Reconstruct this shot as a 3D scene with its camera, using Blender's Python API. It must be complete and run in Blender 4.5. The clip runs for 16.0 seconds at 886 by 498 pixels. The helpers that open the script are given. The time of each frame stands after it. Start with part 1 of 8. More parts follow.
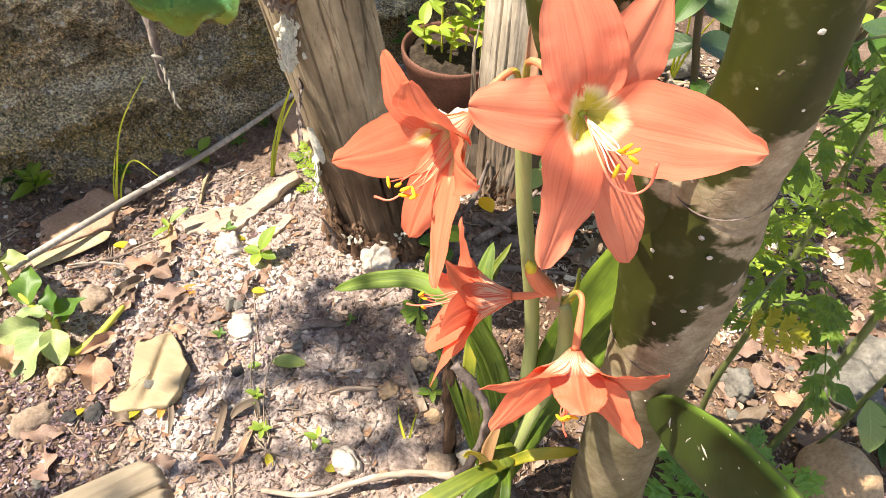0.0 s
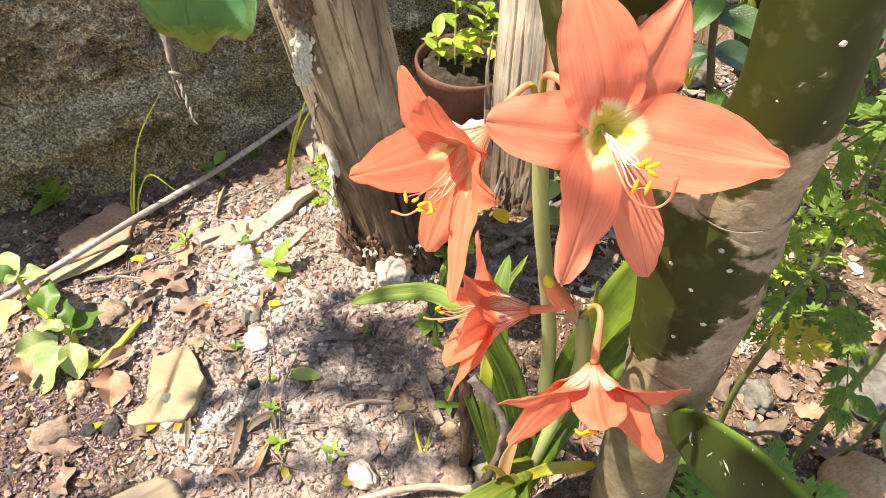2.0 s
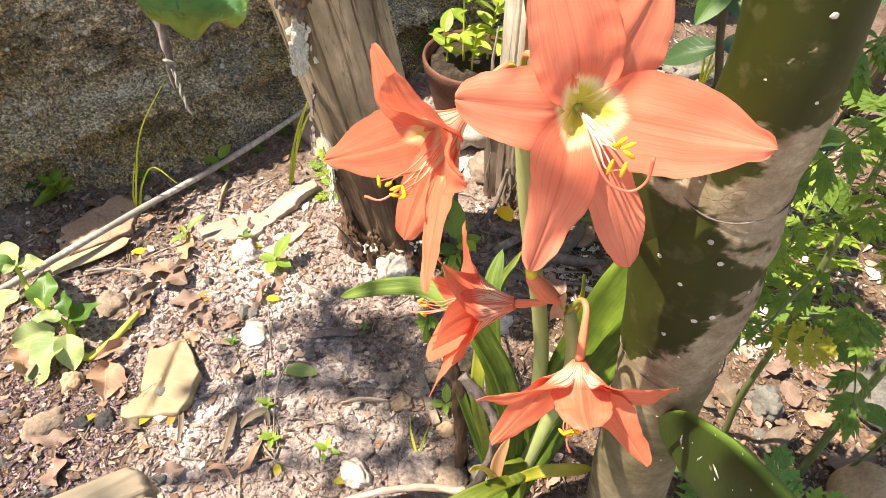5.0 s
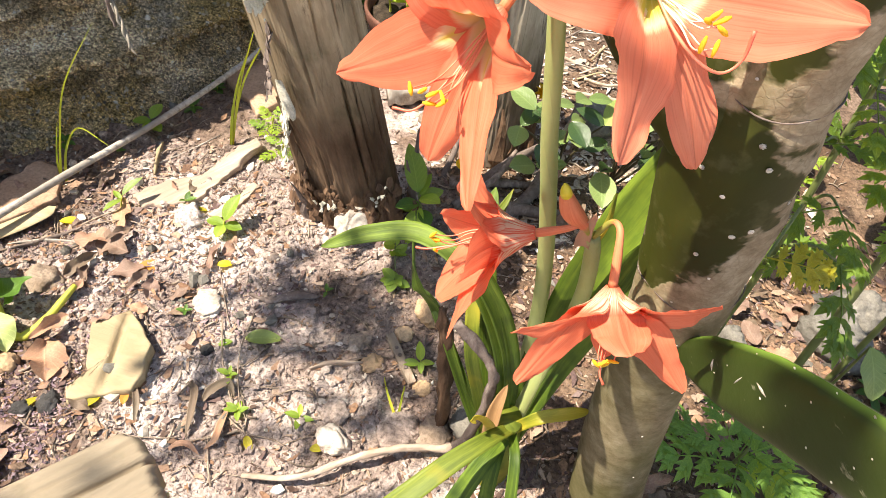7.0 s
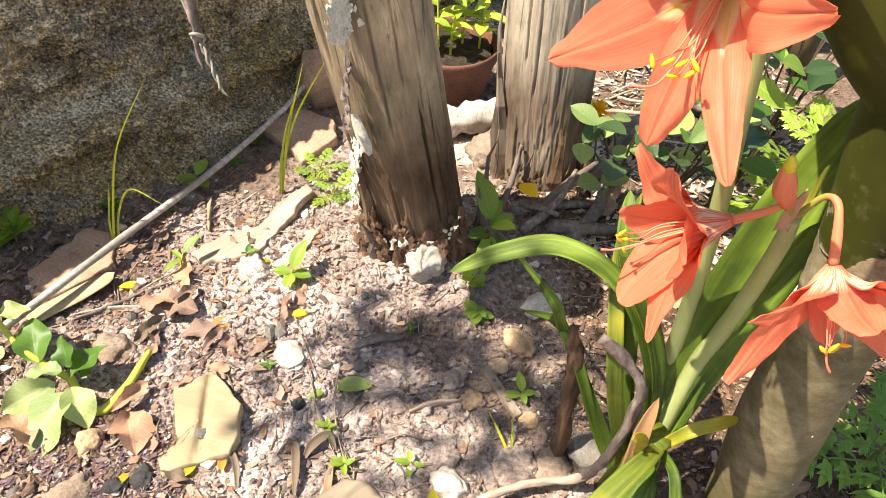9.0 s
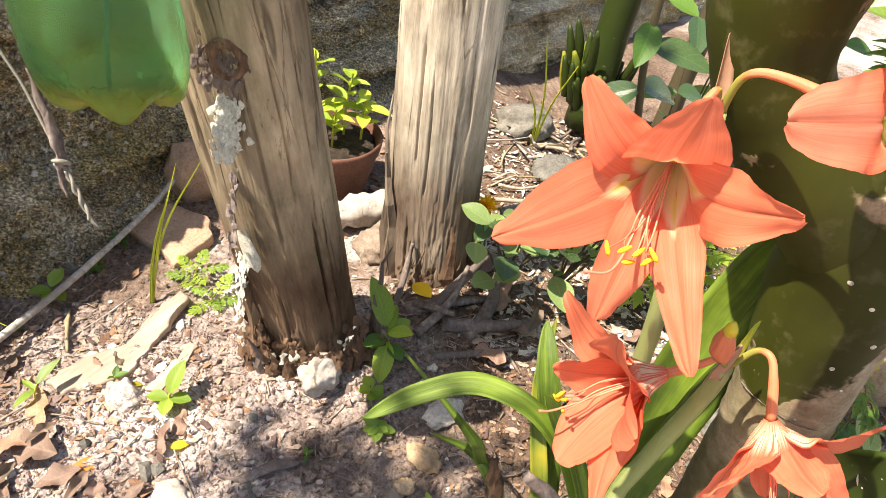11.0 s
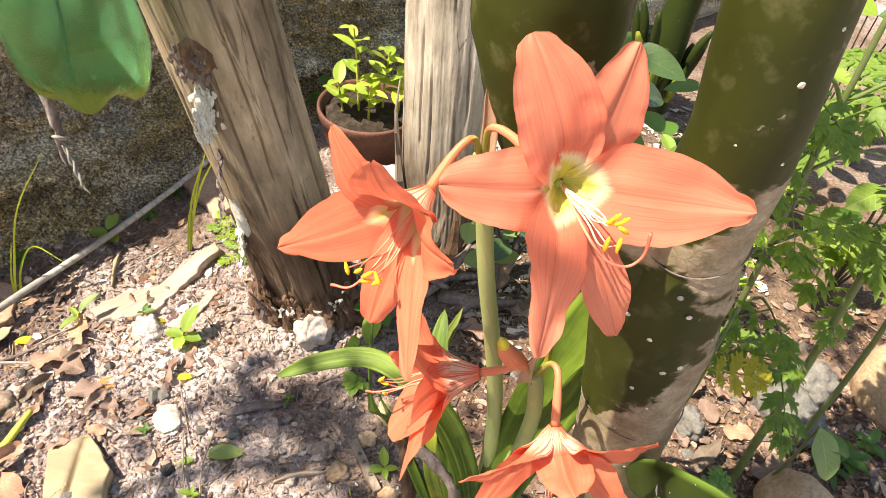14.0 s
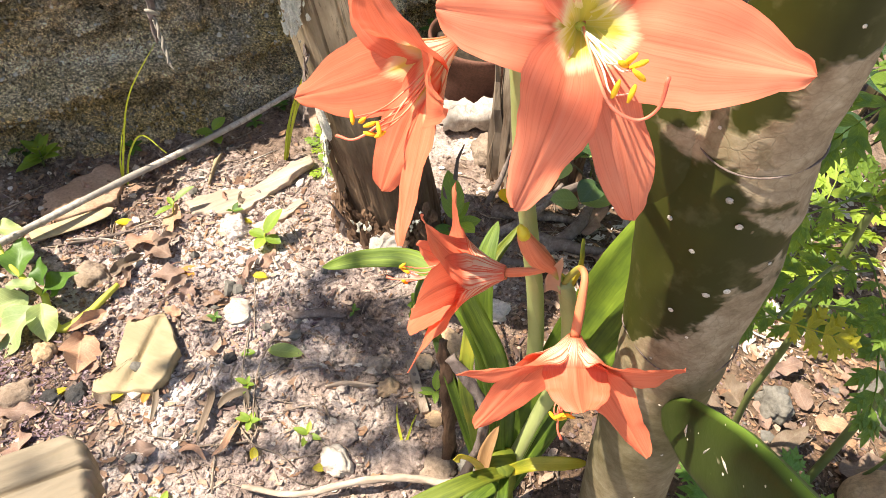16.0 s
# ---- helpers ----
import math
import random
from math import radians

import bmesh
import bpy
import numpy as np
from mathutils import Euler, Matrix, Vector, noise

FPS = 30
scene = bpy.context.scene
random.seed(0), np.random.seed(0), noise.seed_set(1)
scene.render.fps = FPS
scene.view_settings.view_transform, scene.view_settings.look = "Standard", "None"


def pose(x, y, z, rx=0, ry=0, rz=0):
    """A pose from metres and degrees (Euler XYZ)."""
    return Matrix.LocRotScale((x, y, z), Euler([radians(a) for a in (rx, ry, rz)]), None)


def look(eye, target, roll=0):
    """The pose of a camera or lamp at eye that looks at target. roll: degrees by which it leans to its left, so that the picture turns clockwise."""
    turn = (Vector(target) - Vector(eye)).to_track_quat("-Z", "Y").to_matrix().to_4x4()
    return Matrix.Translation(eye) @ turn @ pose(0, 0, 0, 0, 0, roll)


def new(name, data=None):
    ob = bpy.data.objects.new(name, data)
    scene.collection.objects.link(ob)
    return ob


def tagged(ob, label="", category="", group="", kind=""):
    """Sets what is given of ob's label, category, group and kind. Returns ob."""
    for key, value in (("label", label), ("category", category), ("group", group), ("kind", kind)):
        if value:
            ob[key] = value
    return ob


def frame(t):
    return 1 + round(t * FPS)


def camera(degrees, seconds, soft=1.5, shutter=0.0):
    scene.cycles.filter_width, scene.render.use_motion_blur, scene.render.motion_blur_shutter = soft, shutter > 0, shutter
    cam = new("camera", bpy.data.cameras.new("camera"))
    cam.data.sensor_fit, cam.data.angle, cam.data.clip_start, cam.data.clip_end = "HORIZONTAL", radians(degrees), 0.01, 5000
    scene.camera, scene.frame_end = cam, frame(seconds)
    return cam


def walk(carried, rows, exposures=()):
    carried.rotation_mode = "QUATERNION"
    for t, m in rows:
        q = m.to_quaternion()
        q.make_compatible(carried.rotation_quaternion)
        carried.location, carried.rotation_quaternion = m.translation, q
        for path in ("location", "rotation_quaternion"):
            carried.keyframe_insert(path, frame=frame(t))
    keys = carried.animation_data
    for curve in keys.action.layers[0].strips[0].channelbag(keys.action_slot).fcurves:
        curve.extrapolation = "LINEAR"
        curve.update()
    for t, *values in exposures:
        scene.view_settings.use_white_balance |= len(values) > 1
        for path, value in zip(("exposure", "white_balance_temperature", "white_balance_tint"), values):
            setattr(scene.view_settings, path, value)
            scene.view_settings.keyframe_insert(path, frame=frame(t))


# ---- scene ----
cam = camera(64.1, 16.0, 0.55)
PATH = [
    (0, (-0.002, -0.363, 0.802), (-0.12, 0.971, -0.683), 6.0),
    (0.5, (-0.007, -0.368, 0.806), (-0.137, 0.969, -0.675), 5.7),
    (1, (-0.003, -0.368, 0.801), (-0.146, 0.955, -0.693), 5.0),
    (1.5, (0.002, -0.361, 0.802), (-0.166, 0.973, -0.678), 4.0),
    (2, (-0.005, -0.361, 0.803), (-0.164, 0.987, -0.665), 4.4),
    (2.5, (-0.007, -0.358, 0.8), (-0.165, 0.988, -0.671), 4.2),
    (3, (-0.006, -0.355, 0.802), (-0.176, 0.991, -0.668), 3.8),
    (3.5, (-0.006, -0.356, 0.804), (-0.174, 0.992, -0.664), 4.0),
    (4, (-0.003, -0.356, 0.802), (-0.163, 0.994, -0.666), 4.2),
    (4.2, (0.001, -0.351, 0.798), (-0.169, 0.994, -0.672), 3.9),
    (6.3, (0.036, -0.353, 0.777), (-0.211, 0.999, -0.676), 4.3),
    (6.5, (0.014, -0.359, 0.773), (-0.098, 0.991, -0.699), 5.7),
    (7, (-0.041, -0.357, 0.733), (-0.012, 0.976, -0.758), 8.7),
    (7.5, (-0.094, -0.368, 0.721), (0.116, 0.942, -0.775), 11.4),
    (8, (-0.099, -0.377, 0.689), (0.076, 1.006, -0.745), 9.2),
    (8.5, (-0.139, -0.37, 0.665), (-0.009, 1.029, -0.758), 6.5),
    (9, (-0.165, -0.36, 0.684), (-0.086, 1.084, -0.715), 4.2),
    (9.2, (-0.166, -0.345, 0.686), (-0.033, 1.087, -0.678), 5.7),
    (9.5, (-0.177, -0.322, 0.696), (0.055, 1.204, -0.575), 7.4),
    (9.7, (-0.193, -0.31, 0.701), (0.074, 1.218, -0.561), 7.4),
    (11.8, (-0.196, -0.287, 0.705), (0.316, 1.209, -0.519), 11.4),
    (12, (-0.173, -0.301, 0.713), (0.326, 1.195, -0.517), 10.1),
    (12.5, (-0.102, -0.304, 0.733), (0.343, 1.14, -0.577), 7.7),
    (13, (-0.067, -0.301, 0.759), (0.318, 1.153, -0.56), 6.0),
    (13.5, (-0.04, -0.317, 0.78), (0.226, 1.141, -0.563), 5.8),
    (14, (-0.032, -0.328, 0.788), (0.067, 1.122, -0.586), 7.6),
    (14.5, (0.001, -0.322, 0.785), (-0.111, 1.146, -0.57), 5.5),
    (15, (0.023, -0.318, 0.774), (-0.225, 1.094, -0.62), 4.8),
    (15.5, (0.035, -0.326, 0.755), (-0.206, 1.05, -0.677), 5.5),
    (16, (0.032, -0.333, 0.735), (-0.201, 1.007, -0.732), 5.1),
]
walk(cam, [(t, look(e, g, r)) for t, e, g, r in PATH], [(0.0, 1.37, 7300, 11), (16.0, 1.37, 7300, 11)])

# ---- light ----
SUN = Vector((-0.50, -0.12, 0.86)).normalized()
world = bpy.data.worlds.new("world")
scene.world = world
world.use_nodes = True
wt = world.node_tree
sky = wt.nodes.new("ShaderNodeTexSky")
sky.sky_type = "NISHITA"
sky.sun_disc = False
sky.sun_elevation = math.asin(SUN.z)
sky.sun_rotation = math.atan2(SUN.x, SUN.y)
wt.links.new(sky.outputs[0], wt.nodes["Background"].inputs[0])
wt.nodes["Background"].inputs[1].default_value = 0.093
sun = new("sun", bpy.data.lights.new("sun", "SUN"))
sun.data.energy, sun.data.angle, sun.data.color = 4.5, radians(0.55), (1.0, 0.95, 0.87)
sun.matrix_basis = look(SUN * 5, (0, 0, 0))

# ---- number helpers ----
R = random.Random(7)


def hash2(i, j, seed):
    h = np.sin(i * 127.1 + j * 311.7 + seed * 74.7) * 43758.5453
    return h - np.floor(h)


def vnoise(x, y, seed=0):
    """Smooth value noise, -1 to 1, on arrays."""
    xi, yi = np.floor(x), np.floor(y)
    u, v = x - xi, y - yi
    u, v = u * u * (3 - 2 * u), v * v * (3 - 2 * v)
    a = hash2(xi, yi, seed) * (1 - u) + hash2(xi + 1, yi, seed) * u
    b = hash2(xi, yi + 1, seed) * (1 - u) + hash2(xi + 1, yi + 1, seed) * u
    return (a * (1 - v) + b * v) * 2 - 1


def fbm(x, y, seed=0, octaves=4):
    total, amp = 0.0, 1.0
    for k in range(octaves):
        total = total + amp * vnoise(x * 2.03 ** k + 17.3 * k, y * 2.03 ** k - 9.1 * k, seed + k)
        amp *= 0.5
    return total / 1.9


def sstep(a, b, x):
    t = np.clip((x - a) / (b - a), 0, 1)
    return t * t * (3 - 2 * t)


def ground_z(x, y, fine=True):
    """Height of the soil."""
    x, y = np.asarray(x, float), np.asarray(y, float)
    z = 0.010 * fbm(x * 4, y * 4, 3) - 0.06 * sstep(0.20, 0.48, x)
    z = z + 0.022 * np.exp(-((x + 0.14) ** 2 + (y - 0.37) ** 2) / 0.012) + 0.025 * np.exp(-((x - 0.02) ** 2 + (y - 0.46) ** 2) / 0.02)
    z = z + 0.015 * np.exp(-((x - 0.05) ** 2 + (y + 0.02) ** 2) / 0.004) + 0.03 * sstep(-0.60, -0.85, x)
    near = np.exp(-(np.maximum(np.abs(x) - 0.9, 0) ** 2 + np.maximum(np.abs(y - 0.3) - 0.8, 0) ** 2) * 3)
    if fine:
        z = z + near * (0.0060 * fbm(x * 26, y * 26, 11) + 0.0045 * fbm(x * 85, y * 85, 21) * (0.6 + 0.5 * fbm(x * 9, y * 9, 5)) + 0.0040 * np.abs(fbm(x * 130, y * 130, 31, 2)) + 0.0065 * np.abs(fbm(x * 44, y * 44, 36, 3)) * sstep(-0.35, 0.25, fbm(x * 6, y * 6, 38, 3)))
    return z + (1 - near) * 0.05 * fbm(x * 0.7, y * 0.7, 41)


def gz(x, y):
    return float(ground_z(x, y))


# ---- mesh helpers ----
ORIGIN = {}


def mesh_of(name, verts, faces, material, uv=None, smooth=True):
    me = bpy.data.meshes.new(name)
    me.from_pydata([tuple(v) for v in verts], [], faces)
    if uv is not None:
        lay = me.uv_layers.new(name="uv")
        idx = np.empty(len(me.loops), dtype=np.int32)
        me.loops.foreach_get("vertex_index", idx)
        lay.data.foreach_set("uv", np.asarray(uv, dtype=np.float32)[idx].ravel())
    if smooth:
        me.polygons.foreach_set("use_smooth", [True] * len(me.polygons))
    me.materials.append(material)
    me.update()
    return me


def thing(name, loc, label, category, group="", kind=""):
    ob = new(name)
    ob.empty_display_size = 0.02
    ob.location = loc
    ORIGIN[ob.name] = Vector(loc)
    return tagged(ob, label, category, group, kind)


def attach(ob, parent):
    ob.parent = parent
    ob.matrix_parent_inverse = Matrix.Translation(-ORIGIN.get(parent.name, Vector()))
    return ob


def part(name, vf, material, parent, label="", uv=None, smooth=True, kind=""):
    """One mesh, built where it stands, under a thing or under a part."""
    ob = new(name, mesh_of(name, vf[0], vf[1], material, uv if uv is not None else (vf[2] if len(vf) > 2 else None), smooth))
    attach(ob, parent)
    return tagged(ob, label, kind=kind)


def solo(name, vf, material, label, category, group="", kind="", smooth=True):
    ob = new(name, mesh_of(name, vf[0], vf[1], material, vf[2] if len(vf) > 2 else None, smooth))
    return tagged(ob, label, category, group, kind)


def put_part(name, me, m, parent, label=""):
    """A piece on shared mesh data, under a thing."""
    ob = new(name, me)
    attach(ob, parent)
    ob.matrix_basis = m
    return tagged(ob, label)


def join(*vfs):
    verts, faces, uvs = [], [], []
    for vf in vfs:
        n = len(verts)
        verts += list(vf[0])
        faces += [tuple(i + n for i in f) for f in vf[1]]
        uvs += list(vf[2]) if len(vf) > 2 else [(0.5, 0.5)] * len(vf[0])
    return verts, faces, uvs


def spline(pts, n):
    """Catmull-Rom through the points, n steps to a span."""
    P = [Vector(p) for p in pts]
    P = [P[0] * 2 - P[1]] + P + [P[-1] * 2 - P[-2]]
    out = []
    for i in range(1, len(P) - 2):
        for k in range(n):
            t = k / n
            a, b, c, d = P[i - 1], P[i], P[i + 1], P[i + 2]
            out.append(0.5 * ((2 * b) + (c - a) * t + (2 * a - 5 * b + 4 * c - d) * t * t + (3 * b - a - 3 * c + d) * t ** 3))
    out.append(P[-2].copy())
    return out


def tube(pts, radii, seg=10, wob=0.0, seed=0, caps=True, flat=1.0):
    """A round limb along points. radii: one per point, or (first, last)."""
    n = len(pts)
    if len(radii) != n:
        rr = [radii[0] + (radii[-1] - radii[0]) * i / (n - 1) for i in range(n)] if len(radii) == 2 else list(np.interp(np.linspace(0, 1, n), np.linspace(0, 1, len(radii)), radii))
    else:
        rr = list(radii)
    verts, faces, uv = [], [], []
    t0 = (Vector(pts[1]) - Vector(pts[0])).normalized()
    ref = Vector((0, 1, 0)) if abs(t0.y) < 0.9 else Vector((1, 0, 0))
    a = t0.cross(ref).normalized()
    for i in range(n):
        p = Vector(pts[i])
        t = (Vector(pts[min(i + 1, n - 1)]) - Vector(pts[max(i - 1, 0)])).normalized()
        a = (a - t * a.dot(t)).normalized()
        b = t.cross(a)
        for k in range(seg):
            th = 2 * math.pi * k / seg
            r = rr[i] * (1 + wob * noise.noise(Vector((math.cos(th) * 1.5 + seed, math.sin(th) * 1.5, i * 0.35))))
            verts.append(p + a * (math.cos(th) * r) + b * (math.sin(th) * r * flat))
            uv.append((i / (n - 1), k / seg))
    for i in range(n - 1):
        for k in range(seg):
            faces.append((i * seg + k, i * seg + (k + 1) % seg, (i + 1) * seg + (k + 1) % seg, (i + 1) * seg + k))
    if caps:
        faces.append(tuple(range(seg - 1, -1, -1)))
        faces.append(tuple((n - 1) * seg + k for k in range(seg)))
    return verts, faces, uv


def blob(loc, size, seed=0, sub=3, rough=0.25, freq=1.6, rot=None, flat_below=None):
    """An uneven stone or clod."""
    bm = bmesh.new()
    bmesh.ops.create_icosphere(bm, subdivisions=sub, radius=1.0)
    m = rot or Matrix.Identity(3)
    verts = []
    for v in bm.verts:
        c = v.co.copy()
        d = 1 + rough * noise.noise(c * freq + Vector((seed * 3.1, seed * 1.7, 0))) + rough * 0.5 * noise.noise(c * freq * 2.6 + Vector((0, seed * 2.3, seed))) + rough * 0.18 * noise.noise(c * freq * 7 + Vector((seed, 0, 0)))
        q = m @ Vector((c.x * d * size[0], c.y * d * size[1], c.z * d * size[2]))
        verts.append(Vector(loc) + q)
    faces = [tuple(v.index for v in f.verts) for f in bm.faces]
    bm.free()
    return verts, faces


def leaf_shape(width=0.5, bend=0.25, fold=0.15, tip=1.3, waves=0.0, nu=10, nv=6, teeth=0.0, seed=0):
    """A unit leaf along +Y with its face up: outline, midrib fold and droop."""
    verts, faces, uv = [], [], []
    for i in range(nu + 1):
        u = i / nu
        w = width * 0.5 * (math.sin(math.pi * u ** (1 / tip)) ** 0.75 if 0 < u < 1 else 0.0) + 0.006
        if teeth > 0 and 0 < i < nu:
            w *= 1 + teeth * (1 if i % 2 else -1)
        for j in range(nv + 1):
            v = j / nv * 2 - 1
            z = -bend * u * u + fold * abs(v) * w + waves * math.sin(u * 9 + seed + (2 if v > 0 else 0)) * abs(v) * w - 0.012 * (1 - abs(v))
            torn = 1 + 2.2 * min(teeth, 0.0) * noise.noise(Vector((u * 4 + seed, 3.0 if v > 0 else 9.0, seed * 1.3))) - 0.8 * min(teeth, 0.0) * noise.noise(Vector((u * 11 + seed, 4.0 if v > 0 else 8.0, seed)))
            verts.append(Vector((v * w * torn, u * (1 - 0.15 * bend * u), z)))
            uv.append((u, j / nv))
    for i in range(nu):
        for j in range(nv):
            a = i * (nv + 1) + j
            faces.append((a, a + 1, a + nv + 2, a + nv + 1))
    return verts, faces, uv


def aim(p, d, up=(0, 0, 1), s=1.0, roll=0.0):
    """A matrix that lays a unit leaf at p along d."""
    y = Vector(d).normalized()
    x = y.cross(Vector(up))
    x = x.normalized() if x.length > 1e-4 else Vector((1, 0, 0))
    z = x.cross(y)
    m = Matrix((x, y, z)).transposed().to_4x4()
    return Matrix.Translation(p) @ m @ Matrix.Rotation(roll, 4, "Y") @ Matrix.Scale(s, 4)


def strap(pts, widths, face=(0, 0, 1), channel=0.25, n=7, nv=6, twist=0.0, thick=0.0012):
    """A long strap leaf along points, channelled, with a blunt tip and a little thickness."""
    line = spline(pts, n)
    m = len(line)
    verts, faces, uv = [], [], []
    for side in (0, 1):
        for i, p in enumerate(line):
            u = i / (m - 1)
            t = (line[min(i + 1, m - 1)] - line[max(i - 1, 0)]).normalized()
            x = t.cross(Vector(face))
            x = x.normalized() if x.length > 1e-3 else Vector((1, 0, 0))
            z = x.cross(t)
            c, s = math.cos(twist * u), math.sin(twist * u)
            x, z = x * c + z * s, z * c - x * s
            w = float(np.interp(u, np.linspace(0, 1, len(widths)), widths)) * 0.5
            if u > 0.82:
                w *= math.sqrt(max(0.004, 1 - ((u - 0.82) / 0.18) ** 2))
            for j in range(nv + 1):
                v = j / nv * 2 - 1
                verts.append(p + x * (v * w) + z * (channel * v * v * w - side * thick * (1.2 - v * v)))
                uv.append((u, j / nv))
    k = m * (nv + 1)
    for i in range(m - 1):
        for j in range(nv):
            a = i * (nv + 1) + j
            faces.append((a, a + 1, a + nv + 2, a + nv + 1))
            faces.append((k + a, k + a + nv + 1, k + a + nv + 2, k + a + 1))
    for i in range(m - 1):
        for j in (0, nv):
            a = i * (nv + 1) + j
            b = a + nv + 1
            faces.append((a, b, k + b, k + a) if j == 0 else (a, k + a, k + b, b))
    return verts, faces, uv


# ---- materials ----
def material(name):
    m = bpy.data.materials.new(name)
    m.use_nodes = True
    return m, m.node_tree.nodes, m.node_tree.links, m.node_tree.nodes["Principled BSDF"]


def node(nodes, kind, **props):
    n = nodes.new(kind)
    for k, v in props.items():
        n.inputs[k.replace("_", " ")].default_value = v
    return n


def coords(nodes, links, scale, kind="Object", turn=0.0):
    tc = nodes.new("ShaderNodeTexCoord")
    mp = nodes.new("ShaderNodeMapping")
    mp.inputs["Scale"].default_value = scale if isinstance(scale, tuple) else (scale,) * 3
    mp.vector_type = "TEXTURE" if turn else "POINT"
    if turn:
        mp.inputs["Scale"].default_value = tuple(1 / s for s in mp.inputs["Scale"].default_value)
        mp.inputs["Rotation"].default_value = (0, 0, radians(turn))
    links.new(tc.outputs[kind], mp.inputs[0])
    return mp.outputs[0]


def noise_tex(nodes, links, scale, detail=5.0, rough=0.6, kind="Object", distort=0.0, turn=0.0):
    t = node(nodes, "ShaderNodeTexNoise", Scale=1.0, Detail=detail, Roughness=rough, Distortion=distort)
    links.new(coords(nodes, links, scale, kind, turn), t.inputs["Vector"])
    return t.outputs["Fac"]


def ramp(nodes, links, fac, stops):
    r = nodes.new("ShaderNodeValToRGB")
    els = r.color_ramp.elements
    while len(els) < len(stops):
        els.new(0.5)
    for e, (p, c) in zip(els, stops):
        e.position = p
        e.color = (*c, 1) if len(c) == 3 else c
    links.new(fac, r.inputs[0])
    return r.outputs[0]


def mix(nodes, links, fac, a, b, how="MIX"):
    m = nodes.new("ShaderNodeMix")
    m.data_type, m.blend_type = "RGBA", how
    for sock, val in ((m.inputs[0], fac), (m.inputs[6], a), (m.inputs[7], b)):
        if hasattr(val, "is_linked"):
            links.new(val, sock)
        elif isinstance(val, tuple):
            sock.default_value = (*val, 1)
        else:
            sock.default_value = val
    return m.outputs[2]


def bump(nodes, links, bsdf, height, strength, distance):
    b = node(nodes, "ShaderNodeBump", Strength=strength, Distance=distance)
    links.new(height, b.inputs["Height"])
    links.new(b.outputs[0], bsdf.inputs["Normal"])
    return b


def grain_mat(name, stops, scale, fine, rough=0.85, bump_d=0.002, spots=None, island=0.0, spec=0.25, random_ob=0.0):
    """Mottled matt stuff: broad colour change, fine grain, optional pale spots."""
    m, nd, ln, b = material(name)
    col = ramp(nd, ln, noise_tex(nd, ln, scale, 6, 0.65), stops)
    f = noise_tex(nd, ln, fine, 6, 0.7)
    col = mix(nd, ln, 0.75, col, ramp(nd, ln, f, [(0.25, (0.35, 0.33, 0.31)), (0.5, (0.9, 0.9, 0.9)), (0.8, (1.35, 1.33, 1.3))]), "MULTIPLY")
    if spots:
        v = node(nd, "ShaderNodeTexVoronoi", Scale=1.0)
        ln.new(coords(nd, ln, spots[0]), v.inputs["Vector"])
        col = mix(nd, ln, ramp(nd, ln, v.outputs["Distance"], [(spots[1], (1, 1, 1)), (spots[1] + 0.06, (0, 0, 0))]), col, spots[2])
    if island or random_ob:
        info = nd.new("ShaderNodeNewGeometry") if island else nd.new("ShaderNodeObjectInfo")
        out = info.outputs["Random Per Island" if island else "Random"]
        k = island or random_ob
        col = mix(nd, ln, 1.0, col, ramp(nd, ln, out, [(0.0, (1 - k, 1 - k, 1 - k)), (0.5, (1, 0.97, 0.93)), (1.0, (1 + k, 1 + k * 0.95, 1 + k * 0.9))]), "MULTIPLY")
    ln.new(col, b.inputs["Base Color"])
    b.inputs["Roughness"].default_value = rough
    b.inputs["Specular IOR Level"].default_value = spec
    bump(nd, ln, b, f, 0.8, bump_d)
    return m


def bits_mat(name, colors, rough=0.85, fine=350.0, bump_d=0.0006):
    """Small loose bits: each piece takes one of several colours, with fine grain."""
    m, nd, ln, b = material(name)
    geo = nd.new("ShaderNodeNewGeometry")
    r = nd.new("ShaderNodeValToRGB")
    r.color_ramp.interpolation = "CONSTANT"
    els = r.color_ramp.elements
    while len(els) < len(colors):
        els.new(0.5)
    for i, (e, c) in enumerate(zip(els, colors)):
        e.position, e.color = i / len(colors), (*c, 1)
    ln.new(geo.outputs["Random Per Island"], r.inputs[0])
    f = noise_tex(nd, ln, fine, 5, 0.7)
    col = mix(nd, ln, 0.8, r.outputs[0], ramp(nd, ln, f, [(0.3, (0.45, 0.43, 0.41)), (0.5, (0.95, 0.95, 0.95)), (0.75, (1.3, 1.28, 1.25))]), "MULTIPLY")
    ln.new(col, b.inputs["Base Color"])
    b.inputs["Roughness"].default_value = rough
    b.inputs["Specular IOR Level"].default_value = 0.2
    bump(nd, ln, b, f, 0.7, bump_d)
    return m


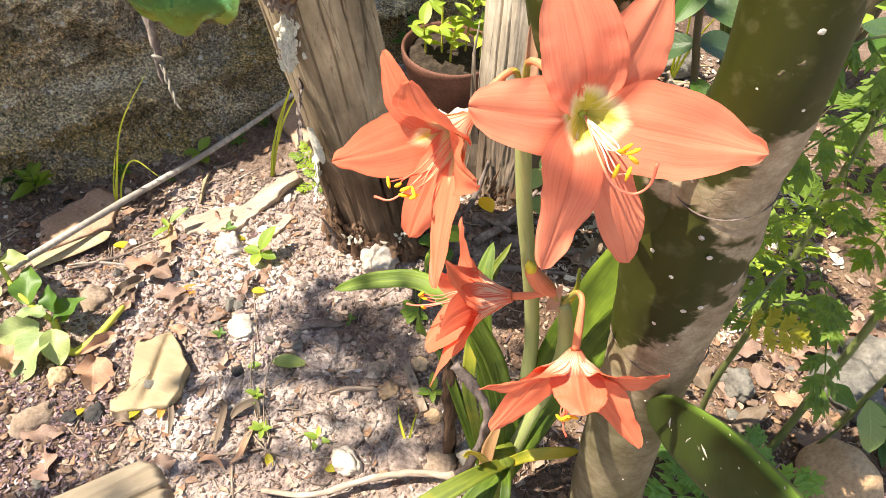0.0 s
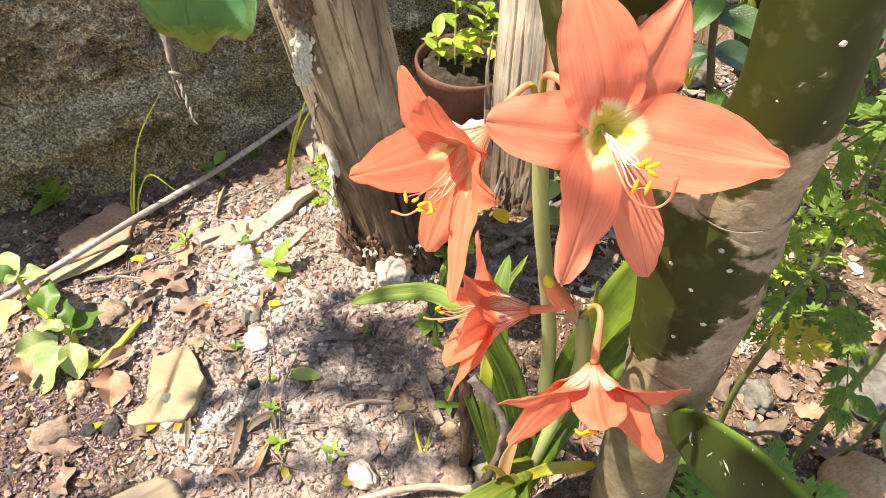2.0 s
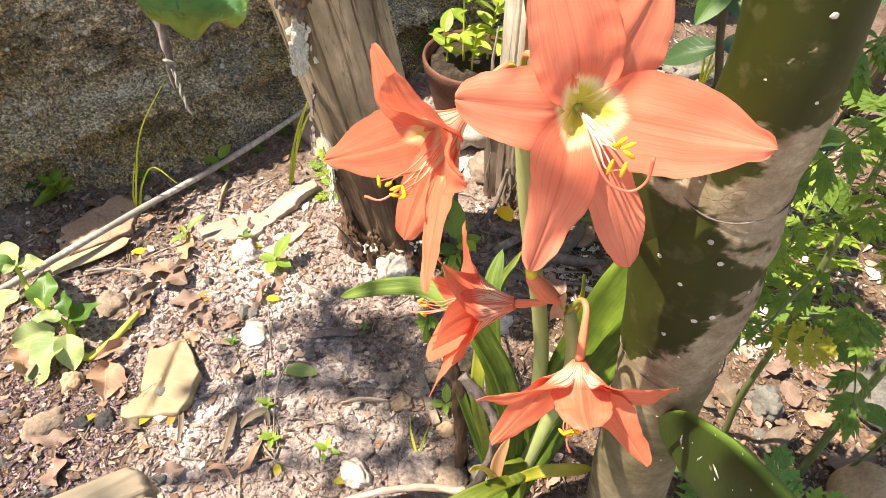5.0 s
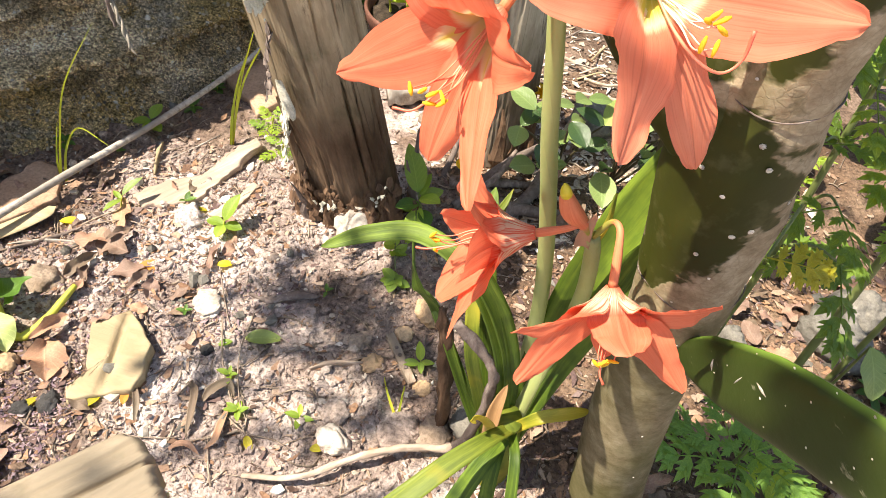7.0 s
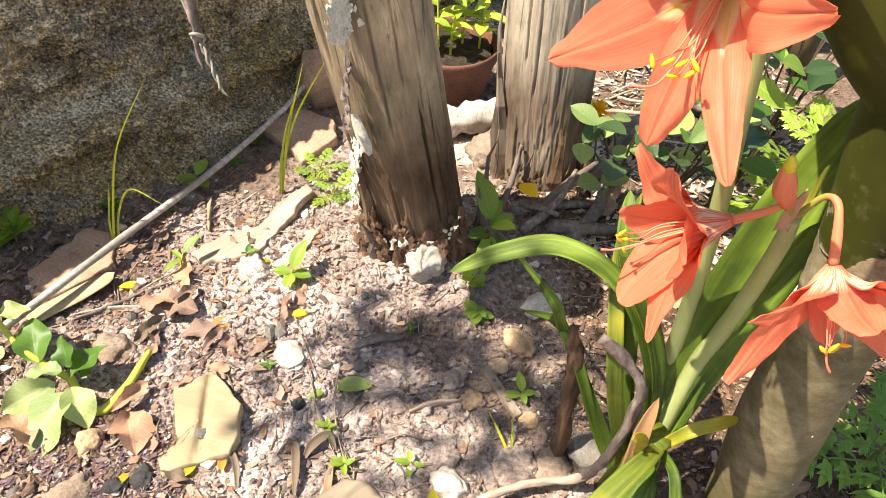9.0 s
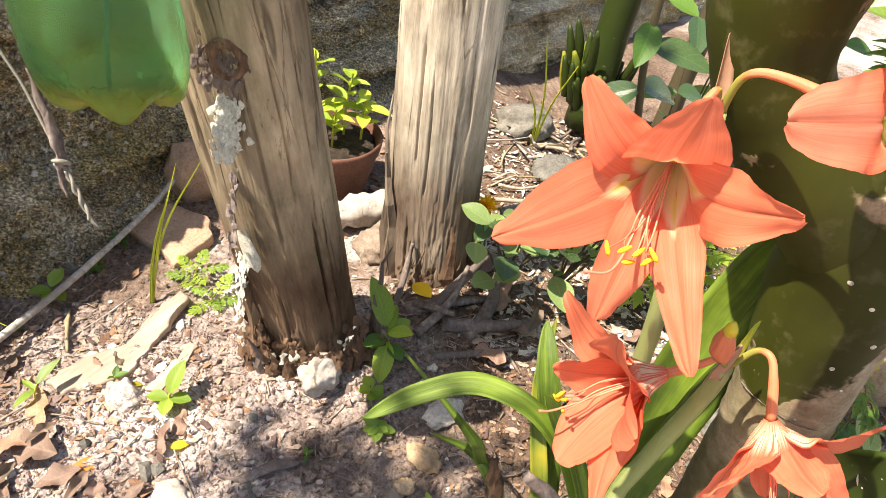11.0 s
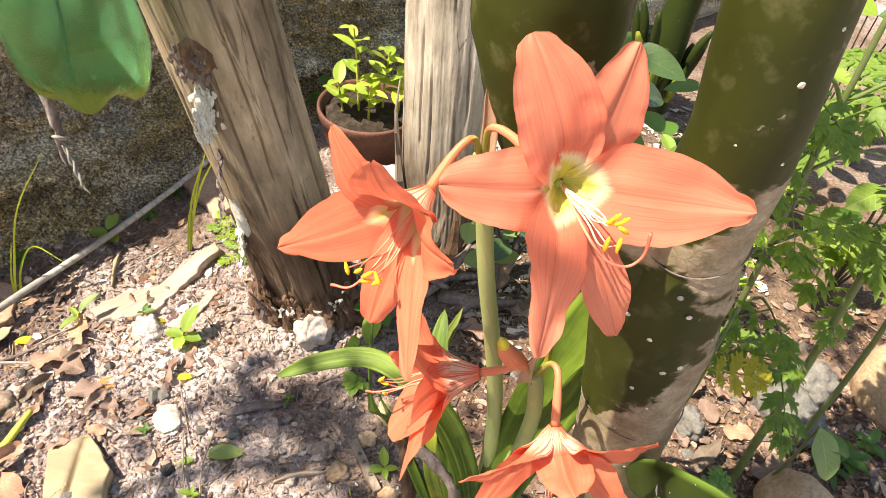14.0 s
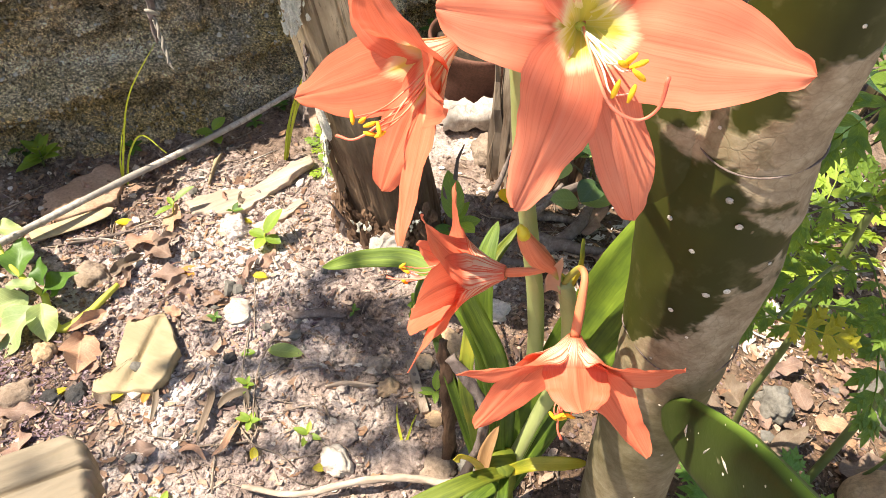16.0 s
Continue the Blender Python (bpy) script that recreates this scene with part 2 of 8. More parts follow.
def leaf_mat(name, dark, light, trans=0.35, rough=0.42, vein=0.5, streak=0.0, random_ob=0.25, yellow=None, bump_d=0.0006):
    """Leaf: veins from the uv, blotches, light through the blade. streak: dark and pale bands along a strap."""
    m, nd, ln, b = material(name)
    col = mix(nd, ln, noise_tex(nd, ln, 35.0, 5), dark, light)
    if streak:
        band = ramp(nd, ln, noise_tex(nd, ln, (3.0, 4.5, 1.0), 5, 0.65, "UV"), [(0.40, (streak,) * 3), (0.54, (0, 0, 0))])
        col = mix(nd, ln, band, col, tuple(c * 0.55 for c in dark))
        band = ramp(nd, ln, noise_tex(nd, ln, (2.5, 4.0, 2.0), 5, 0.6, "UV"), [(0.52, (0, 0, 0)), (0.66, (streak,) * 3)])
        col = mix(nd, ln, band, col, tuple(min(1.0, c * 1.35 + 0.01) for c in light))
    if yellow:
        col = mix(nd, ln, ramp(nd, ln, noise_tex(nd, ln, 14.0, 3), [(0.52, (0, 0, 0)), (0.68, (1, 1, 1))]), col, yellow)
    uvn = nd.new("ShaderNodeUVMap")
    sep = nd.new("ShaderNodeSeparateXYZ")
    ln.new(uvn.outputs[0], sep.inputs[0])
    d = nd.new("ShaderNodeMath"); d.operation = "SUBTRACT"; d.inputs[1].default_value = 0.5
    ln.new(sep.outputs[1], d.inputs[0])
    a = nd.new("ShaderNodeMath"); a.operation = "ABSOLUTE"
    ln.new(d.outputs[0], a.inputs[0])
    s = nd.new("ShaderNodeMath"); s.operation = "MULTIPLY_ADD"; s.inputs[1].default_value = -0.55
    ln.new(a.outputs[0], s.inputs[0]); ln.new(sep.outputs[0], s.inputs[2])
    w = nd.new("ShaderNodeMath"); w.operation = "MULTIPLY"; w.inputs[1].default_value = 52.0
    ln.new(s.outputs[0], w.inputs[0])
    si = nd.new("ShaderNodeMath"); si.operation = "SINE"
    ln.new(w.outputs[0], si.inputs[0])
    rib = ramp(nd, ln, a.outputs[0], [(0.0, (1, 1, 1)), (0.035, (0, 0, 0))])
    side = ramp(nd, ln, si.outputs[0], [(0.86, (0, 0, 0)), (1.0, (0.6, 0.6, 0.6))])
    veins = mix(nd, ln, 1.0, rib, side, "LIGHTEN")
    col = mix(nd, ln, mix(nd, ln, 1.0, veins, (vein, vein, vein), "MULTIPLY"), col, tuple(min(1, c * 1.9 + 0.02) for c in light))
    if random_ob:
        info = nd.new("ShaderNodeObjectInfo")
        k = random_ob
        col = mix(nd, ln, 1.0, col, ramp(nd, ln, info.outputs["Random"], [(0, (1 - k, 1 - k * 0.8, 1 - k)), (0.6, (1, 1, 1)), (1, (1 + k * 1.4, 1 + k, 1 + k * 0.3))]), "MULTIPLY")
    ln.new(col, b.inputs["Base Color"])
    b.inputs["Roughness"].default_value = rough
    bump(nd, ln, b, mix(nd, ln, 0.5, veins, noise_tex(nd, ln, 160.0, 4)), 0.5, bump_d)
    return through_light(m, nd, ln, b, col, trans)


def through_light(m, nd, ln, b, col, trans):
    t = nd.new("ShaderNodeBsdfTranslucent")
    ln.new(mix(nd, ln, 1.0, col, (1.5, 1.35, 0.6), "MULTIPLY") if trans > 0.3 else col, t.inputs[0])
    x = nd.new("ShaderNodeMixShader")
    x.inputs[0].default_value = trans
    ln.new(b.outputs[0], x.inputs[1]); ln.new(t.outputs[0], x.inputs[2])
    ln.new(x.outputs[0], nd["Material Output"].inputs[0])
    return m


def petal_mat(name, deep, pale, throat_end, throat_col, trans=0.28, edge_col=(0.86, 0.74, 0.52), green_rib=False, point=0.16):
    """Tepal: pale or green throat that runs out in streaks, fine veins along it, a deeper midrib and margins."""
    m, nd, ln, b = material(name)
    uvn = nd.new("ShaderNodeUVMap")

    def streaks(along, across, detail):
        mp = nd.new("ShaderNodeMapping"); mp.inputs["Scale"].default_value = (along, across, 1.0)
        ln.new(uvn.outputs[0], mp.inputs[0])
        info = nd.new("ShaderNodeObjectInfo")
        tex = node(nd, "ShaderNodeTexNoise", Scale=1.0, Detail=detail, Distortion=0.25)
        tex.noise_dimensions = "4D"
        w = nd.new("ShaderNodeMath"); w.operation = "MULTIPLY"; w.inputs[1].default_value = 60.0
        ln.new(info.outputs["Random"], w.inputs[0]); ln.new(w.outputs[0], tex.inputs["W"])
        ln.new(mp.outputs[0], tex.inputs["Vector"])
        return tex.outputs["Fac"]

    st, fine = streaks(1.6, 13.0, 3.0), streaks(2.6, 62.0, 4.0)
    col = mix(nd, ln, noise_tex(nd, ln, 45.0, 4), deep, pale)
    col = mix(nd, ln, ramp(nd, ln, st, [(0.50, (0, 0, 0)), (0.72, (0.30, 0.30, 0.30))]), col, tuple(min(0.92, c * 1.10 + 0.06) for c in pale))
    col = mix(nd, ln, ramp(nd, ln, fine, [(0.32, (0.5, 0.5, 0.5)), (0.50, (0, 0, 0))]), col, tuple(c * 0.82 for c in deep))
    col = mix(nd, ln, ramp(nd, ln, fine, [(0.56, (0, 0, 0)), (0.72, (0.22, 0.22, 0.22))]), col, tuple(min(0.92, c * 1.15 + 0.05) for c in pale))
    sep = nd.new("ShaderNodeSeparateXYZ")
    ln.new(uvn.outputs[0], sep.inputs[0])
    d = nd.new("ShaderNodeMath"); d.operation = "SUBTRACT"; d.inputs[1].default_value = 0.5
    ln.new(sep.outputs[1], d.inputs[0])
    a = nd.new("ShaderNodeMath"); a.operation = "ABSOLUTE"
    ln.new(d.outputs[0], a.inputs[0])
    col = mix(nd, ln, ramp(nd, ln, a.outputs[0], [(0.0, (0.55, 0.55, 0.55)), (0.022, (0, 0, 0))]), col, tuple(c * 0.70 for c in deep))
    col = mix(nd, ln, ramp(nd, ln, a.outputs[0], [(0.46, (0, 0, 0)), (0.50, (0.45, 0.45, 0.45))]), col, tuple(c * 0.80 for c in deep))
    jag = nd.new("ShaderNodeMath"); jag.operation = "MULTIPLY_ADD"; jag.inputs[1].default_value = 0.10
    ln.new(fine, jag.inputs[0]); ln.new(sep.outputs[0], jag.inputs[2])
    tilt = nd.new("ShaderNodeMath"); tilt.operation = "MULTIPLY_ADD"; tilt.inputs[1].default_value = point
    ln.new(a.outputs[0], tilt.inputs[0]); ln.new(jag.outputs[0], tilt.inputs[2])
    e = throat_end - 0.01
    col = mix(nd, ln, ramp(nd, ln, tilt.outputs[0], [(e - 0.02, (1, 1, 1)), (e + 0.045, (0, 0, 0))]), col, edge_col)
    if green_rib:
        throat_col = mix(nd, ln, ramp(nd, ln, st, [(0.50, (0, 0, 0)), (0.62, (0.7, 0.7, 0.7))]), throat_col, (0.84, 0.78, 0.42))
        throat_col = mix(nd, ln, ramp(nd, ln, a.outputs[0], [(0.0, (1, 1, 1)), (0.10, (0.25, 0.25, 0.25)), (0.3, (0, 0, 0))]), throat_col, (0.62, 0.59, 0.11))
    col = mix(nd, ln, ramp(nd, ln, tilt.outputs[0], [(e - 0.10, (1, 1, 1)), (e - 0.02, (0, 0, 0))]), col, throat_col)
    if not green_rib:
        rib = mix(nd, ln, 1.0, ramp(nd, ln, a.outputs[0], [(0.012, (0.8, 0.8, 0.8)), (0.05, (0, 0, 0))]), ramp(nd, ln, tilt.outputs[0], [(e - 0.08, (1, 1, 1)), (e, (0, 0, 0))]), "MULTIPLY")
        col = mix(nd, ln, rib, col, (0.80, 0.62, 0.08))
    outer = nd.new("ShaderNodeMath"); outer.operation = "SUBTRACT"; outer.inputs[1].default_value = 1.0
    ln.new(sep.outputs[0], outer.inputs[0])
    pale_run = ramp(nd, ln, outer.outputs[0], [(0.0, (0, 0, 0)), (0.05, (0.35, 0.35, 0.35)), (0.16, (1, 1, 1)), (0.28, (0.9, 0.9, 0.9)), (0.40, (0, 0, 0))])
    pale_run = mix(nd, ln, 1.0, pale_run, ramp(nd, ln, streaks(0.8, 26.0, 2.0), [(0.42, (0, 0, 0)), (0.54, (0.9, 0.9, 0.9))]), "MULTIPLY")
    col = mix(nd, ln, pale_run, col, (0.93, 0.80, 0.56))
    ln.new(col, b.inputs["Base Color"])
    b.inputs["Roughness"].default_value = 0.5
    b.inputs["Specular IOR Level"].default_value = 0.3
    bump(nd, ln, b, fine, 0.25, 0.0004)
    t = nd.new("ShaderNodeBsdfTranslucent")
    ln.new(col, t.inputs[0])
    x = nd.new("ShaderNodeMixShader"); x.inputs[0].default_value = trans
    ln.new(b.outputs[0], x.inputs[1]); ln.new(t.outputs[0], x.inputs[2])
    ln.new(x.outputs[0], nd["Material Output"].inputs[0])
    return m


def filament_mat(name, root, tip):
    """Thread that turns from its root's colour to its tip's along its length."""
    m, nd, ln, b = material(name)
    uvn = nd.new("ShaderNodeUVMap")
    sep = nd.new("ShaderNodeSeparateXYZ")
    ln.new(uvn.outputs[0], sep.inputs[0])
    ln.new(ramp(nd, ln, sep.outputs[0], [(0.35, root), (0.85, tip)]), b.inputs["Base Color"])
    b.inputs["Roughness"].default_value = 0.45
    return m


def plain(name, col, rough=0.5, bump_s=0.0, bump_sc=200.0, var=0.25):
    m, nd, ln, b = material(name)
    f = noise_tex(nd, ln, bump_sc * 0.3, 5)
    ln.new(mix(nd, ln, f, tuple(c * (1 - var) for c in col), tuple(min(1, c * (1 + var)) for c in col)), b.inputs["Base Color"])
    b.inputs["Roughness"].default_value = rough
    if bump_s:
        bump(nd, ln, b, noise_tex(nd, ln, bump_sc, 5), 0.8, bump_s)
    return m


def wood_mat(name, dark, mid, light, stretch=(70, 70, 5), rough=0.85, bump_d=0.003, green=0.0, base=None, turn=0.0, wavy=0.4, lines=0.4):
    """Weathered wood: grain streaks, checks and stains."""
    m, nd, ln, b = material(name)
    g = noise_tex(nd, ln, stretch, 7, 0.7, distort=wavy, turn=turn)
    col = ramp(nd, ln, g, [(0.30, dark), (0.47, mid), (0.68, light)])
    stain = noise_tex(nd, ln, tuple(13.0 if q > 30 else 5.0 for q in stretch), 6, 0.65, turn=turn)
    col = mix(nd, ln, ramp(nd, ln, stain, [(0.42, (0.85, 0.85, 0.85)), (0.60, (0, 0, 0))]), col, tuple(c * 0.62 for c in mid))
    if green:
        col = mix(nd, ln, ramp(nd, ln, noise_tex(nd, ln, 16.0, 5), [(0.55, (0, 0, 0)), (0.7, (green, green, green))]), col, (0.10, 0.11, 0.05))
    if base:
        tc = nd.new("ShaderNodeTexCoord")
        sp = nd.new("ShaderNodeSeparateXYZ")
        ln.new(tc.outputs["Object"], sp.inputs[0])
        ad = nd.new("ShaderNodeMath"); ad.operation = "MULTIPLY_ADD"; ad.inputs[1].default_value = -0.16
        ln.new(stain, ad.inputs[0]); ln.new(sp.outputs[2], ad.inputs[2])
        col = mix(nd, ln, ramp(nd, ln, ad.outputs[0], [(base[0], (0.8, 0.8, 0.8)), (base[0] + 0.09, (0, 0, 0))]), col, base[1])
    crack = noise_tex(nd, ln, tuple(s * (0.32 if s > 30 else 0.30) for s in stretch), 2, 0.4, distort=wavy, turn=turn)
    line = ramp(nd, ln, crack, [(0.490, (0, 0, 0)), (0.4985, (1, 1, 1)), (0.5015, (1, 1, 1)), (0.510, (0, 0, 0))])
    some = ramp(nd, ln, noise_tex(nd, ln, tuple(s * (0.2 if s > 30 else 0.8) for s in stretch), 2, 0.5, turn=turn), [(0.46, (0, 0, 0)), (0.54, (1, 1, 1))])
    line = mix(nd, ln, 1.0, line, some, "MULTIPLY")
    col = mix(nd, ln, mix(nd, ln, 1.0, line, (lines, lines, lines), "MULTIPLY"), col, tuple(c * 0.35 for c in dark))
    if lines > 0.5:
        # fine checks and dark specks in old grey timber
        hair = noise_tex(nd, ln, tuple(q * (0.75 if q > 30 else 0.55) for q in stretch), 3, 0.5, distort=wavy, turn=turn)
        thin = ramp(nd, ln, hair, [(0.484, (0, 0, 0)), (0.497, (0.75, 0.75, 0.75)), (0.503, (0.75, 0.75, 0.75)), (0.516, (0, 0, 0))])
        where = ramp(nd, ln, noise_tex(nd, ln, (22, 22, 7), 4, 0.6), [(0.44, (0.15, 0.15, 0.15)), (0.58, (1, 1, 1))])
        col = mix(nd, ln, mix(nd, ln, 1.0, thin, where, "MULTIPLY"), col, tuple(c * 0.45 for c in dark))
        speck = ramp(nd, ln, noise_tex(nd, ln, (160, 160, 45), 5, 0.7), [(0.60, (0, 0, 0)), (0.68, (0.7, 0.7, 0.7))])
        col = mix(nd, ln, mix(nd, ln, 1.0, speck, where, "MULTIPLY"), col, tuple(c * 0.5 for c in dark))
        tone = ramp(nd, ln, noise_tex(nd, ln, (16, 16, 5), 6, 0.68), [(0.34, (0.50, 0.45, 0.40)), (0.46, (0.88, 0.86, 0.83)), (0.56, (1.08, 1.06, 1.02)), (0.68, (1.35, 1.34, 1.30))])
        col = mix(nd, ln, 1.0, col, tone, "MULTIPLY")
    ln.new(col, b.inputs["Base Color"])
    b.inputs["Roughness"].default_value = rough
    b.inputs["Specular IOR Level"].default_value = 0.2
    inv = mix(nd, ln, mix(nd, ln, 1.0, line, (min(1, lines * 2.5),) * 3, "MULTIPLY"), g, (0.0, 0.0, 0.0))
    bump(nd, ln, b, inv, 0.9, bump_d)
    return m


def wall_mat():
    """Earth and mortar: strata, coarse grit, pale pebbles of many sizes, damp moss."""
    m, nd, ln, b = material("earth_wall")
    col = ramp(nd, ln, noise_tex(nd, ln, (5.0, 5.0, 17.0), 8, 0.72), [(0.38, (0.13, 0.105, 0.075)), (0.46, (0.44, 0.365, 0.24)), (0.53, (0.76, 0.65, 0.46)), (0.63, (0.95, 0.90, 0.76))])
    col = mix(nd, ln, ramp(nd, ln, noise_tex(nd, ln, (4.0, 4.0, 9.0), 5), [(0.46, (0, 0, 0)), (0.60, (0.7, 0.7, 0.7))]), col, (0.50, 0.37, 0.145))
    col = mix(nd, ln, ramp(nd, ln, noise_tex(nd, ln, (6.0, 6.0, 15.0), 6, 0.7), [(0.54, (0, 0, 0)), (0.62, (0.7, 0.7, 0.7))]), col, (0.42, 0.40, 0.365))
    grit = noise_tex(nd, ln, (230.0, 230.0, 270.0), 6, 0.8)
    col = mix(nd, ln, 0.95, col, ramp(nd, ln, grit, [(0.40, (0.12, 0.11, 0.10)), (0.47, (0.62, 0.60, 0.57)), (0.54, (1.15, 1.13, 1.10)), (0.63, (2.6, 2.5, 2.35))]), "MULTIPLY")
    v = node(nd, "ShaderNodeTexVoronoi", Scale=1.0)
    ln.new(coords(nd, ln, (150.0, 150.0, 170.0)), v.inputs["Vector"])
    size = nd.new("ShaderNodeMath"); size.operation = "SUBTRACT"
    ln.new(v.outputs["Distance"], size.inputs[0])
    gate = ramp(nd, ln, v.outputs["Color"], [(0.70, (0, 0, 0)), (1.0, (0.34, 0.34, 0.34))])
    ln.new(gate, size.inputs[1])
    col = mix(nd, ln, ramp(nd, ln, size.outputs[0], [(0.0, (0.85, 0.85, 0.85)), (0.06, (0, 0, 0))]), col, (0.50, 0.47, 0.41))
    ln.new(col, b.inputs["Base Color"])
    b.inputs["Roughness"].default_value = 0.95
    b.inputs["Specular IOR Level"].default_value = 0.15
    bump(nd, ln, b, mix(nd, ln, 0.45, grit, noise_tex(nd, ln, (40.0, 40.0, 70.0), 5, 0.6)), 1.0, 0.012)
    return m


def soil_mat():
    """Garden soil: pale crumbly earth that turns to dark humus under the planting, darkened in shaded spots, with grit.
    """
    m, nd, ln, b = material("soil")
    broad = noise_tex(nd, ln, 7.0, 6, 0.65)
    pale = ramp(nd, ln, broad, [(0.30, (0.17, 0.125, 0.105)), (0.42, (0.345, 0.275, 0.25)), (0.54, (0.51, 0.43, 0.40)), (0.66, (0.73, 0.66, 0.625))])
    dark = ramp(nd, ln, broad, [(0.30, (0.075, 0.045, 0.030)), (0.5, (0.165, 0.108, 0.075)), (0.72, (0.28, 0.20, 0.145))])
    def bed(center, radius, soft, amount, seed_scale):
        """A rough round patch of darker soil, for leaf mould and for shaded spots."""
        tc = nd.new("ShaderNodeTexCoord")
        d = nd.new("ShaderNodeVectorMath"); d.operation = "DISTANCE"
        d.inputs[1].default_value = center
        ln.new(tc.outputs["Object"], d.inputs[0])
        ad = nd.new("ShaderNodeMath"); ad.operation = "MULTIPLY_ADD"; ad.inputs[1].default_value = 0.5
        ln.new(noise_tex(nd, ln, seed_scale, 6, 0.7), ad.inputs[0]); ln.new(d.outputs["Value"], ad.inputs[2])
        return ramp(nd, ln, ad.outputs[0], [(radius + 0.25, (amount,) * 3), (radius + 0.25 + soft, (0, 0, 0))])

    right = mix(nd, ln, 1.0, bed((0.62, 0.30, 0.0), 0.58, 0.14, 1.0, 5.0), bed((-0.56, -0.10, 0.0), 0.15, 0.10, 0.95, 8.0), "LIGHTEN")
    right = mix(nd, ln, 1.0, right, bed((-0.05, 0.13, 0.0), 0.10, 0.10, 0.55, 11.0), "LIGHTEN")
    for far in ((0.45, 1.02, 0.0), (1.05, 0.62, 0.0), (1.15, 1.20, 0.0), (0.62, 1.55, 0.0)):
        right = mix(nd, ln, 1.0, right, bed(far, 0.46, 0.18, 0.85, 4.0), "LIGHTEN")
    # Dark brown soil at the wall and post feet, deepened for the shade there.
    for shaded_spot in ((-0.74, 0.20, 0.0), (-0.60, 0.38, 0.0), (-0.46, 0.54, 0.0), (-0.30, 0.68, 0.0), (0.04, 0.43, 0.0), (0.12, 0.38, 0.0)):
        right = mix(nd, ln, 1.0, right, bed(shaded_spot, 0.085, 0.10, 0.8, 9.0), "LIGHTEN")
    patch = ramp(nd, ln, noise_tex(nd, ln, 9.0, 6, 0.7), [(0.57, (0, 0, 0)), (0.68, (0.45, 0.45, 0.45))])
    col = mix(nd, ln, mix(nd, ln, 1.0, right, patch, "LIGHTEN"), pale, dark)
    grit = noise_tex(nd, ln, 170.0, 8, 0.75)
    col = mix(nd, ln, 0.9, col, ramp(nd, ln, grit, [(0.34, (0.22, 0.20, 0.19)), (0.47, (0.80, 0.79, 0.77)), (0.58, (1.18, 1.16, 1.13)), (0.70, (1.75, 1.70, 1.64))]), "MULTIPLY")
    ln.new(col, b.inputs["Base Color"])
    b.inputs["Roughness"].default_value = 0.95
    b.inputs["Specular IOR Level"].default_value = 0.15
    bump(nd, ln, b, mix(nd, ln, 0.5, grit, noise_tex(nd, ln, 45.0, 7, 0.7)), 1.0, 0.006)
    return m


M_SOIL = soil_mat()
M_CHIP = bits_mat("earth_chips", [(0.55, 0.49, 0.42), (0.36, 0.29, 0.235), (0.46, 0.38, 0.31), (0.68, 0.64, 0.58), (0.26, 0.21, 0.18), (0.50, 0.41, 0.33), (0.40, 0.30, 0.22), (0.60, 0.53, 0.44)], 0.85)
M_LITTER = bits_mat("leaf_litter", [(0.164, 0.096, 0.066), (0.279, 0.178, 0.122), (0.098, 0.063, 0.050), (0.361, 0.252, 0.182), (0.230, 0.133, 0.084), (0.205, 0.148, 0.133), (0.312, 0.185, 0.112), (0.131, 0.085, 0.077), (0.410, 0.303, 0.231)], 0.75)
M_PETALS = bits_mat("withered_petals", [(0.15, 0.095, 0.115), (0.08, 0.055, 0.065), (0.24, 0.17, 0.19), (0.055, 0.045, 0.05), (0.32, 0.24, 0.25)], 0.7)
M_TWIG = grain_mat("twigs", [(0.3, (0.14, 0.10, 0.08)), (0.7, (0.42, 0.35, 0.28))], 90.0, 500.0, 0.85, 0.0005, island=0.5)
M_WALL = wall_mat()
M_GRIT = bits_mat("wall_grit", [(0.33, 0.28, 0.20), (0.20, 0.17, 0.13), (0.40, 0.35, 0.27), (0.29, 0.25, 0.16), (0.52, 0.48, 0.41), (0.15, 0.13, 0.10), (0.36, 0.31, 0.23)], 0.95)
M_ROCK = grain_mat("pale_stone", [(0.3, (0.44, 0.38, 0.325)), (0.7, (0.70, 0.64, 0.58))], 30.0, 220.0, 0.85, 0.002, random_ob=0.25)
M_TAN = grain_mat("tan_stone", [(0.3, (0.46, 0.30, 0.175)), (0.7, (0.66, 0.48, 0.31))], 16.0, 200.0, 0.85, 0.003, random_ob=0.12)
M_GREY = grain_mat("grey_rubble", [(0.3, (0.13, 0.12, 0.105)), (0.7, (0.33, 0.315, 0.28))], 28.0, 200.0, 0.9, 0.003, random_ob=0.25)
M_CLAY = grain_mat("hard_clay", [(0.3, (0.22, 0.165, 0.125)), (0.7, (0.42, 0.34, 0.275))], 34.0, 240.0, 0.95, 0.003, random_ob=0.15)
M_CHAR = grain_mat("charcoal", [(0.3, (0.022, 0.021, 0.020)), (0.7, (0.075, 0.072, 0.072))], 60.0, 400.0, 0.7, 0.002)
M_TILE = grain_mat("fired_clay", [(0.3, (0.32, 0.20, 0.135)), (0.7, (0.50, 0.36, 0.265))], 18.0, 240.0, 0.85, 0.0012, random_ob=0.15)
M_POT = grain_mat("terracotta_pot", [(0.3, (0.10, 0.045, 0.032)), (0.7, (0.20, 0.092, 0.065))], 20.0, 260.0, 0.7, 0.0008)
M_POTSOIL = grain_mat("potting_soil", [(0.42, (0.03, 0.022, 0.016)), (0.60, (0.065, 0.048, 0.035)), (0.80, (0.15, 0.12, 0.09))], 70.0, 260.0, 0.95, 0.004)
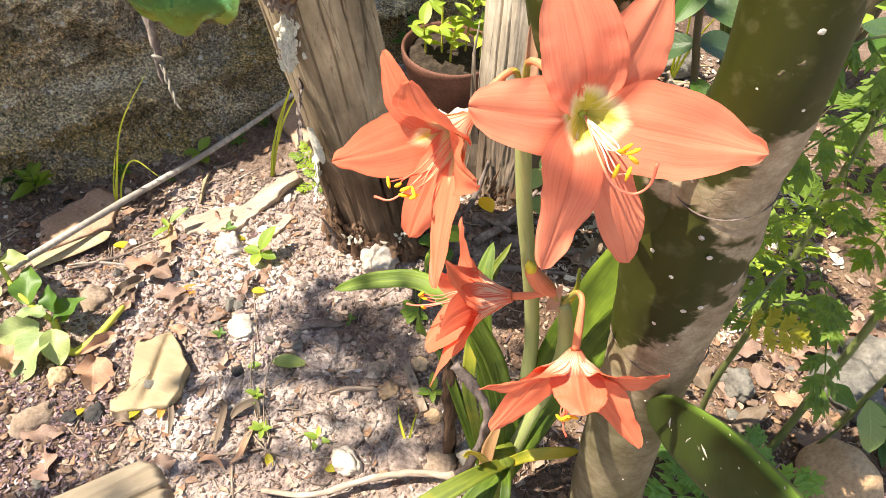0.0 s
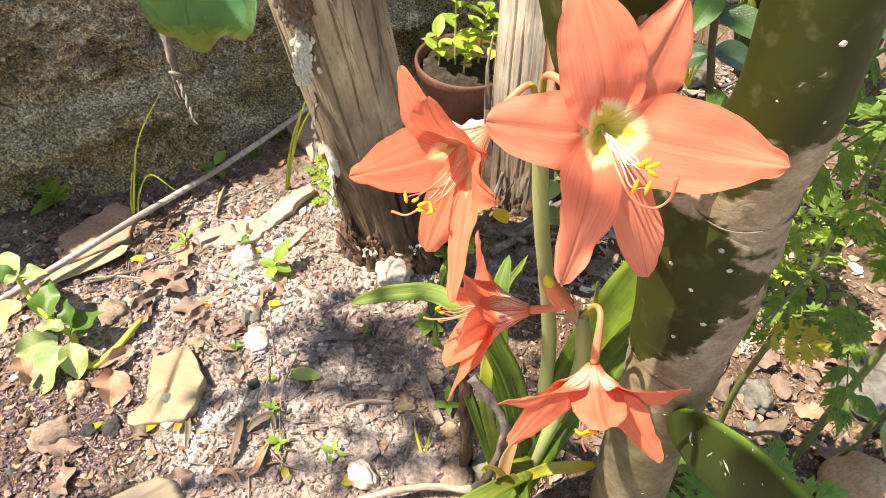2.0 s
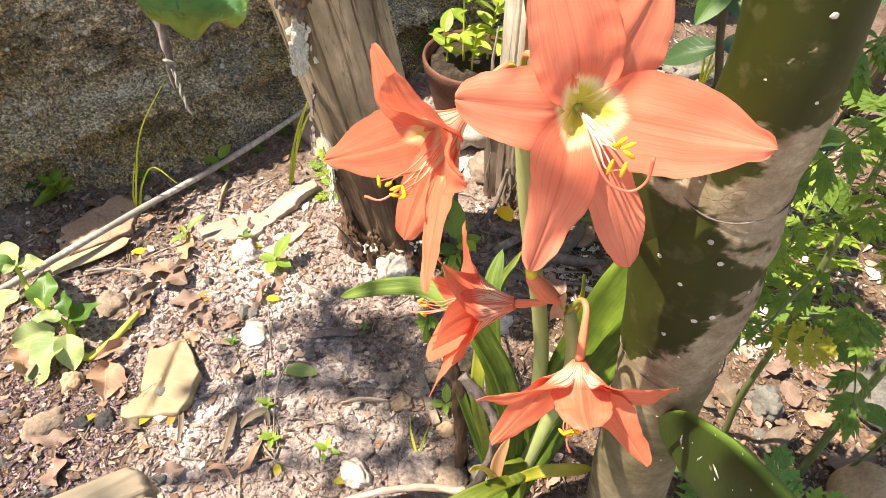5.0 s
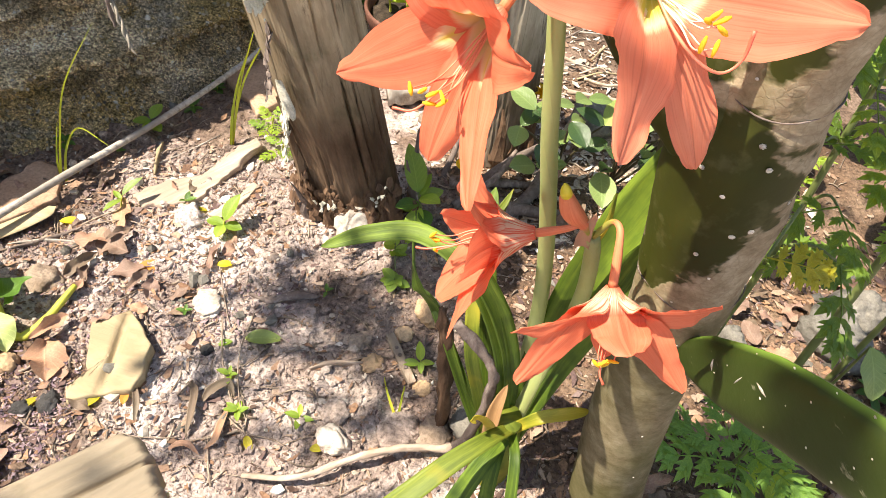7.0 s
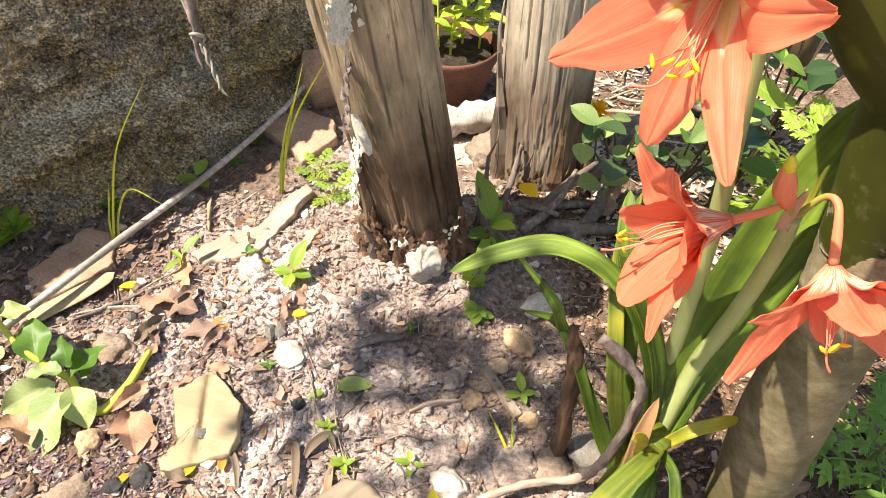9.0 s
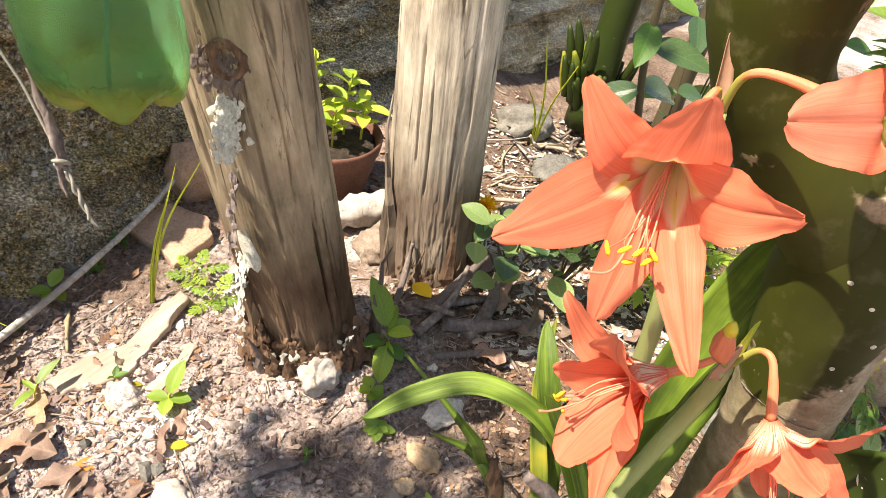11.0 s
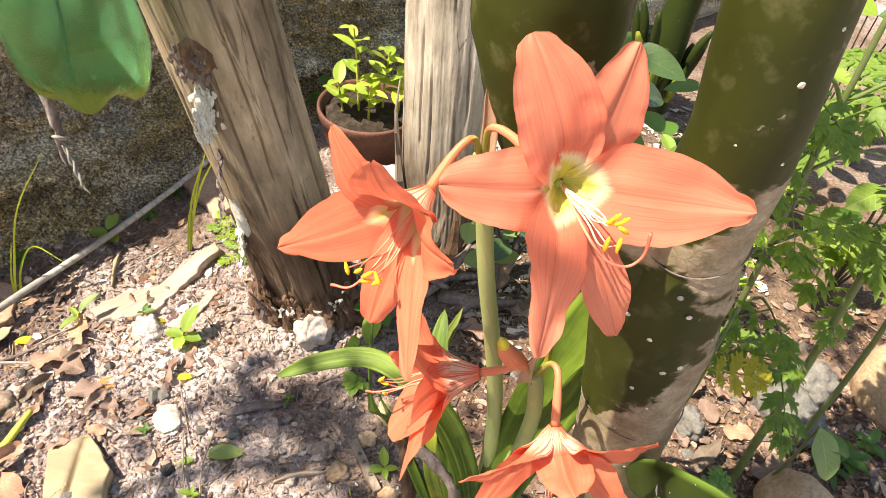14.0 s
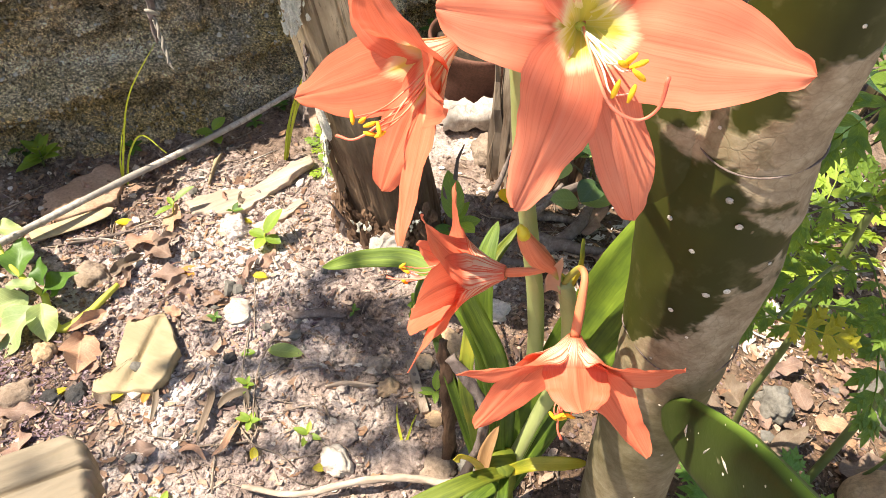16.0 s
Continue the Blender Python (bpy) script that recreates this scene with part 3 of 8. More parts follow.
M_DEAD = leaf_mat("dead_leaf", (0.17, 0.095, 0.072), (0.36, 0.235, 0.185), 0.10, 0.65, 0.18, random_ob=0.45, yellow=(0.30, 0.21, 0.165), bump_d=0.0010)
M_LICHEN = grain_mat("lichen", [(0.3, (0.52, 0.50, 0.40)), (0.7, (0.82, 0.80, 0.70))], 120.0, 500.0, 0.95, 0.002)
M_POST1 = wood_mat("post_wood_brown", (0.31, 0.235, 0.155), (0.42, 0.335, 0.228), (0.53, 0.440, 0.310), (75, 75, 9), bump_d=0.0022, green=0.55, wavy=0.05, lines=0.85, base=(0.15, (0.13, 0.072, 0.045)))
M_POST2 = wood_mat("post_wood_grey", (0.40, 0.33, 0.25), (0.62, 0.54, 0.43), (0.80, 0.74, 0.64), (75, 75, 7), bump_d=0.0025, green=0.3, wavy=0.05, lines=0.9, base=(0.13, (0.13, 0.085, 0.06)))
M_ROT = wood_mat("rotten_wood", (0.045, 0.028, 0.02), (0.15, 0.088, 0.055), (0.32, 0.20, 0.125), (90, 90, 25), bump_d=0.003, wavy=0.3, lines=0.0)
M_BARK = wood_mat("bark_strip", (0.30, 0.21, 0.155), (0.50, 0.385, 0.30), (0.64, 0.53, 0.43), (9, 110, 110), bump_d=0.0015, turn=49, wavy=0.1, lines=0.15)
M_STICK = wood_mat("grey_stick", (0.24, 0.20, 0.17), (0.46, 0.41, 0.36), (0.70, 0.66, 0.60), (120, 120, 60), bump_d=0.001)
M_DARKROOT = wood_mat("dark_root", (0.07, 0.052, 0.046), (0.20, 0.155, 0.135), (0.36, 0.30, 0.26), (150, 150, 60), bump_d=0.0012, lines=0.1)
M_BOARD = wood_mat("board_wood", (0.22, 0.17, 0.115), (0.35, 0.285, 0.20), (0.46, 0.385, 0.28), (30, 110, 110), rough=0.95, bump_d=0.0012, green=0.5, turn=39.6, wavy=0.5, lines=0.15)
M_CHUNK = wood_mat("palm_wood", (0.37, 0.285, 0.17), (0.46, 0.365, 0.225), (0.54, 0.445, 0.295), (70, 14, 70), rough=0.9, bump_d=0.0010, turn=80, wavy=0.9, lines=0.1)
M_PEG = wood_mat("peg_wood", (0.20, 0.14, 0.10), (0.36, 0.28, 0.21), (0.50, 0.42, 0.34), (200, 60, 200), bump_d=0.0006)
M_PET_MAIN = petal_mat("tepal_coral", (0.83, 0.205, 0.115), (0.89, 0.315, 0.190), 0.37, (0.72, 0.64, 0.10), 0.42, (0.87, 0.79, 0.50), True, 0.30)
M_PET_SIDE = petal_mat("tepal_orange", (0.82, 0.165, 0.082), (0.87, 0.245, 0.135), 0.53, (0.86, 0.62, 0.26), 0.38, (0.87, 0.58, 0.33), point=0.60)
M_PET_LOW = petal_mat("tepal_orange_low", (0.82, 0.165, 0.082), (0.87, 0.245, 0.135), 0.20, (0.84, 0.62, 0.30), 0.38, (0.86, 0.62, 0.38))
M_TUBE = petal_mat("perianth_tube", (0.66, 0.17, 0.075), (0.82, 0.30, 0.15), 0.50, (0.30, 0.29, 0.06), 0.12, (0.46, 0.19, 0.07))
M_FIL = filament_mat("filament", (0.84, 0.27, 0.16), (0.80, 0.14, 0.08))
M_FILW = filament_mat("filament_pale", (0.90, 0.84, 0.58), (0.90, 0.40, 0.29))
M_ANTHER = plain("anther", (0.90, 0.47, 0.02), 0.8, 0.0004, 900)
M_SCAPE = leaf_mat("scape", (0.25, 0.30, 0.10), (0.40, 0.44, 0.18), 0.05, 0.45, 0.0, random_ob=0)
M_STRAP = leaf_mat("strap_leaf", (0.045, 0.105, 0.010), (0.215, 0.315, 0.03), 0.30, 0.62, 0.04, streak=0.45, random_ob=0.15, yellow=(0.040, 0.080, 0.012), bump_d=0.00035)
M_STRAPY = leaf_mat("strap_leaf_yellowing", (0.10, 0.17, 0.02), (0.30, 0.34, 0.04), 0.35, 0.6, 0.06, streak=0.45, random_ob=0.1, yellow=(0.42, 0.36, 0.035), bump_d=0.00015)
M_STRAPG = leaf_mat("strap_leaf_yellow", (0.34, 0.33, 0.03), (0.55, 0.45, 0.05), 0.35, 0.4, 0.1, random_ob=0, yellow=(0.20, 0.25, 0.03))
M_STRAPD = leaf_mat("strap_leaf_dry", (0.34, 0.18, 0.08), (0.56, 0.34, 0.17), 0.2, 0.6, 0.1, random_ob=0)
M_BUD = petal_mat("bud", (0.58, 0.14, 0.07), (0.70, 0.26, 0.13), 0.30, (0.25, 0.3, 0.05), 0.12, (0.45, 0.25, 0.10))
M_BUDTIP = plain("bud_tip", (0.58, 0.50, 0.03), 0.45)
M_SPATHE = plain("spathe", (0.40, 0.24, 0.15), 0.6, 0.0004, 300)
M_GREEN = leaf_mat("leaf_green", (0.055, 0.13, 0.022), (0.12, 0.24, 0.045), 0.35, 0.42, 0.22)
M_BRIGHT = leaf_mat("leaf_bright", (0.16, 0.30, 0.035), (0.34, 0.46, 0.08), 0.40, 0.45, 0.2)
M_LIME = leaf_mat("leaf_lime", (0.26, 0.42, 0.05), (0.48, 0.58, 0.10), 0.40, 0.45, 0.15)
M_GLOSSY = leaf_mat("leaf_glossy_dark", (0.03, 0.065, 0.025), (0.07, 0.12, 0.045), 0.15, 0.25, 0.15)
M_PALELEAF = leaf_mat("leaf_pale_green", (0.18, 0.28, 0.08), (0.34, 0.44, 0.17), 0.35, 0.4, 0.2)
M_WEED = leaf_mat("leaf_broad_weed", (0.27, 0.37, 0.14), (0.44, 0.53, 0.25), 0.30, 0.45, 0.25)
M_FERNY = leaf_mat("leaf_lobed", (0.10, 0.20, 0.027), (0.25, 0.355, 0.058), 0.42, 0.5, 0.3)
M_FERN = leaf_mat("leaf_feathery", (0.11, 0.25, 0.045), (0.24, 0.40, 0.09), 0.36, 0.55, 0.3)
M_YELLOW = leaf_mat("leaf_yellowing", (0.42, 0.38, 0.025), (0.64, 0.54, 0.05), 0.40, 0.5, 0.3)
M_ORANGE = leaf_mat("leaf_orange_brown", (0.50, 0.20, 0.03), (0.66, 0.32, 0.06), 0.3, 0.5, 0.2, random_ob=0)
M_GOLD = leaf_mat("leaf_golden", (0.84, 0.50, 0.01), (0.90, 0.60, 0.02), 0.35, 0.45, 0.2, random_ob=0)
M_GRASS = leaf_mat("grass_blade", (0.42, 0.50, 0.05), (0.66, 0.68, 0.10), 0.40, 0.45, 0.0)
M_STEM = plain("green_stem", (0.13, 0.16, 0.05), 0.5, 0.0004, 300)
M_STEMD = plain("brown_stem", (0.075, 0.06, 0.03), 0.6, 0.0004, 300)
M_STEMY = plain("yellow_stem", (0.46, 0.46, 0.06), 0.5, 0.0006, 200)
M_TWINE = plain("old_twine", (0.27, 0.245, 0.20), 0.95, 0.001, 500)
M_CORD = plain("turquoise_cord", (0.05, 0.30, 0.26), 0.7, 0.0005, 600)
M_WHITE = plain("white_bloom", (0.8, 0.76, 0.72), 0.7)
M_AREOLE = grain_mat("areole_felt", [(0.30, (0.36, 0.32, 0.25)), (0.58, (0.72, 0.68, 0.60))], 420.0, 1500.0, 0.95, 0.0004, random_ob=0.3)


def cactus_mat():
    m, nd, ln, b = material("cactus_skin")
    n1 = noise_tex(nd, ln, 11.0, 6, 0.6)
    green = mix(nd, ln, n1, (0.022, 0.028, 0.003), (0.058, 0.063, 0.007))
    green = mix(nd, ln, ramp(nd, ln, noise_tex(nd, ln, 60.0, 4), [(0.56, (0, 0, 0)), (0.70, (0.5, 0.5, 0.5))]), green, (0.15, 0.14, 0.06))
    green = mix(nd, ln, ramp(nd, ln, noise_tex(nd, ln, (9.0, 9.0, 3.0), 5, 0.6), [(0.40, (0.6, 0.6, 0.6)), (0.56, (0, 0, 0))]), green, (0.020, 0.021, 0.005))
    fine = noise_tex(nd, ln, (55.0, 55.0, 75.0), 6, 0.68)
    cork = ramp(nd, ln, fine, [(0.30, (0.16, 0.115, 0.07)), (0.44, (0.26, 0.20, 0.13)), (0.57, (0.34, 0.275, 0.185)), (0.72, (0.46, 0.385, 0.28))])
    cell = node(nd, "ShaderNodeTexVoronoi", Scale=1.0)
    cell.feature = "DISTANCE_TO_EDGE"
    warp = node(nd, "ShaderNodeTexNoise", Scale=60.0, Detail=3.0)
    ln.new(coords(nd, ln, 1.0), warp.inputs["Vector"])
    ln.new(mix(nd, ln, 0.012, coords(nd, ln, 1.0), warp.outputs["Color"]), cell.inputs["Vector"])
    cell.inputs["Scale"].default_value = 130.0
    gap = ramp(nd, ln, cell.outputs["Distance"], [(0.0, (1, 1, 1)), (0.07, (0, 0, 0))])
    cork = mix(nd, ln, mix(nd, ln, 1.0, gap, (0.22, 0.22, 0.22), "MULTIPLY"), cork, (0.13, 0.095, 0.06))
    cork = mix(nd, ln, ramp(nd, ln, noise_tex(nd, ln, (10.0, 10.0, 6.0), 5, 0.6), [(0.50, (0, 0, 0)), (0.62, (0.6, 0.6, 0.6))]), cork, (0.13, 0.12, 0.05))
    tc = nd.new("ShaderNodeTexCoord")
    sp = nd.new("ShaderNodeSeparateXYZ")
    ln.new(tc.outputs["Object"], sp.inputs[0])
    wob = noise_tex(nd, ln, (24.0, 24.0, 34.0), 4, 0.55, distort=0.2)
    g = lambda v: (v, v, v)

    def height(slope, amount):
        """Height on the trunk, tilted to one side and made ragged."""
        ad = nd.new("ShaderNodeMath"); ad.operation = "MULTIPLY_ADD"; ad.inputs[1].default_value = amount
        ln.new(wob, ad.inputs[0]); ln.new(sp.outputs[2], ad.inputs[2])
        sx = nd.new("ShaderNodeMath"); sx.operation = "MULTIPLY_ADD"; sx.inputs[1].default_value = -slope; sx.inputs[2].default_value = slope * 0.1455 - amount * 0.5
        ln.new(sp.outputs[0], sx.inputs[0])
        tot = nd.new("ShaderNodeMath"); tot.operation = "ADD"
        ln.new(ad.outputs[0], tot.inputs[0]); ln.new(sx.outputs[0], tot.inputs[1])
        return tot.outputs[0]

    # Patchy cork, thinned low down to carry the shade on the trunk's foot too.
    low = ramp(nd, ln, height(1.5, 0.13), [(0.0, g(0.55)), (0.20, g(0.6)), (0.27, g(0.42)), (0.33, g(0.35)), (0.366, g(0.75)), (0.374, g(0.92)), (0.436, g(0.92)), (0.442, g(0.0))])
    above = ramp(nd, ln, height(-0.6, 0.12), [(0.499, g(0)), (0.505, g(0.95))])
    below = ramp(nd, ln, height(0.7, 0.11), [(0.586, g(1)), (0.593, g(0))])
    band = mix(nd, ln, 1.0, low, mix(nd, ln, 1.0, above, below, "MULTIPLY"), "LIGHTEN")
    band = mix(nd, ln, ramp(nd, ln, noise_tex(nd, ln, 34.0, 4), [(0.66, g(0)), (0.69, g(1))]), band, (0.7, 0.7, 0.7))
    ln.new(mix(nd, ln, band, green, cork), b.inputs["Base Color"])
    ln.new(ramp(nd, ln, band, [(0, g(0.58)), (1, g(0.85))]), b.inputs["Roughness"])
    wr = noise_tex(nd, ln, (30.0, 30.0, 170.0), 6, 0.65, distort=0.4)
    fine = mix(nd, ln, mix(nd, ln, 1.0, gap, (0.4, 0.4, 0.4), "MULTIPLY"), mix(nd, ln, 0.2, fine, wr), (0.2, 0.2, 0.2))
    h = mix(nd, ln, band, mix(nd, ln, 0.5, n1, (0.4, 0.4, 0.4)), mix(nd, ln, 0.6, fine, (1.0, 1.0, 1.0)))
    b.inputs["Specular IOR Level"].default_value = 0.18
    bump(nd, ln, b, h, 1.0, 0.0022)
    return m


M_CACTUS = cactus_mat()


def pad_mat():
    m, nd, ln, b = material("cactus_pad_skin")
    n1 = noise_tex(nd, ln, 14.0, 5, 0.6)
    col = mix(nd, ln, n1, (0.017, 0.029, 0.005), (0.036, 0.052, 0.010))
    uvn = nd.new("ShaderNodeUVMap")
    sep = nd.new("ShaderNodeSeparateXYZ")
    ln.new(uvn.outputs[0], sep.inputs[0])
    col = mix(nd, ln, ramp(nd, ln, sep.outputs[1], [(0.90, (0, 0, 0)), (0.99, (1, 1, 1))]), col, (0.12, 0.20, 0.03))
    col = mix(nd, ln, ramp(nd, ln, noise_tex(nd, ln, (60, 60, 160), 4), [(0.66, (0, 0, 0)), (0.72, (0.6, 0.6, 0.6))]), col, (0.25, 0.24, 0.16))
    ln.new(col, b.inputs["Base Color"])
    b.inputs["Roughness"].default_value = 0.45
    b.inputs["Specular IOR Level"].default_value = 0.25
    bump(nd, ln, b, noise_tex(nd, ln, 70.0, 5), 0.4, 0.001)
    return m


M_PAD = pad_mat()


def bottle_mat():
    m, nd, ln, b = material("green_plastic")
    b.inputs["Roughness"].default_value = 0.12
    b.inputs["IOR"].default_value = 1.25
    b.inputs["Transmission Weight"].default_value = 1.0
    f = noise_tex(nd, ln, (25, 25, 9), 5)
    ln.new(mix(nd, ln, f, (0.50, 0.76, 0.56), (0.70, 0.90, 0.74)), b.inputs["Base Color"])
    tc = nd.new("ShaderNodeTexCoord")
    sp = nd.new("ShaderNodeSeparateXYZ")
    ln.new(tc.outputs["Object"], sp.inputs[0])
    ad = nd.new("ShaderNodeMath"); ad.operation = "MULTIPLY_ADD"; ad.inputs[1].default_value = 0.05
    ln.new(f, ad.inputs[0]); ln.new(sp.outputs[2], ad.inputs[2])
    alg = ramp(nd, ln, ad.outputs[0], [(0.478, (0.60, 0.60, 0.60)), (0.498, (0.12, 0.12, 0.12)), (0.60, (0.05, 0.05, 0.05))])
    d = nd.new("ShaderNodeBsdfDiffuse")
    ln.new(mix(nd, ln, noise_tex(nd, ln, 70.0, 5), (0.20, 0.26, 0.03), (0.46, 0.44, 0.08)), d.inputs[0])
    x = nd.new("ShaderNodeMixShader")
    ln.new(alg, x.inputs[0])
    ln.new(b.outputs[0], x.inputs[1]); ln.new(d.outputs[0], x.inputs[2])
    t = nd.new("ShaderNodeBsdfTranslucent"); t.inputs[0].default_value = (0.26, 0.56, 0.33, 1)
    y = nd.new("ShaderNodeMixShader")
    ln.new(ramp(nd, ln, noise_tex(nd, ln, (34, 34, 22), 5, 0.65), [(0.40, (0.06, 0.06, 0.06)), (0.62, (0.36, 0.36, 0.36))]), y.inputs[0])
    ln.new(x.outputs[0], y.inputs[1]); ln.new(t.outputs[0], y.inputs[2])
    ln.new(y.outputs[0], nd["Material Output"].inputs[0])
    bump(nd, ln, b, noise_tex(nd, ln, (55.0, 55.0, 30.0), 4), 0.8, 0.003)
    return m


M_BOTTLE = bottle_mat()

# ---- ground ----
def graded(lo, hi, step, far, n):
    inner = np.arange(lo, hi, step)
    out = np.geomspace(step * 2, far, n)
    return np.concatenate([lo - out[::-1], inner, hi + out])


def grid_faces(nx, ny):
    return [(j * nx + i, j * nx + i + 1, (j + 1) * nx + i + 1, (j + 1) * nx + i) for j in range(ny - 1) for i in range(nx - 1)]


gx, gy = graded(-0.78, 0.72, 0.0024, 300, 46), graded(-0.28, 0.75, 0.0026, 300, 46)
GX, GY = np.meshgrid(gx, gy)
GZ = ground_z(GX, GY)
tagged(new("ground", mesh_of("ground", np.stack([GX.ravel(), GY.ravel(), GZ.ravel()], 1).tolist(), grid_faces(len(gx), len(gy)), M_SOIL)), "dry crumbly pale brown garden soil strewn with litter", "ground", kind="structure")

# ---- earth wall: a long rough bank with a worn ledge near its foot ----
WALL = [(-1.9, -1.1), (-1.3, -0.35), (-0.98, 0.05), (-0.79, 0.285), (-0.665, 0.43), (-0.47, 0.655), (-0.29, 0.85), (-0.13, 0.985), (0.12, 1.20), (0.55, 1.56), (1.2, 2.05), (2.2, 2.7)]


def earth_wall():
    line = []
    for i in range(len(WALL) - 1):
        a, b = Vector((*WALL[i], 0)), Vector((*WALL[i + 1], 0))
        k = max(4, int((b - a).length / (0.0045 if 2 <= i <= 7 else 0.05)))
        line += [a.lerp(b, j / k) for j in range(k)]
    line.append(Vector((*WALL[-1], 0)))
    for _ in range(12):
        line = [line[0]] + [(line[i - 1] + line[i] * 2 + line[i + 1]) / 4 for i in range(1, len(line) - 1)] + [line[-1]]
    zs = list(np.linspace(-0.06, 0.5, 150))
    pts = np.array([(p.x, p.y) for p in line])
    tan = np.gradient(pts, axis=0)
    tan /= np.linalg.norm(tan, axis=1)[:, None]
    nor = np.stack([tan[:, 1], -tan[:, 0]], 1)
    s = np.concatenate([[0], np.cumsum(np.linalg.norm(np.diff(pts, axis=0), axis=1))])
    S, Z = np.meshgrid(s, zs)
    wave = 0.014 * fbm(S * 3, S * 0 + 4.2, 51)
    off = 0.020 * fbm(S * 5, Z * 11, 52) + 0.016 * fbm(S * 20, Z * 34, 53) + 0.017 * fbm(S * 60, Z * 90, 54) + 0.010 * fbm(S * 150, Z * 170, 57, 3) - 0.05 * Z
    off = off + 0.042 * sstep(0.128, 0.100, Z + wave) + 0.020 * np.exp(-((Z + wave - 0.105) / 0.014) ** 2) - 0.034 * np.exp(-((Z + wave - 0.060) / 0.022) ** 2) + 0.010 * np.abs(fbm(S * 34, Z * 40, 58, 3)) + 0.03 * sstep(0.03, -0.03, Z)
    X = pts[None, :, 0] + nor[None, :, 0] * off
    Y = pts[None, :, 1] + nor[None, :, 1] * off
    rows = [np.stack([X, Y, Z], 2)]
    for back, z in ((0.06, 0.51), (0.35, 0.50), (0.40, 0.45), (0.42, -0.1)):
        rows.append(np.stack([pts[:, 0] - nor[:, 0] * back, pts[:, 1] - nor[:, 1] * back, np.full(len(s), z) + 0.02 * fbm(s * 4, s * 0 + back * 30, 56)], 1)[None])
    A = np.concatenate(rows, 0)
    WALL_FACE.append((rows[0], nor))
    return A.reshape(-1, 3).tolist(), grid_faces(A.shape[1], A.shape[0])


WALL_FACE = []
wall = solo("wall_earth", earth_wall(), M_WALL, "rough dark earth and mortar wall with a worn ledge", "wall", kind="structure")


# ---- fence posts ----
def fence_post(name, base, top, radius, mat, label, seed, flare, crack):
    base, top = Vector(base), Vector(top)
    ax = (top - base)
    L = ax.length
    ax.normalize()
    a = ax.cross(Vector((0, 1, 0))).normalized()
    b = ax.cross(a)
    nt, nz = 360, 190
    th = np.linspace(0, 2 * np.pi, nt, endpoint=False)
    hz = np.concatenate([np.linspace(0, 0.6, nz - 14), np.linspace(0.605, L, 14)])
    T, Hh = np.meshgrid(th, hz)
    cx, cy = np.cos(T), np.sin(T)
    r = radius * (1 + 0.05 * np.cos(2 * T + seed) + 0.05 * fbm(cx * 1.2 + seed, cy * 1.2 + Hh * 4, 60 + seed) + 0.03 * np.sin(3 * T + 1))
    r = r + flare * np.exp(-Hh / 0.07) * (0.6 + 0.8 * fbm(cx * 2 + 3, cy * 2 + Hh * 3, 61 + seed))
    r = r - 0.0016 * fbm(cx * 9 + 5, cy * 9 + Hh * 5, 64 + seed, 4) - 0.0008 * fbm(cx * 30 + 5, cy * 30 + Hh * 9, 67 + seed, 3)
    # drying cracks: long, narrow and upright, fading at both ends
    g = np.random.default_rng(70 + seed)
    for k in range(34):
        a0, h0, ln_, wd = g.uniform(0, 2 * np.pi), g.uniform(0.02, 0.5), g.uniform(0.06, 0.30), g.uniform(0.0008, 0.0019)
        path = a0 + 0.05 * fbm(Hh * 9 + k * 3.3, Hh * 0 + k, 68 + seed, 3)
        fade = sstep(h0, h0 + 0.03, Hh) * sstep(h0 + ln_, h0 + ln_ - 0.05, Hh)
        d = np.abs((T - path + np.pi) % (2 * np.pi) - np.pi) * radius
        r = r - crack * fade * np.clip(1 - d / (wd * (0.5 + fade)), 0, 1)
    rot = np.exp(-Hh / 0.085)
    r = r - rot * 0.012 * np.abs(fbm(cx * 5, cy * 5 + Hh * 12, 65 + seed)) - rot * 0.009 * sstep(0.1, 0.4, fbm(cx * 12, cy * 12 + Hh * 25, 66 + seed))
    V = np.stack([r * np.cos(T), r * np.sin(T), Hh], 2).reshape(-1, 3).tolist()
    F = [(j * nt + i, j * nt + (i + 1) % nt, (j + 1) * nt + (i + 1) % nt, (j + 1) * nt + i) for j in range(len(hz) - 1) for i in range(nt)]
    V.append((0.0, 0.0, L))
    n = len(V) - 1
    F += [((len(hz) - 1) * nt + i, (len(hz) - 1) * nt + (i + 1) % nt, n) for i in range(nt)]
    post = thing(name, base + Vector((0, 0, 0.04)), label, "fence post", "old fence posts in the soil")
    shaft = part("shaft", (V, F), mat, post)
    shaft.matrix_basis = Matrix.Translation(base) @ Matrix((a, b, ax)).transposed().to_4x4()
    return post


post1 = fence_post("fence_post", (-0.148, 0.378, -0.04), (-0.268, 0.287, 0.66), 0.060, M_POST1, "weathered brown fence post with cracks and a rotten foot", 1, 0.012, 0.006)
post2 = fence_post("fence_post", (0.024, 0.520, -0.04), (-0.012, 0.553, 0.85), 0.067, M_POST2, "sun-bleached grey fence post split along the grain", 4, 0.012, 0.006)


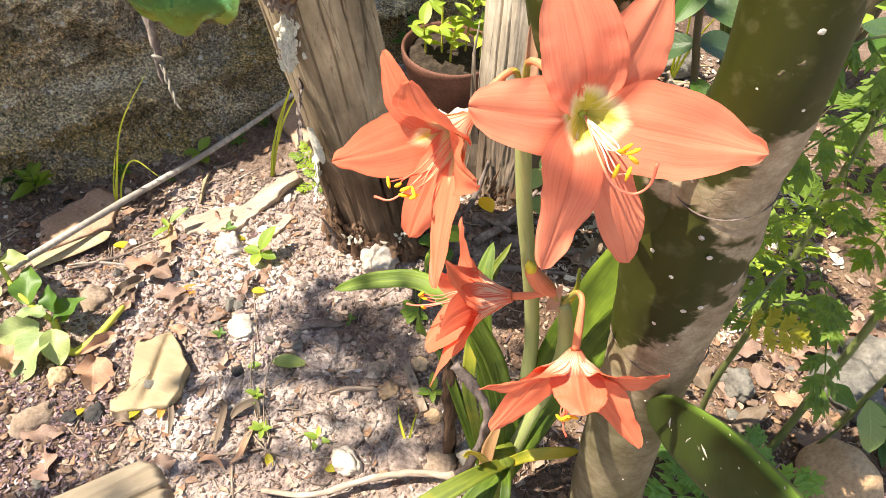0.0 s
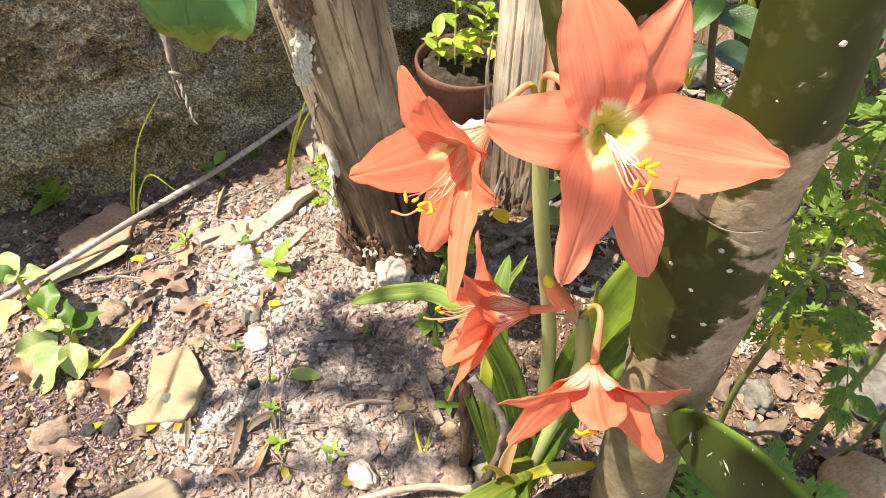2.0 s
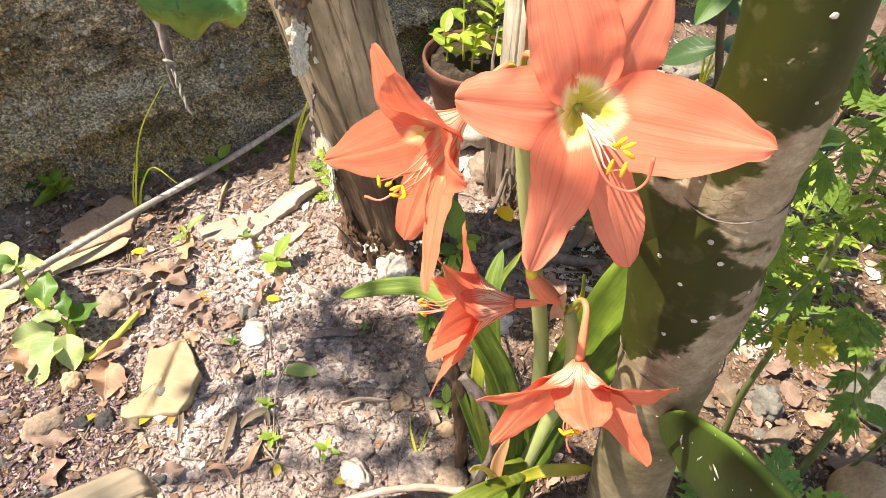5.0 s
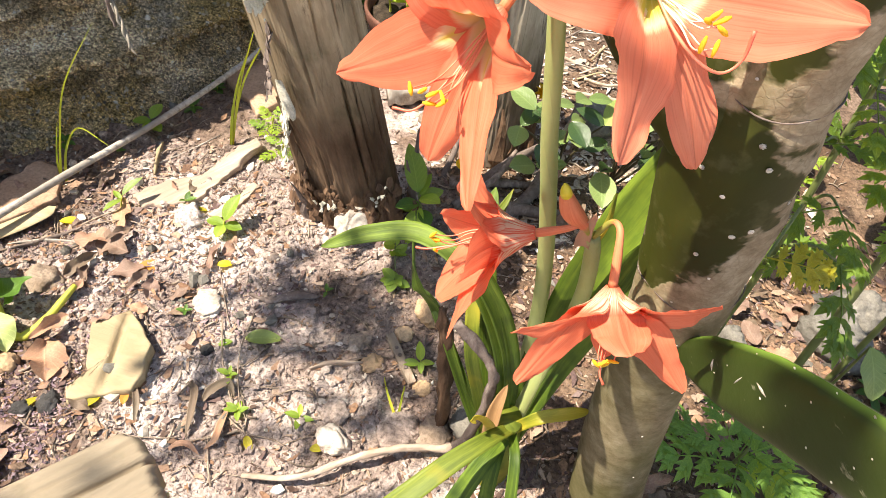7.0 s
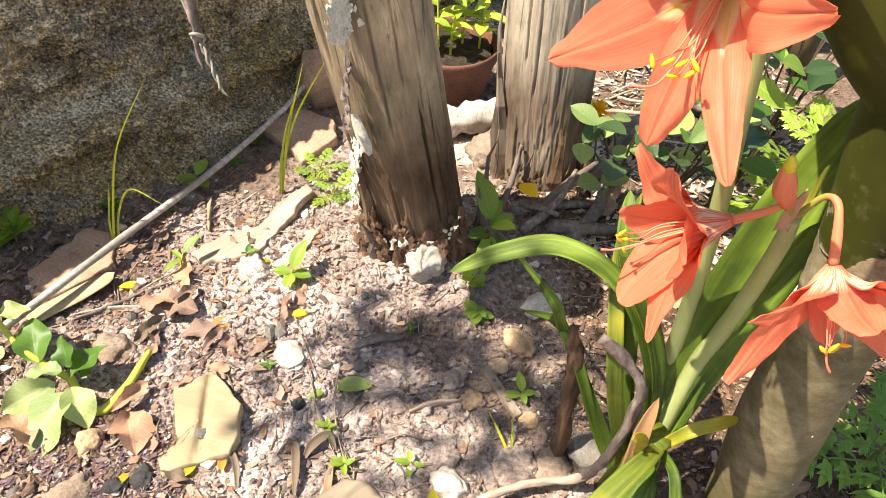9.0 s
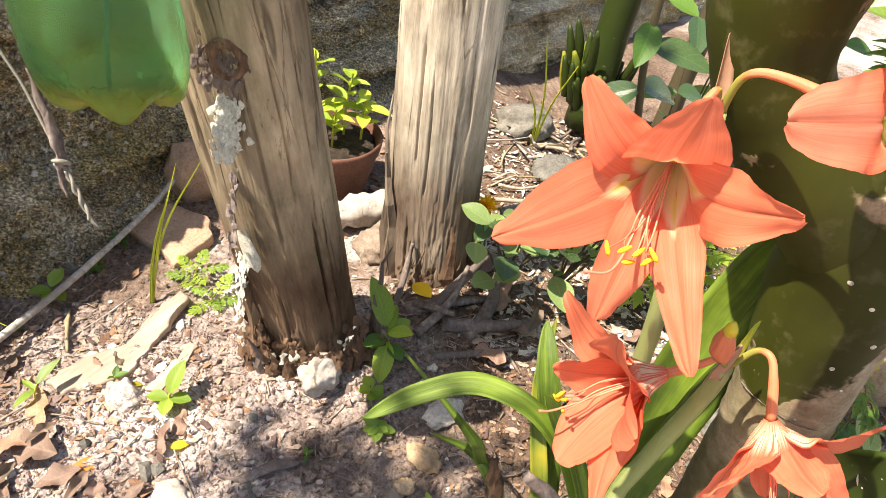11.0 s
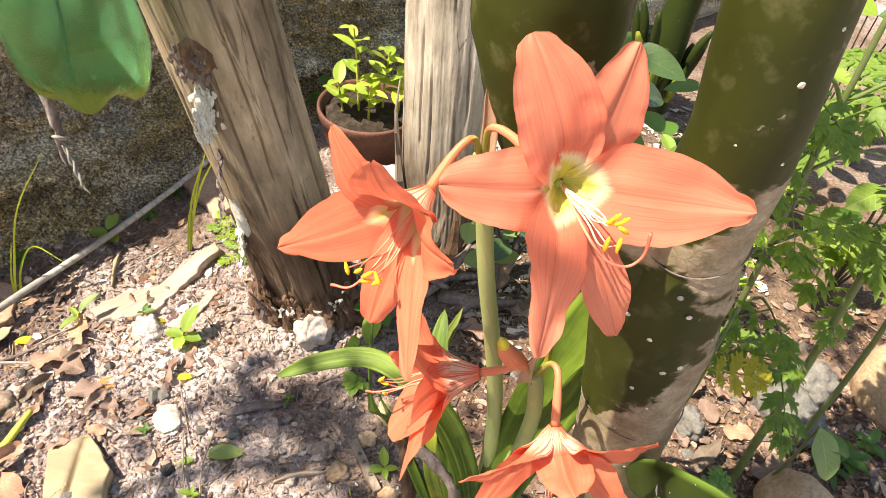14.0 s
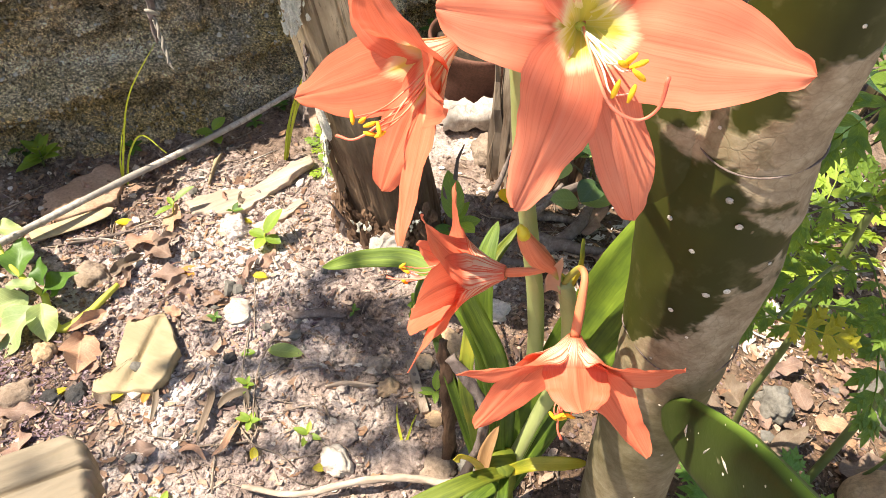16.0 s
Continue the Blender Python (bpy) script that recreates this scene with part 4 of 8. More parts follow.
def flakes(center, normal, spread, count, size, seed, thick=0.0008):
    """Ragged crust of thin torn scales that lie along a surface."""
    r = random.Random(seed)
    n = Vector(normal).normalized()
    u = n.cross(Vector((0, 0, 1))).normalized()
    w = n.cross(u)
    out = []
    for _ in range(count):
        p = Vector(center) + u * r.gauss(0, spread[0]) + w * r.gauss(0, spread[1]) + n * r.uniform(-0.001, 0.0015)
        s = size * r.uniform(0.4, 1.5)
        k = r.randint(6, 9)
        tu, tw = r.uniform(-0.35, 0.35), r.uniform(-0.35, 0.35)
        ring = []
        for i in range(k):
            t = 2 * math.pi * i / k
            q = r.uniform(0.35, 1.2) * s
            a, c = math.cos(t) * q * 0.8, math.sin(t) * q * 1.3
            ring.append(p + u * a + w * c + n * (a * tu + c * tw))
        out.append((ring + [p + n * thick, p - n * 0.002], [(i, (i + 1) % k, k) for i in range(k)] + [((i + 1) % k, i, k + 1) for i in range(k)]))
    return join(*out)


part("lichen", flakes((-0.242, 0.262, 0.385), (-0.35, -0.93, 0.1), (0.006, 0.015), 260, 0.0036, 3), M_LICHEN, post1, "crusty pale grey lichen", smooth=False, kind="stuff")
part("lichen", flakes((-0.245, 0.258, 0.440), (-0.2, -0.97, 0.0), (0.010, 0.010), 120, 0.0036, 4), M_DARKROOT, post1, "dark knot hollow with crumbling bark", smooth=False, kind="stuff")
knot = []
for k in range(5):
    rr, dep = 0.020 - 0.0035 * k, 0.0035 * min(k, 2) - 0.004 * max(0, k - 1)
    knot.append([Vector((-0.239, 0.256, 0.448)) + Vector((0.99, -0.10, 0)) * (rr * 0.8 * math.cos(q * math.pi / 10) * (1 + 0.15 * math.sin(q * 1.7 + k))) + Vector((-0.12, -0.1, 0.98)) * (rr * math.sin(q * math.pi / 10)) + Vector((-0.10, -0.98, -0.15)) * dep for q in range(20)])
part("knot", ([p for row in knot for p in row], [(k * 20 + q, k * 20 + (q + 1) % 20, (k + 1) * 20 + (q + 1) % 20, (k + 1) * 20 + q) for k in range(4) for q in range(20)] + [tuple(80 + q for q in range(20))]), M_ROT, post1, "dark hollow knot")
part("bark_patch", strap([(-0.236, 0.284, 0.255), (-0.232, 0.282, 0.238), (-0.226, 0.280, 0.220), (-0.220, 0.279, 0.205)], [0.010, 0.016, 0.018, 0.010], (-0.45, -0.88, 0.1), -0.35), M_LICHEN, post1, "peeling pale bark patch")


def splinter(p, q, w, seed):
    r = random.Random(seed)
    pts = [Vector(p).lerp(Vector(q), i / 6) + Vector((r.uniform(-1, 1), r.uniform(-1, 1), 0)) * 0.004 for i in range(7)]
    return tube(pts, [w, w * 1.1, w * 0.7, w * 0.15], 5, 0.9, seed, flat=0.35)


for i, (p, q, w, m) in enumerate([((-0.212, 0.340, -0.01), (-0.246, 0.312, 0.21), 0.011, M_POST1), ((-0.220, 0.355, -0.01), (-0.242, 0.335, 0.13), 0.009, M_ROT), ((-0.070, 0.345, -0.01), (-0.088, 0.325, 0.13), 0.009, M_DARKROOT), ((-0.082, 0.335, -0.01), (-0.088, 0.330, 0.07), 0.010, M_ROT), ((-0.212, 0.318, -0.01), (-0.232, 0.300, 0.09), 0.007, M_DARKROOT), ((-0.196, 0.306, -0.01), (-0.212, 0.298, 0.07), 0.011, M_ROT), ((-0.178, 0.300, -0.01), (-0.190, 0.292, 0.055), 0.010, M_ROT), ((-0.120, 0.304, -0.01), (-0.128, 0.296, 0.06), 0.010, M_DARKROOT), ((-0.100, 0.318, -0.01), (-0.106, 0.306, 0.085), 0.012, M_ROT), ((-0.205, 0.312, 0.0), (-0.170, 0.288, 0.025), 0.008, M_ROT), ((-0.085, 0.352, 0.0), (-0.074, 0.345, 0.19), 0.006, M_DARKROOT)]):
    part("splinter", splinter(p, q, w * (1.0 if i == 0 else 0.65), i), m, post1, smooth=False)
for i, (c, nrm, sp, n, sz, m) in enumerate([((-0.236, 0.306, 0.20), (-0.8, -0.6, 0.1), (0.006, 0.016), 60, 0.0045, M_LICHEN), ((-0.240, 0.312, 0.15), (-0.8, -0.6, 0.1), (0.005, 0.022), 50, 0.0045, M_LICHEN), ((-0.228, 0.322, 0.05), (-0.6, -0.8, 0.1), (0.008, 0.025), 70, 0.007, M_ROT), ((-0.170, 0.300, 0.045), (-0.2, -1, 0.1), (0.025, 0.014), 90, 0.007, M_ROT), ((-0.110, 0.308, 0.05), (0.2, -1, 0.1), (0.018, 0.020), 80, 0.006, M_ROT), ((-0.190, 0.296, 0.062), (-0.3, -1, 0.1), (0.008, 0.006), 8, 0.005, M_LICHEN), ((-0.118, 0.298, 0.075), (0.1, -1, 0.1), (0.007, 0.012), 8, 0.005, M_LICHEN), ((-0.242, 0.276, 0.29), (-0.8, -0.6, 0.1), (0.003, 0.022), 30, 0.006, M_DARKROOT)]):
    part("bark_crust", flakes(c, nrm, sp, n, sz, 50 + i), m, post1, "crumbling bark at the foot", smooth=False, kind="stuff")
for i, (p, q, w) in enumerate([((-0.040, 0.475, -0.01), (-0.060, 0.500, 0.22), 0.010), ((-0.048, 0.490, -0.01), (-0.062, 0.512, 0.30), 0.006), ((0.040, 0.452, 0.0), (0.030, 0.455, 0.13), 0.009), ((0.080, 0.470, 0.0), (0.085, 0.480, 0.12), 0.008)]):
    part("splinter", splinter(p, q, w, 20 + i), M_POST2 if i < 2 else M_ROT, post2, smooth=False)
for i in range(16):
    r_ = random.Random(90 + i)
    a_ = radians(-150 + 120 * i / 15)
    p = Vector((0.022 + 0.070 * math.cos(a_), 0.520 + 0.070 * math.sin(a_), -0.01))
    part("splinter", splinter(p, p + Vector((-0.002, 0.003, r_.uniform(0.03, 0.12))), r_.uniform(0.003, 0.008), 120 + i), M_ROT if i % 3 else M_POST2, post2, smooth=False)
part("bark_crust", flakes((0.020, 0.452, 0.03), (0, -1, 0.1), (0.030, 0.014), 70, 0.006, 70), M_ROT, post2, "crumbling rotten wood", smooth=False, kind="stuff")

# ---- cactus ----
cactus = thing("cactus", (0.175, -0.03, -0.02), "tall old cactus with a corky spotted green trunk and one pad", "cactus")
trunk_line = [(0.192, -0.026, -0.09), (0.180, -0.026, 0.0), (0.165, -0.026, 0.09), (0.155, -0.026, 0.17), (0.146, -0.028, 0.26), (0.142, -0.029, 0.315), (0.1395, -0.0285, 0.348), (0.1375, -0.0272, 0.375), (0.132, -0.023, 0.44), (0.126, -0.022, 0.49), (0.126, -0.025, 0.52), (0.126, -0.032, 0.55), (0.126, -0.038, 0.60), (0.120, -0.038, 0.66), (0.112, -0.035, 0.76), (0.100, -0.03, 0.95), (0.092, -0.03, 1.10)]
trunk_r = [0.041, 0.038, 0.036, 0.036, 0.034, 0.0335, 0.0348, 0.0352, 0.0405, 0.0415, 0.037, 0.030, 0.027, 0.027, 0.028, 0.028, 0.020]
part("trunk", tube(spline(trunk_line, 6), trunk_r, 40, 0.05, 2), M_CACTUS, cactus)
branch_line = [(0.118, -0.020, 0.49), (0.085, -0.012, 0.525), (0.050, -0.002, 0.560), (0.034, 0.003, 0.590), (0.028, 0.006, 0.63), (0.024, 0.008, 0.68), (0.012, 0.012, 0.80), (0.00, 0.02, 0.98)]
part("branch", tube(spline(branch_line, 6), [0.033, 0.035, 0.028, 0.029, 0.038, 0.041, 0.040, 0.028], 36, 0.05, 5), M_CACTUS, cactus)


def ring_scar(center, axis, r, seed):
    u = Vector(axis).cross(Vector((0, 1, 0))).normalized()
    w = Vector(axis).normalized().cross(u)
    pts = [Vector(center) + u * math.cos(t) * r * (1 + 0.03 * math.sin(5 * t + seed)) + w * math.sin(t) * r + Vector((0, 0, 0.004 * math.sin(2 * t + seed))) for t in np.linspace(0, 2 * math.pi, 48)]
    return tube(pts, [0.0005, 0.0005], 6, 0.6, seed)


part("joint_scar", ring_scar((0.1375, -0.0272, 0.375), (-0.1, 0, 1), 0.0357, 1), M_DARKROOT, cactus)
part("joint_scar", ring_scar((0.126, -0.0283, 0.533), (-0.05, 0, 1), 0.0330, 2), M_DARKROOT, cactus)

# the pad: a thick flat joint that reaches forward and up from the trunk
PAD_O = Vector((0.154, -0.112, 0.386))
PAD_D = Vector((0.158, -0.587, 0.794)).normalized()
PAD_W = Vector((-0.21, 0.77, 0.61))
PAD_W = (PAD_W - PAD_D * PAD_W.dot(PAD_D)).normalized()
PAD_N = Vector((-0.97, -0.26, 0.0)).normalized()


def pad_point(s, q):
    """A point of the pad: s along it, q from -1 at its lower margin to 1 at its upper one."""
    mid = float(np.interp(s, [-0.075, -0.035, 0.03, 0.09, 0.15], [0.004, -0.003, -0.016, -0.034, -0.052]))
    half = float(np.interp(s, [-0.075, -0.035, 0.0, 0.03, 0.06, 0.10, 0.13, 0.15], [0.012, 0.0225, 0.026, 0.0275, 0.028, 0.026, 0.018, 0.003]))
    return PAD_O + PAD_D * s + PAD_W * (mid + half * q), half


def pad_mesh():
    ns, nq = 60, 22
    V, F, U = [], [], []
    for sgn in (1, -1):
        for i in range(ns + 1):
            s = -0.075 + 0.225 * i / ns
            for j in range(nq + 1):
                q = -1 + 2 * j / nq
                p, half = pad_point(s, q)
                th = 0.0085 * math.sqrt(max(0, 1 - q ** 4)) * min(1, half / 0.02)
                V.append(p + PAD_N * (sgn * th - 0.004))
                U.append((i / ns, abs(q)))
    k = (ns + 1) * (nq + 1)
    for i in range(ns):
        for j in range(nq):
            a = i * (nq + 1) + j
            F.append((a, a + 1, a + nq + 2, a + nq + 1))
            F.append((k + a, k + a + nq + 1, k + a + nq + 2, k + a + 1))
    return V, F, U


pad = part("pad", pad_mesh(), M_PAD, cactus, "dark green flat pad with white marks")


def felt(p, n, r, seed):
    """A small felted areole: a low uneven cushion."""
    u = Vector(n).cross(Vector((0.1, 0.2, 1))).normalized()
    m = Matrix((u, Vector(n).cross(u), Vector(n))).transposed()
    return blob(p, (r, r * 0.9, r * 0.30), seed, 3, 0.35, 3.0, m)


def trunk_at(z, ang):
    zs = [p[2] for p in trunk_line]
    c = Vector((float(np.interp(z, zs, [p[0] for p in trunk_line])), float(np.interp(z, zs, [p[1] for p in trunk_line])), z))
    n = Vector((math.sin(radians(ang)), -math.cos(radians(ang)), 0.05)).normalized()
    return c + n * float(np.interp(z, zs, trunk_r)) * 1.0, n


for i, (z, ang, r) in enumerate([(0.512, -10, 0.0030), (0.486, -42, 0.0026), (0.436, -33, 0.0020), (0.614, -30, 0.0017), (0.628, 6, 0.0018), (0.607, 22, 0.0016), (0.655, -28, 0.0017), (0.648, 8, 0.0028), (0.672, 30, 0.0018), (0.470, 40, 0.0022), (0.452, 12, 0.0032), (0.408, -5, 0.0016), (0.392, 18, 0.0014), (0.375, -30, 0.0014), (0.360, 4, 0.0013), (0.43, -66, 0.0018), (0.465, -70, 0.0016), (0.30, -12, 0.0016), (0.27, 20, 0.0018), (0.24, -30, 0.0016), (0.545, -45, 0.0016), (0.20, 5, 0.0016), (0.15, -14, 0.0018), (0.12, 18, 0.0015), (0.35, 45, 0.0014), (0.395, 46, 0.0016), (0.69, 0, 0.0016), (0.498, 4, 0.0030), (0.474, -20, 0.0026), (0.447, -2, 0.0034), (0.425, -24, 0.0024), (0.583, -12, 0.0018), (0.335, -6, 0.0016), (0.32, 24, 0.0018)]):
    p, n = trunk_at(z, ang)
    part("areole", felt(p, n, r * 0.60, i), M_AREOLE, cactus)
rp = random.Random(3)
for i, (s, q) in enumerate([(0.042, 0.22), (0.062, 0.6), (0.02, -0.55), (0.055, -0.35), (0.07, -0.7), (-0.01, 0.45), (0.015, 0.93), (0.045, 0.97), (0.075, 0.97), (0.10, 0.3), (0.02, 0.05), (0.088, -0.1), (0.098, 0.97), (-0.025, 0.1)]):
    p, half = pad_point(s, q)
    part("areole", felt(p + PAD_N * (0.0085 * math.sqrt(1 - q ** 4) - 0.004), PAD_N, rp.uniform(0.0005, 0.0009), i + 40), M_AREOLE, pad)
for i, (s, q, a, ln_) in enumerate([(0.0, 0.2, 0.5, 0.010), (-0.026, 0.3, 1.2, 0.008), (0.022, 0.25, -0.8, 0.010)]):
    p, half = pad_point(s, q)
    p = p + PAD_N * 0.0045
    d = (PAD_D * math.cos(a) + PAD_W * math.sin(a))
    part("scratch", tube([p - d * ln_ / 2, p, p + d * ln_ / 2], [0.0003, 0.0013, 0.0003], 6, 0.3, i, flat=0.25), M_AREOLE, pad)
# young joint at the foot
yj = spline([(0.165, -0.085, 0.0), (0.168, -0.098, 0.05), (0.170, -0.105, 0.10), (0.168, -0.108, 0.125)], 6)
part("young_joint", tube(yj, [0.014, 0.021, 0.019, 0.006], 18, 0.05, 9, flat=0.5), M_STRAPY, cactus, "young yellow-green joint")

# ---- flowering lily ----
lily = thing("lily_plant", (0.05, -0.02, 0.0), "orange-red flowering amaryllis lily with strap leaves", "flower")
NECK = Vector((0.050, -0.030, 0.135))
part("neck", tube(spline([(0.050, -0.012, -0.03), (0.050, -0.018, 0.03), (0.050, -0.026, 0.09), (0.050, -0.032, 0.15)], 5), [0.024, 0.022, 0.017, 0.013], 18, 0.15, 3), M_STRAPY, lily)
stem1 = [(0.054, 0.000, 0.10), (0.058, 0.012, 0.19), (0.055, 0.013, 0.26), (0.045, 0.004, 0.335), (0.033, -0.006, 0.40), (0.020, -0.014, 0.465), (0.010, -0.018, 0.525), (0.003, -0.018, 0.566)]
stem2 = [(0.056, -0.022, 0.10), (0.074, 0.000, 0.20), (0.078, -0.006, 0.26), (0.074, -0.022, 0.33), (0.064, -0.040, 0.39), (0.057, -0.048, 0.418)]
part("scape", tube(spline(stem1, 6), [0.0070, 0.0067, 0.0060, 0.0054, 0.0049], 18, 0.03, 1), M_SCAPE, lily, "tall pale green flower stalk")
part("scape", tube(spline(stem2, 6), [0.0076, 0.0070, 0.0060, 0.0049], 18, 0.03, 2), M_SCAPE, lily, "short pale green flower stalk")


OUTLINE = {
    "broad": [0.24, 0.40, 0.62, 0.88, 0.97, 1.0, 1.0, 0.96, 0.86, 0.62, 0.10],
    "lean": [0.24, 0.40, 0.62, 0.90, 1.0, 1.0, 0.94, 0.84, 0.66, 0.43, 0.10],
    "point": [0.24, 0.40, 0.62, 0.90, 1.0, 1.0, 0.97, 0.87, 0.67, 0.38, 0.02],
    "strap": [0.28, 0.46, 0.64, 0.80, 0.91, 0.98, 1.0, 0.97, 0.87, 0.64, 0.08],
    "tail": [0.24, 0.40, 0.62, 0.86, 1.0, 1.0, 0.95, 0.82, 0.64, 0.46, 0.08],
    "round": [0.24, 0.40, 0.62, 0.90, 1.0, 1.0, 0.95, 0.87, 0.77, 0.62, 0.14],
}


def profile(form, u):
    """Half width along a tepal, 0 to 1, smooth through its table."""
    tab = OUTLINE[form]
    k = min(int(u * 10), 9)
    f = u * 10 - k
    a, b, c, d = tab[max(k - 1, 0)], tab[k], tab[k + 1], tab[min(k + 2, 10)]
    w = 0.5 * (2 * b + (c - a) * f + (2 * a - 5 * b + 4 * c - d) * f * f + (3 * b - a - 3 * c + d) * f ** 3)
    if u > 0.9:
        w = max(w, tab[9] * math.sqrt(max(0.0, 1 - ((u - 0.9) / 0.1) ** 2)) * 0.9)
    return max(w, 0.0)


def petal(P0, P1, P2, axis, half, cup, ripple, seed, nu=44, nv=20, form="strap", roll=0.0, skin=0.0):
    """One tepal: a curve from the tube to its tip, spread sideways, cupped, keeled and waved."""
    P0, P1, P2 = Vector(P0), Vector(P1), Vector(P2)
    radial = (P2 - P0) - axis * (P2 - P0).dot(axis)
    side = axis.cross(radial).normalized()
    V, F, U, N = [], [], [], []
    for i in range(nu + 1):
        u = i / nu
        p = P0 * (1 - u) ** 2 + P1 * 2 * u * (1 - u) + P2 * u * u
        t = ((P1 - P0) * (1 - u) + (P2 - P1) * u).normalized()
        s = side
        nrm = s.cross(t).normalized()
        if nrm.dot(axis) < 0 and u < 0.4:
            nrm = -nrm
        if i and nrm.dot(prev) < 0:
            nrm = -nrm
        prev = nrm
        c, sn = math.cos(roll * min(1, u * 1.8)), math.sin(roll * min(1, u * 1.8))
        s, nrm = s * c + nrm * sn, nrm * c - s * sn
        w = half * profile(form, u) + 0.0002
        # the tip sways a little to one side
        p = p + s * (half * 0.10 * math.sin(seed * 1.9) * u * u * (1 - 0.6 * u))
        grow = min(1.0, u * 2.2)
        for j in range(nv + 1):
            v = j / nv * 2 - 1
            out = abs(v) ** 1.6
            edge = (noise.noise(Vector((u * 4.2 + seed * 2.7, v * 0.8 + seed, seed))) + 0.3 * noise.noise(Vector((u * 11 + seed, v * 1.4, seed * 1.7))) + 0.10 * noise.noise(Vector((u * 26 + seed, v, seed * 2.9)))) * ripple * 0.7 * out * grow
            edge += 0.0016 * grow * noise.noise(Vector((u * 2.6 + seed, v * 1.7, seed * 3.1)))
            groove = -0.0016 * math.exp(-(v / 0.07) ** 2) * (1 - u * 0.5) * grow + 0.5 * w * (v * v - 0.3) * math.exp(-(u / 0.30) ** 4)
            keel = 0.0012 * (1 - abs(v)) * grow
            wv = w * (1 + 0.06 * noise.noise(Vector((u * 5 + seed * 1.3, 2.0 if v > 0 else 7.0, seed))) + 0.025 * noise.noise(Vector((u * 17 + seed * 1.3, 2.0 if v > 0 else 7.0, seed))))
            V.append(p + s * (v * wv) + nrm * (cup * v * v * w + edge + groove + keel))
            U.append((u, j / nv))
            N.append(nrm.copy())
    for i in range(nu):
        for j in range(nv):
            a = i * (nv + 1) + j
            F.append((a, a + 1, a + nv + 2, a + nv + 1))
    k, rows = len(V), int(nu * skin)
    for q in range((rows + 1) * (nv + 1) if rows else 0):
        u = q // (nv + 1) / nu
        V.append(V[q] - N[q] * (0.0007 * min(1.0, (skin - u) * 12)))
        U.append((1.0 + u, U[q][1]))
    for i in range(rows):
        for j in range(nv):
            a = k + i * (nv + 1) + j
            F.append((a, a + nv + 1, a + nv + 2, a + 1))
    return V, F, U


def lily_flower(ped, base, center, petals, mat, anthers, style, seed, sag=0.0):
    """A bloom: tube and ovary, six tepals, filaments with anthers, a style."""
    base, center = Vector(base), Vector(center)
    axis = (center - base).normalized()
    line = spline([*ped, base], 5)
    fl = part("flower", tube(line, [0.0021, 0.0019, 0.0019, 0.0021, 0.0023, 0.0029, 0.0029], 14, 0.05, seed), M_TUBE, lily)
    for k, (tip, half, cup, rip, out, *form) in enumerate(petals):
        tip = Vector(tip)
        radial = (tip - base) - axis * (tip - base).dot(axis)
        depth = (center - base).length
        p1 = base + axis * depth * 0.95 + radial * out
        p1 = p1 - axis * (0.0022 if k % 2 else 0.0)
        p0 = base + radial.normalized() * (0.0014 if mat == M_PET_MAIN else 0.0026) + axis * (0.0 if k % 2 else 0.0015)
        part("petal", petal(p0, p1, tip, axis, half, cup, rip, seed * 10 + k, form=form[0] if form else "strap", roll=form[1] if len(form) > 1 else 0.0, skin=0.0 if mat == M_PET_MAIN else 0.42), mat, fl)
    part("throat", blob(base, (0.0026, 0.0026, 0.0022), seed, 2, 0.1), M_STEMY if mat == M_PET_MAIN else M_BUD, fl)
    r = random.Random(seed)
    for k, a in enumerate(anthers):
        a = Vector(a)
        mid = base.lerp(a, 0.5) + axis * 0.004 + Vector((r.uniform(-1, 1), r.uniform(-1, 1), r.uniform(-1, 1))) * 0.0035 + Vector((0, 0, -sag))
        pts = [base.lerp(mid, 0.1), mid, mid.lerp(a, 0.6) + Vector((r.uniform(-1, 1), r.uniform(-1, 0), r.uniform(-1, 0.2))) * 0.004, a]
        f = part("stamen", tube(spline(pts, 5), [0.0004, 0.00045, 0.0004, 0.00035], 6), M_FILW if mat == M_PET_MAIN else M_FIL, fl)
        d = Vector((r.uniform(-1, 1), r.uniform(-0.5, 0.5), r.uniform(-0.4, 1))).normalized()
        q = a - d * 0.0035
        part("anther", tube([q, q + d * 0.002, q + d * 0.0045, q + d * 0.007], [0.0005, 0.0012, 0.0011, 0.0005], 8, 0.2, k), M_ANTHER, f)
    if style:
        pts = [base + axis * 0.004, base.lerp(Vector(style[0]), 0.5) + axis * 0.003 + Vector((0, 0, -sag)), *[Vector(s) for s in style]]
        part("style", tube(spline(pts, 6), [0.0006, 0.0007, 0.0007, 0.0006, 0.0009], 8), M_FIL, fl)
    return fl


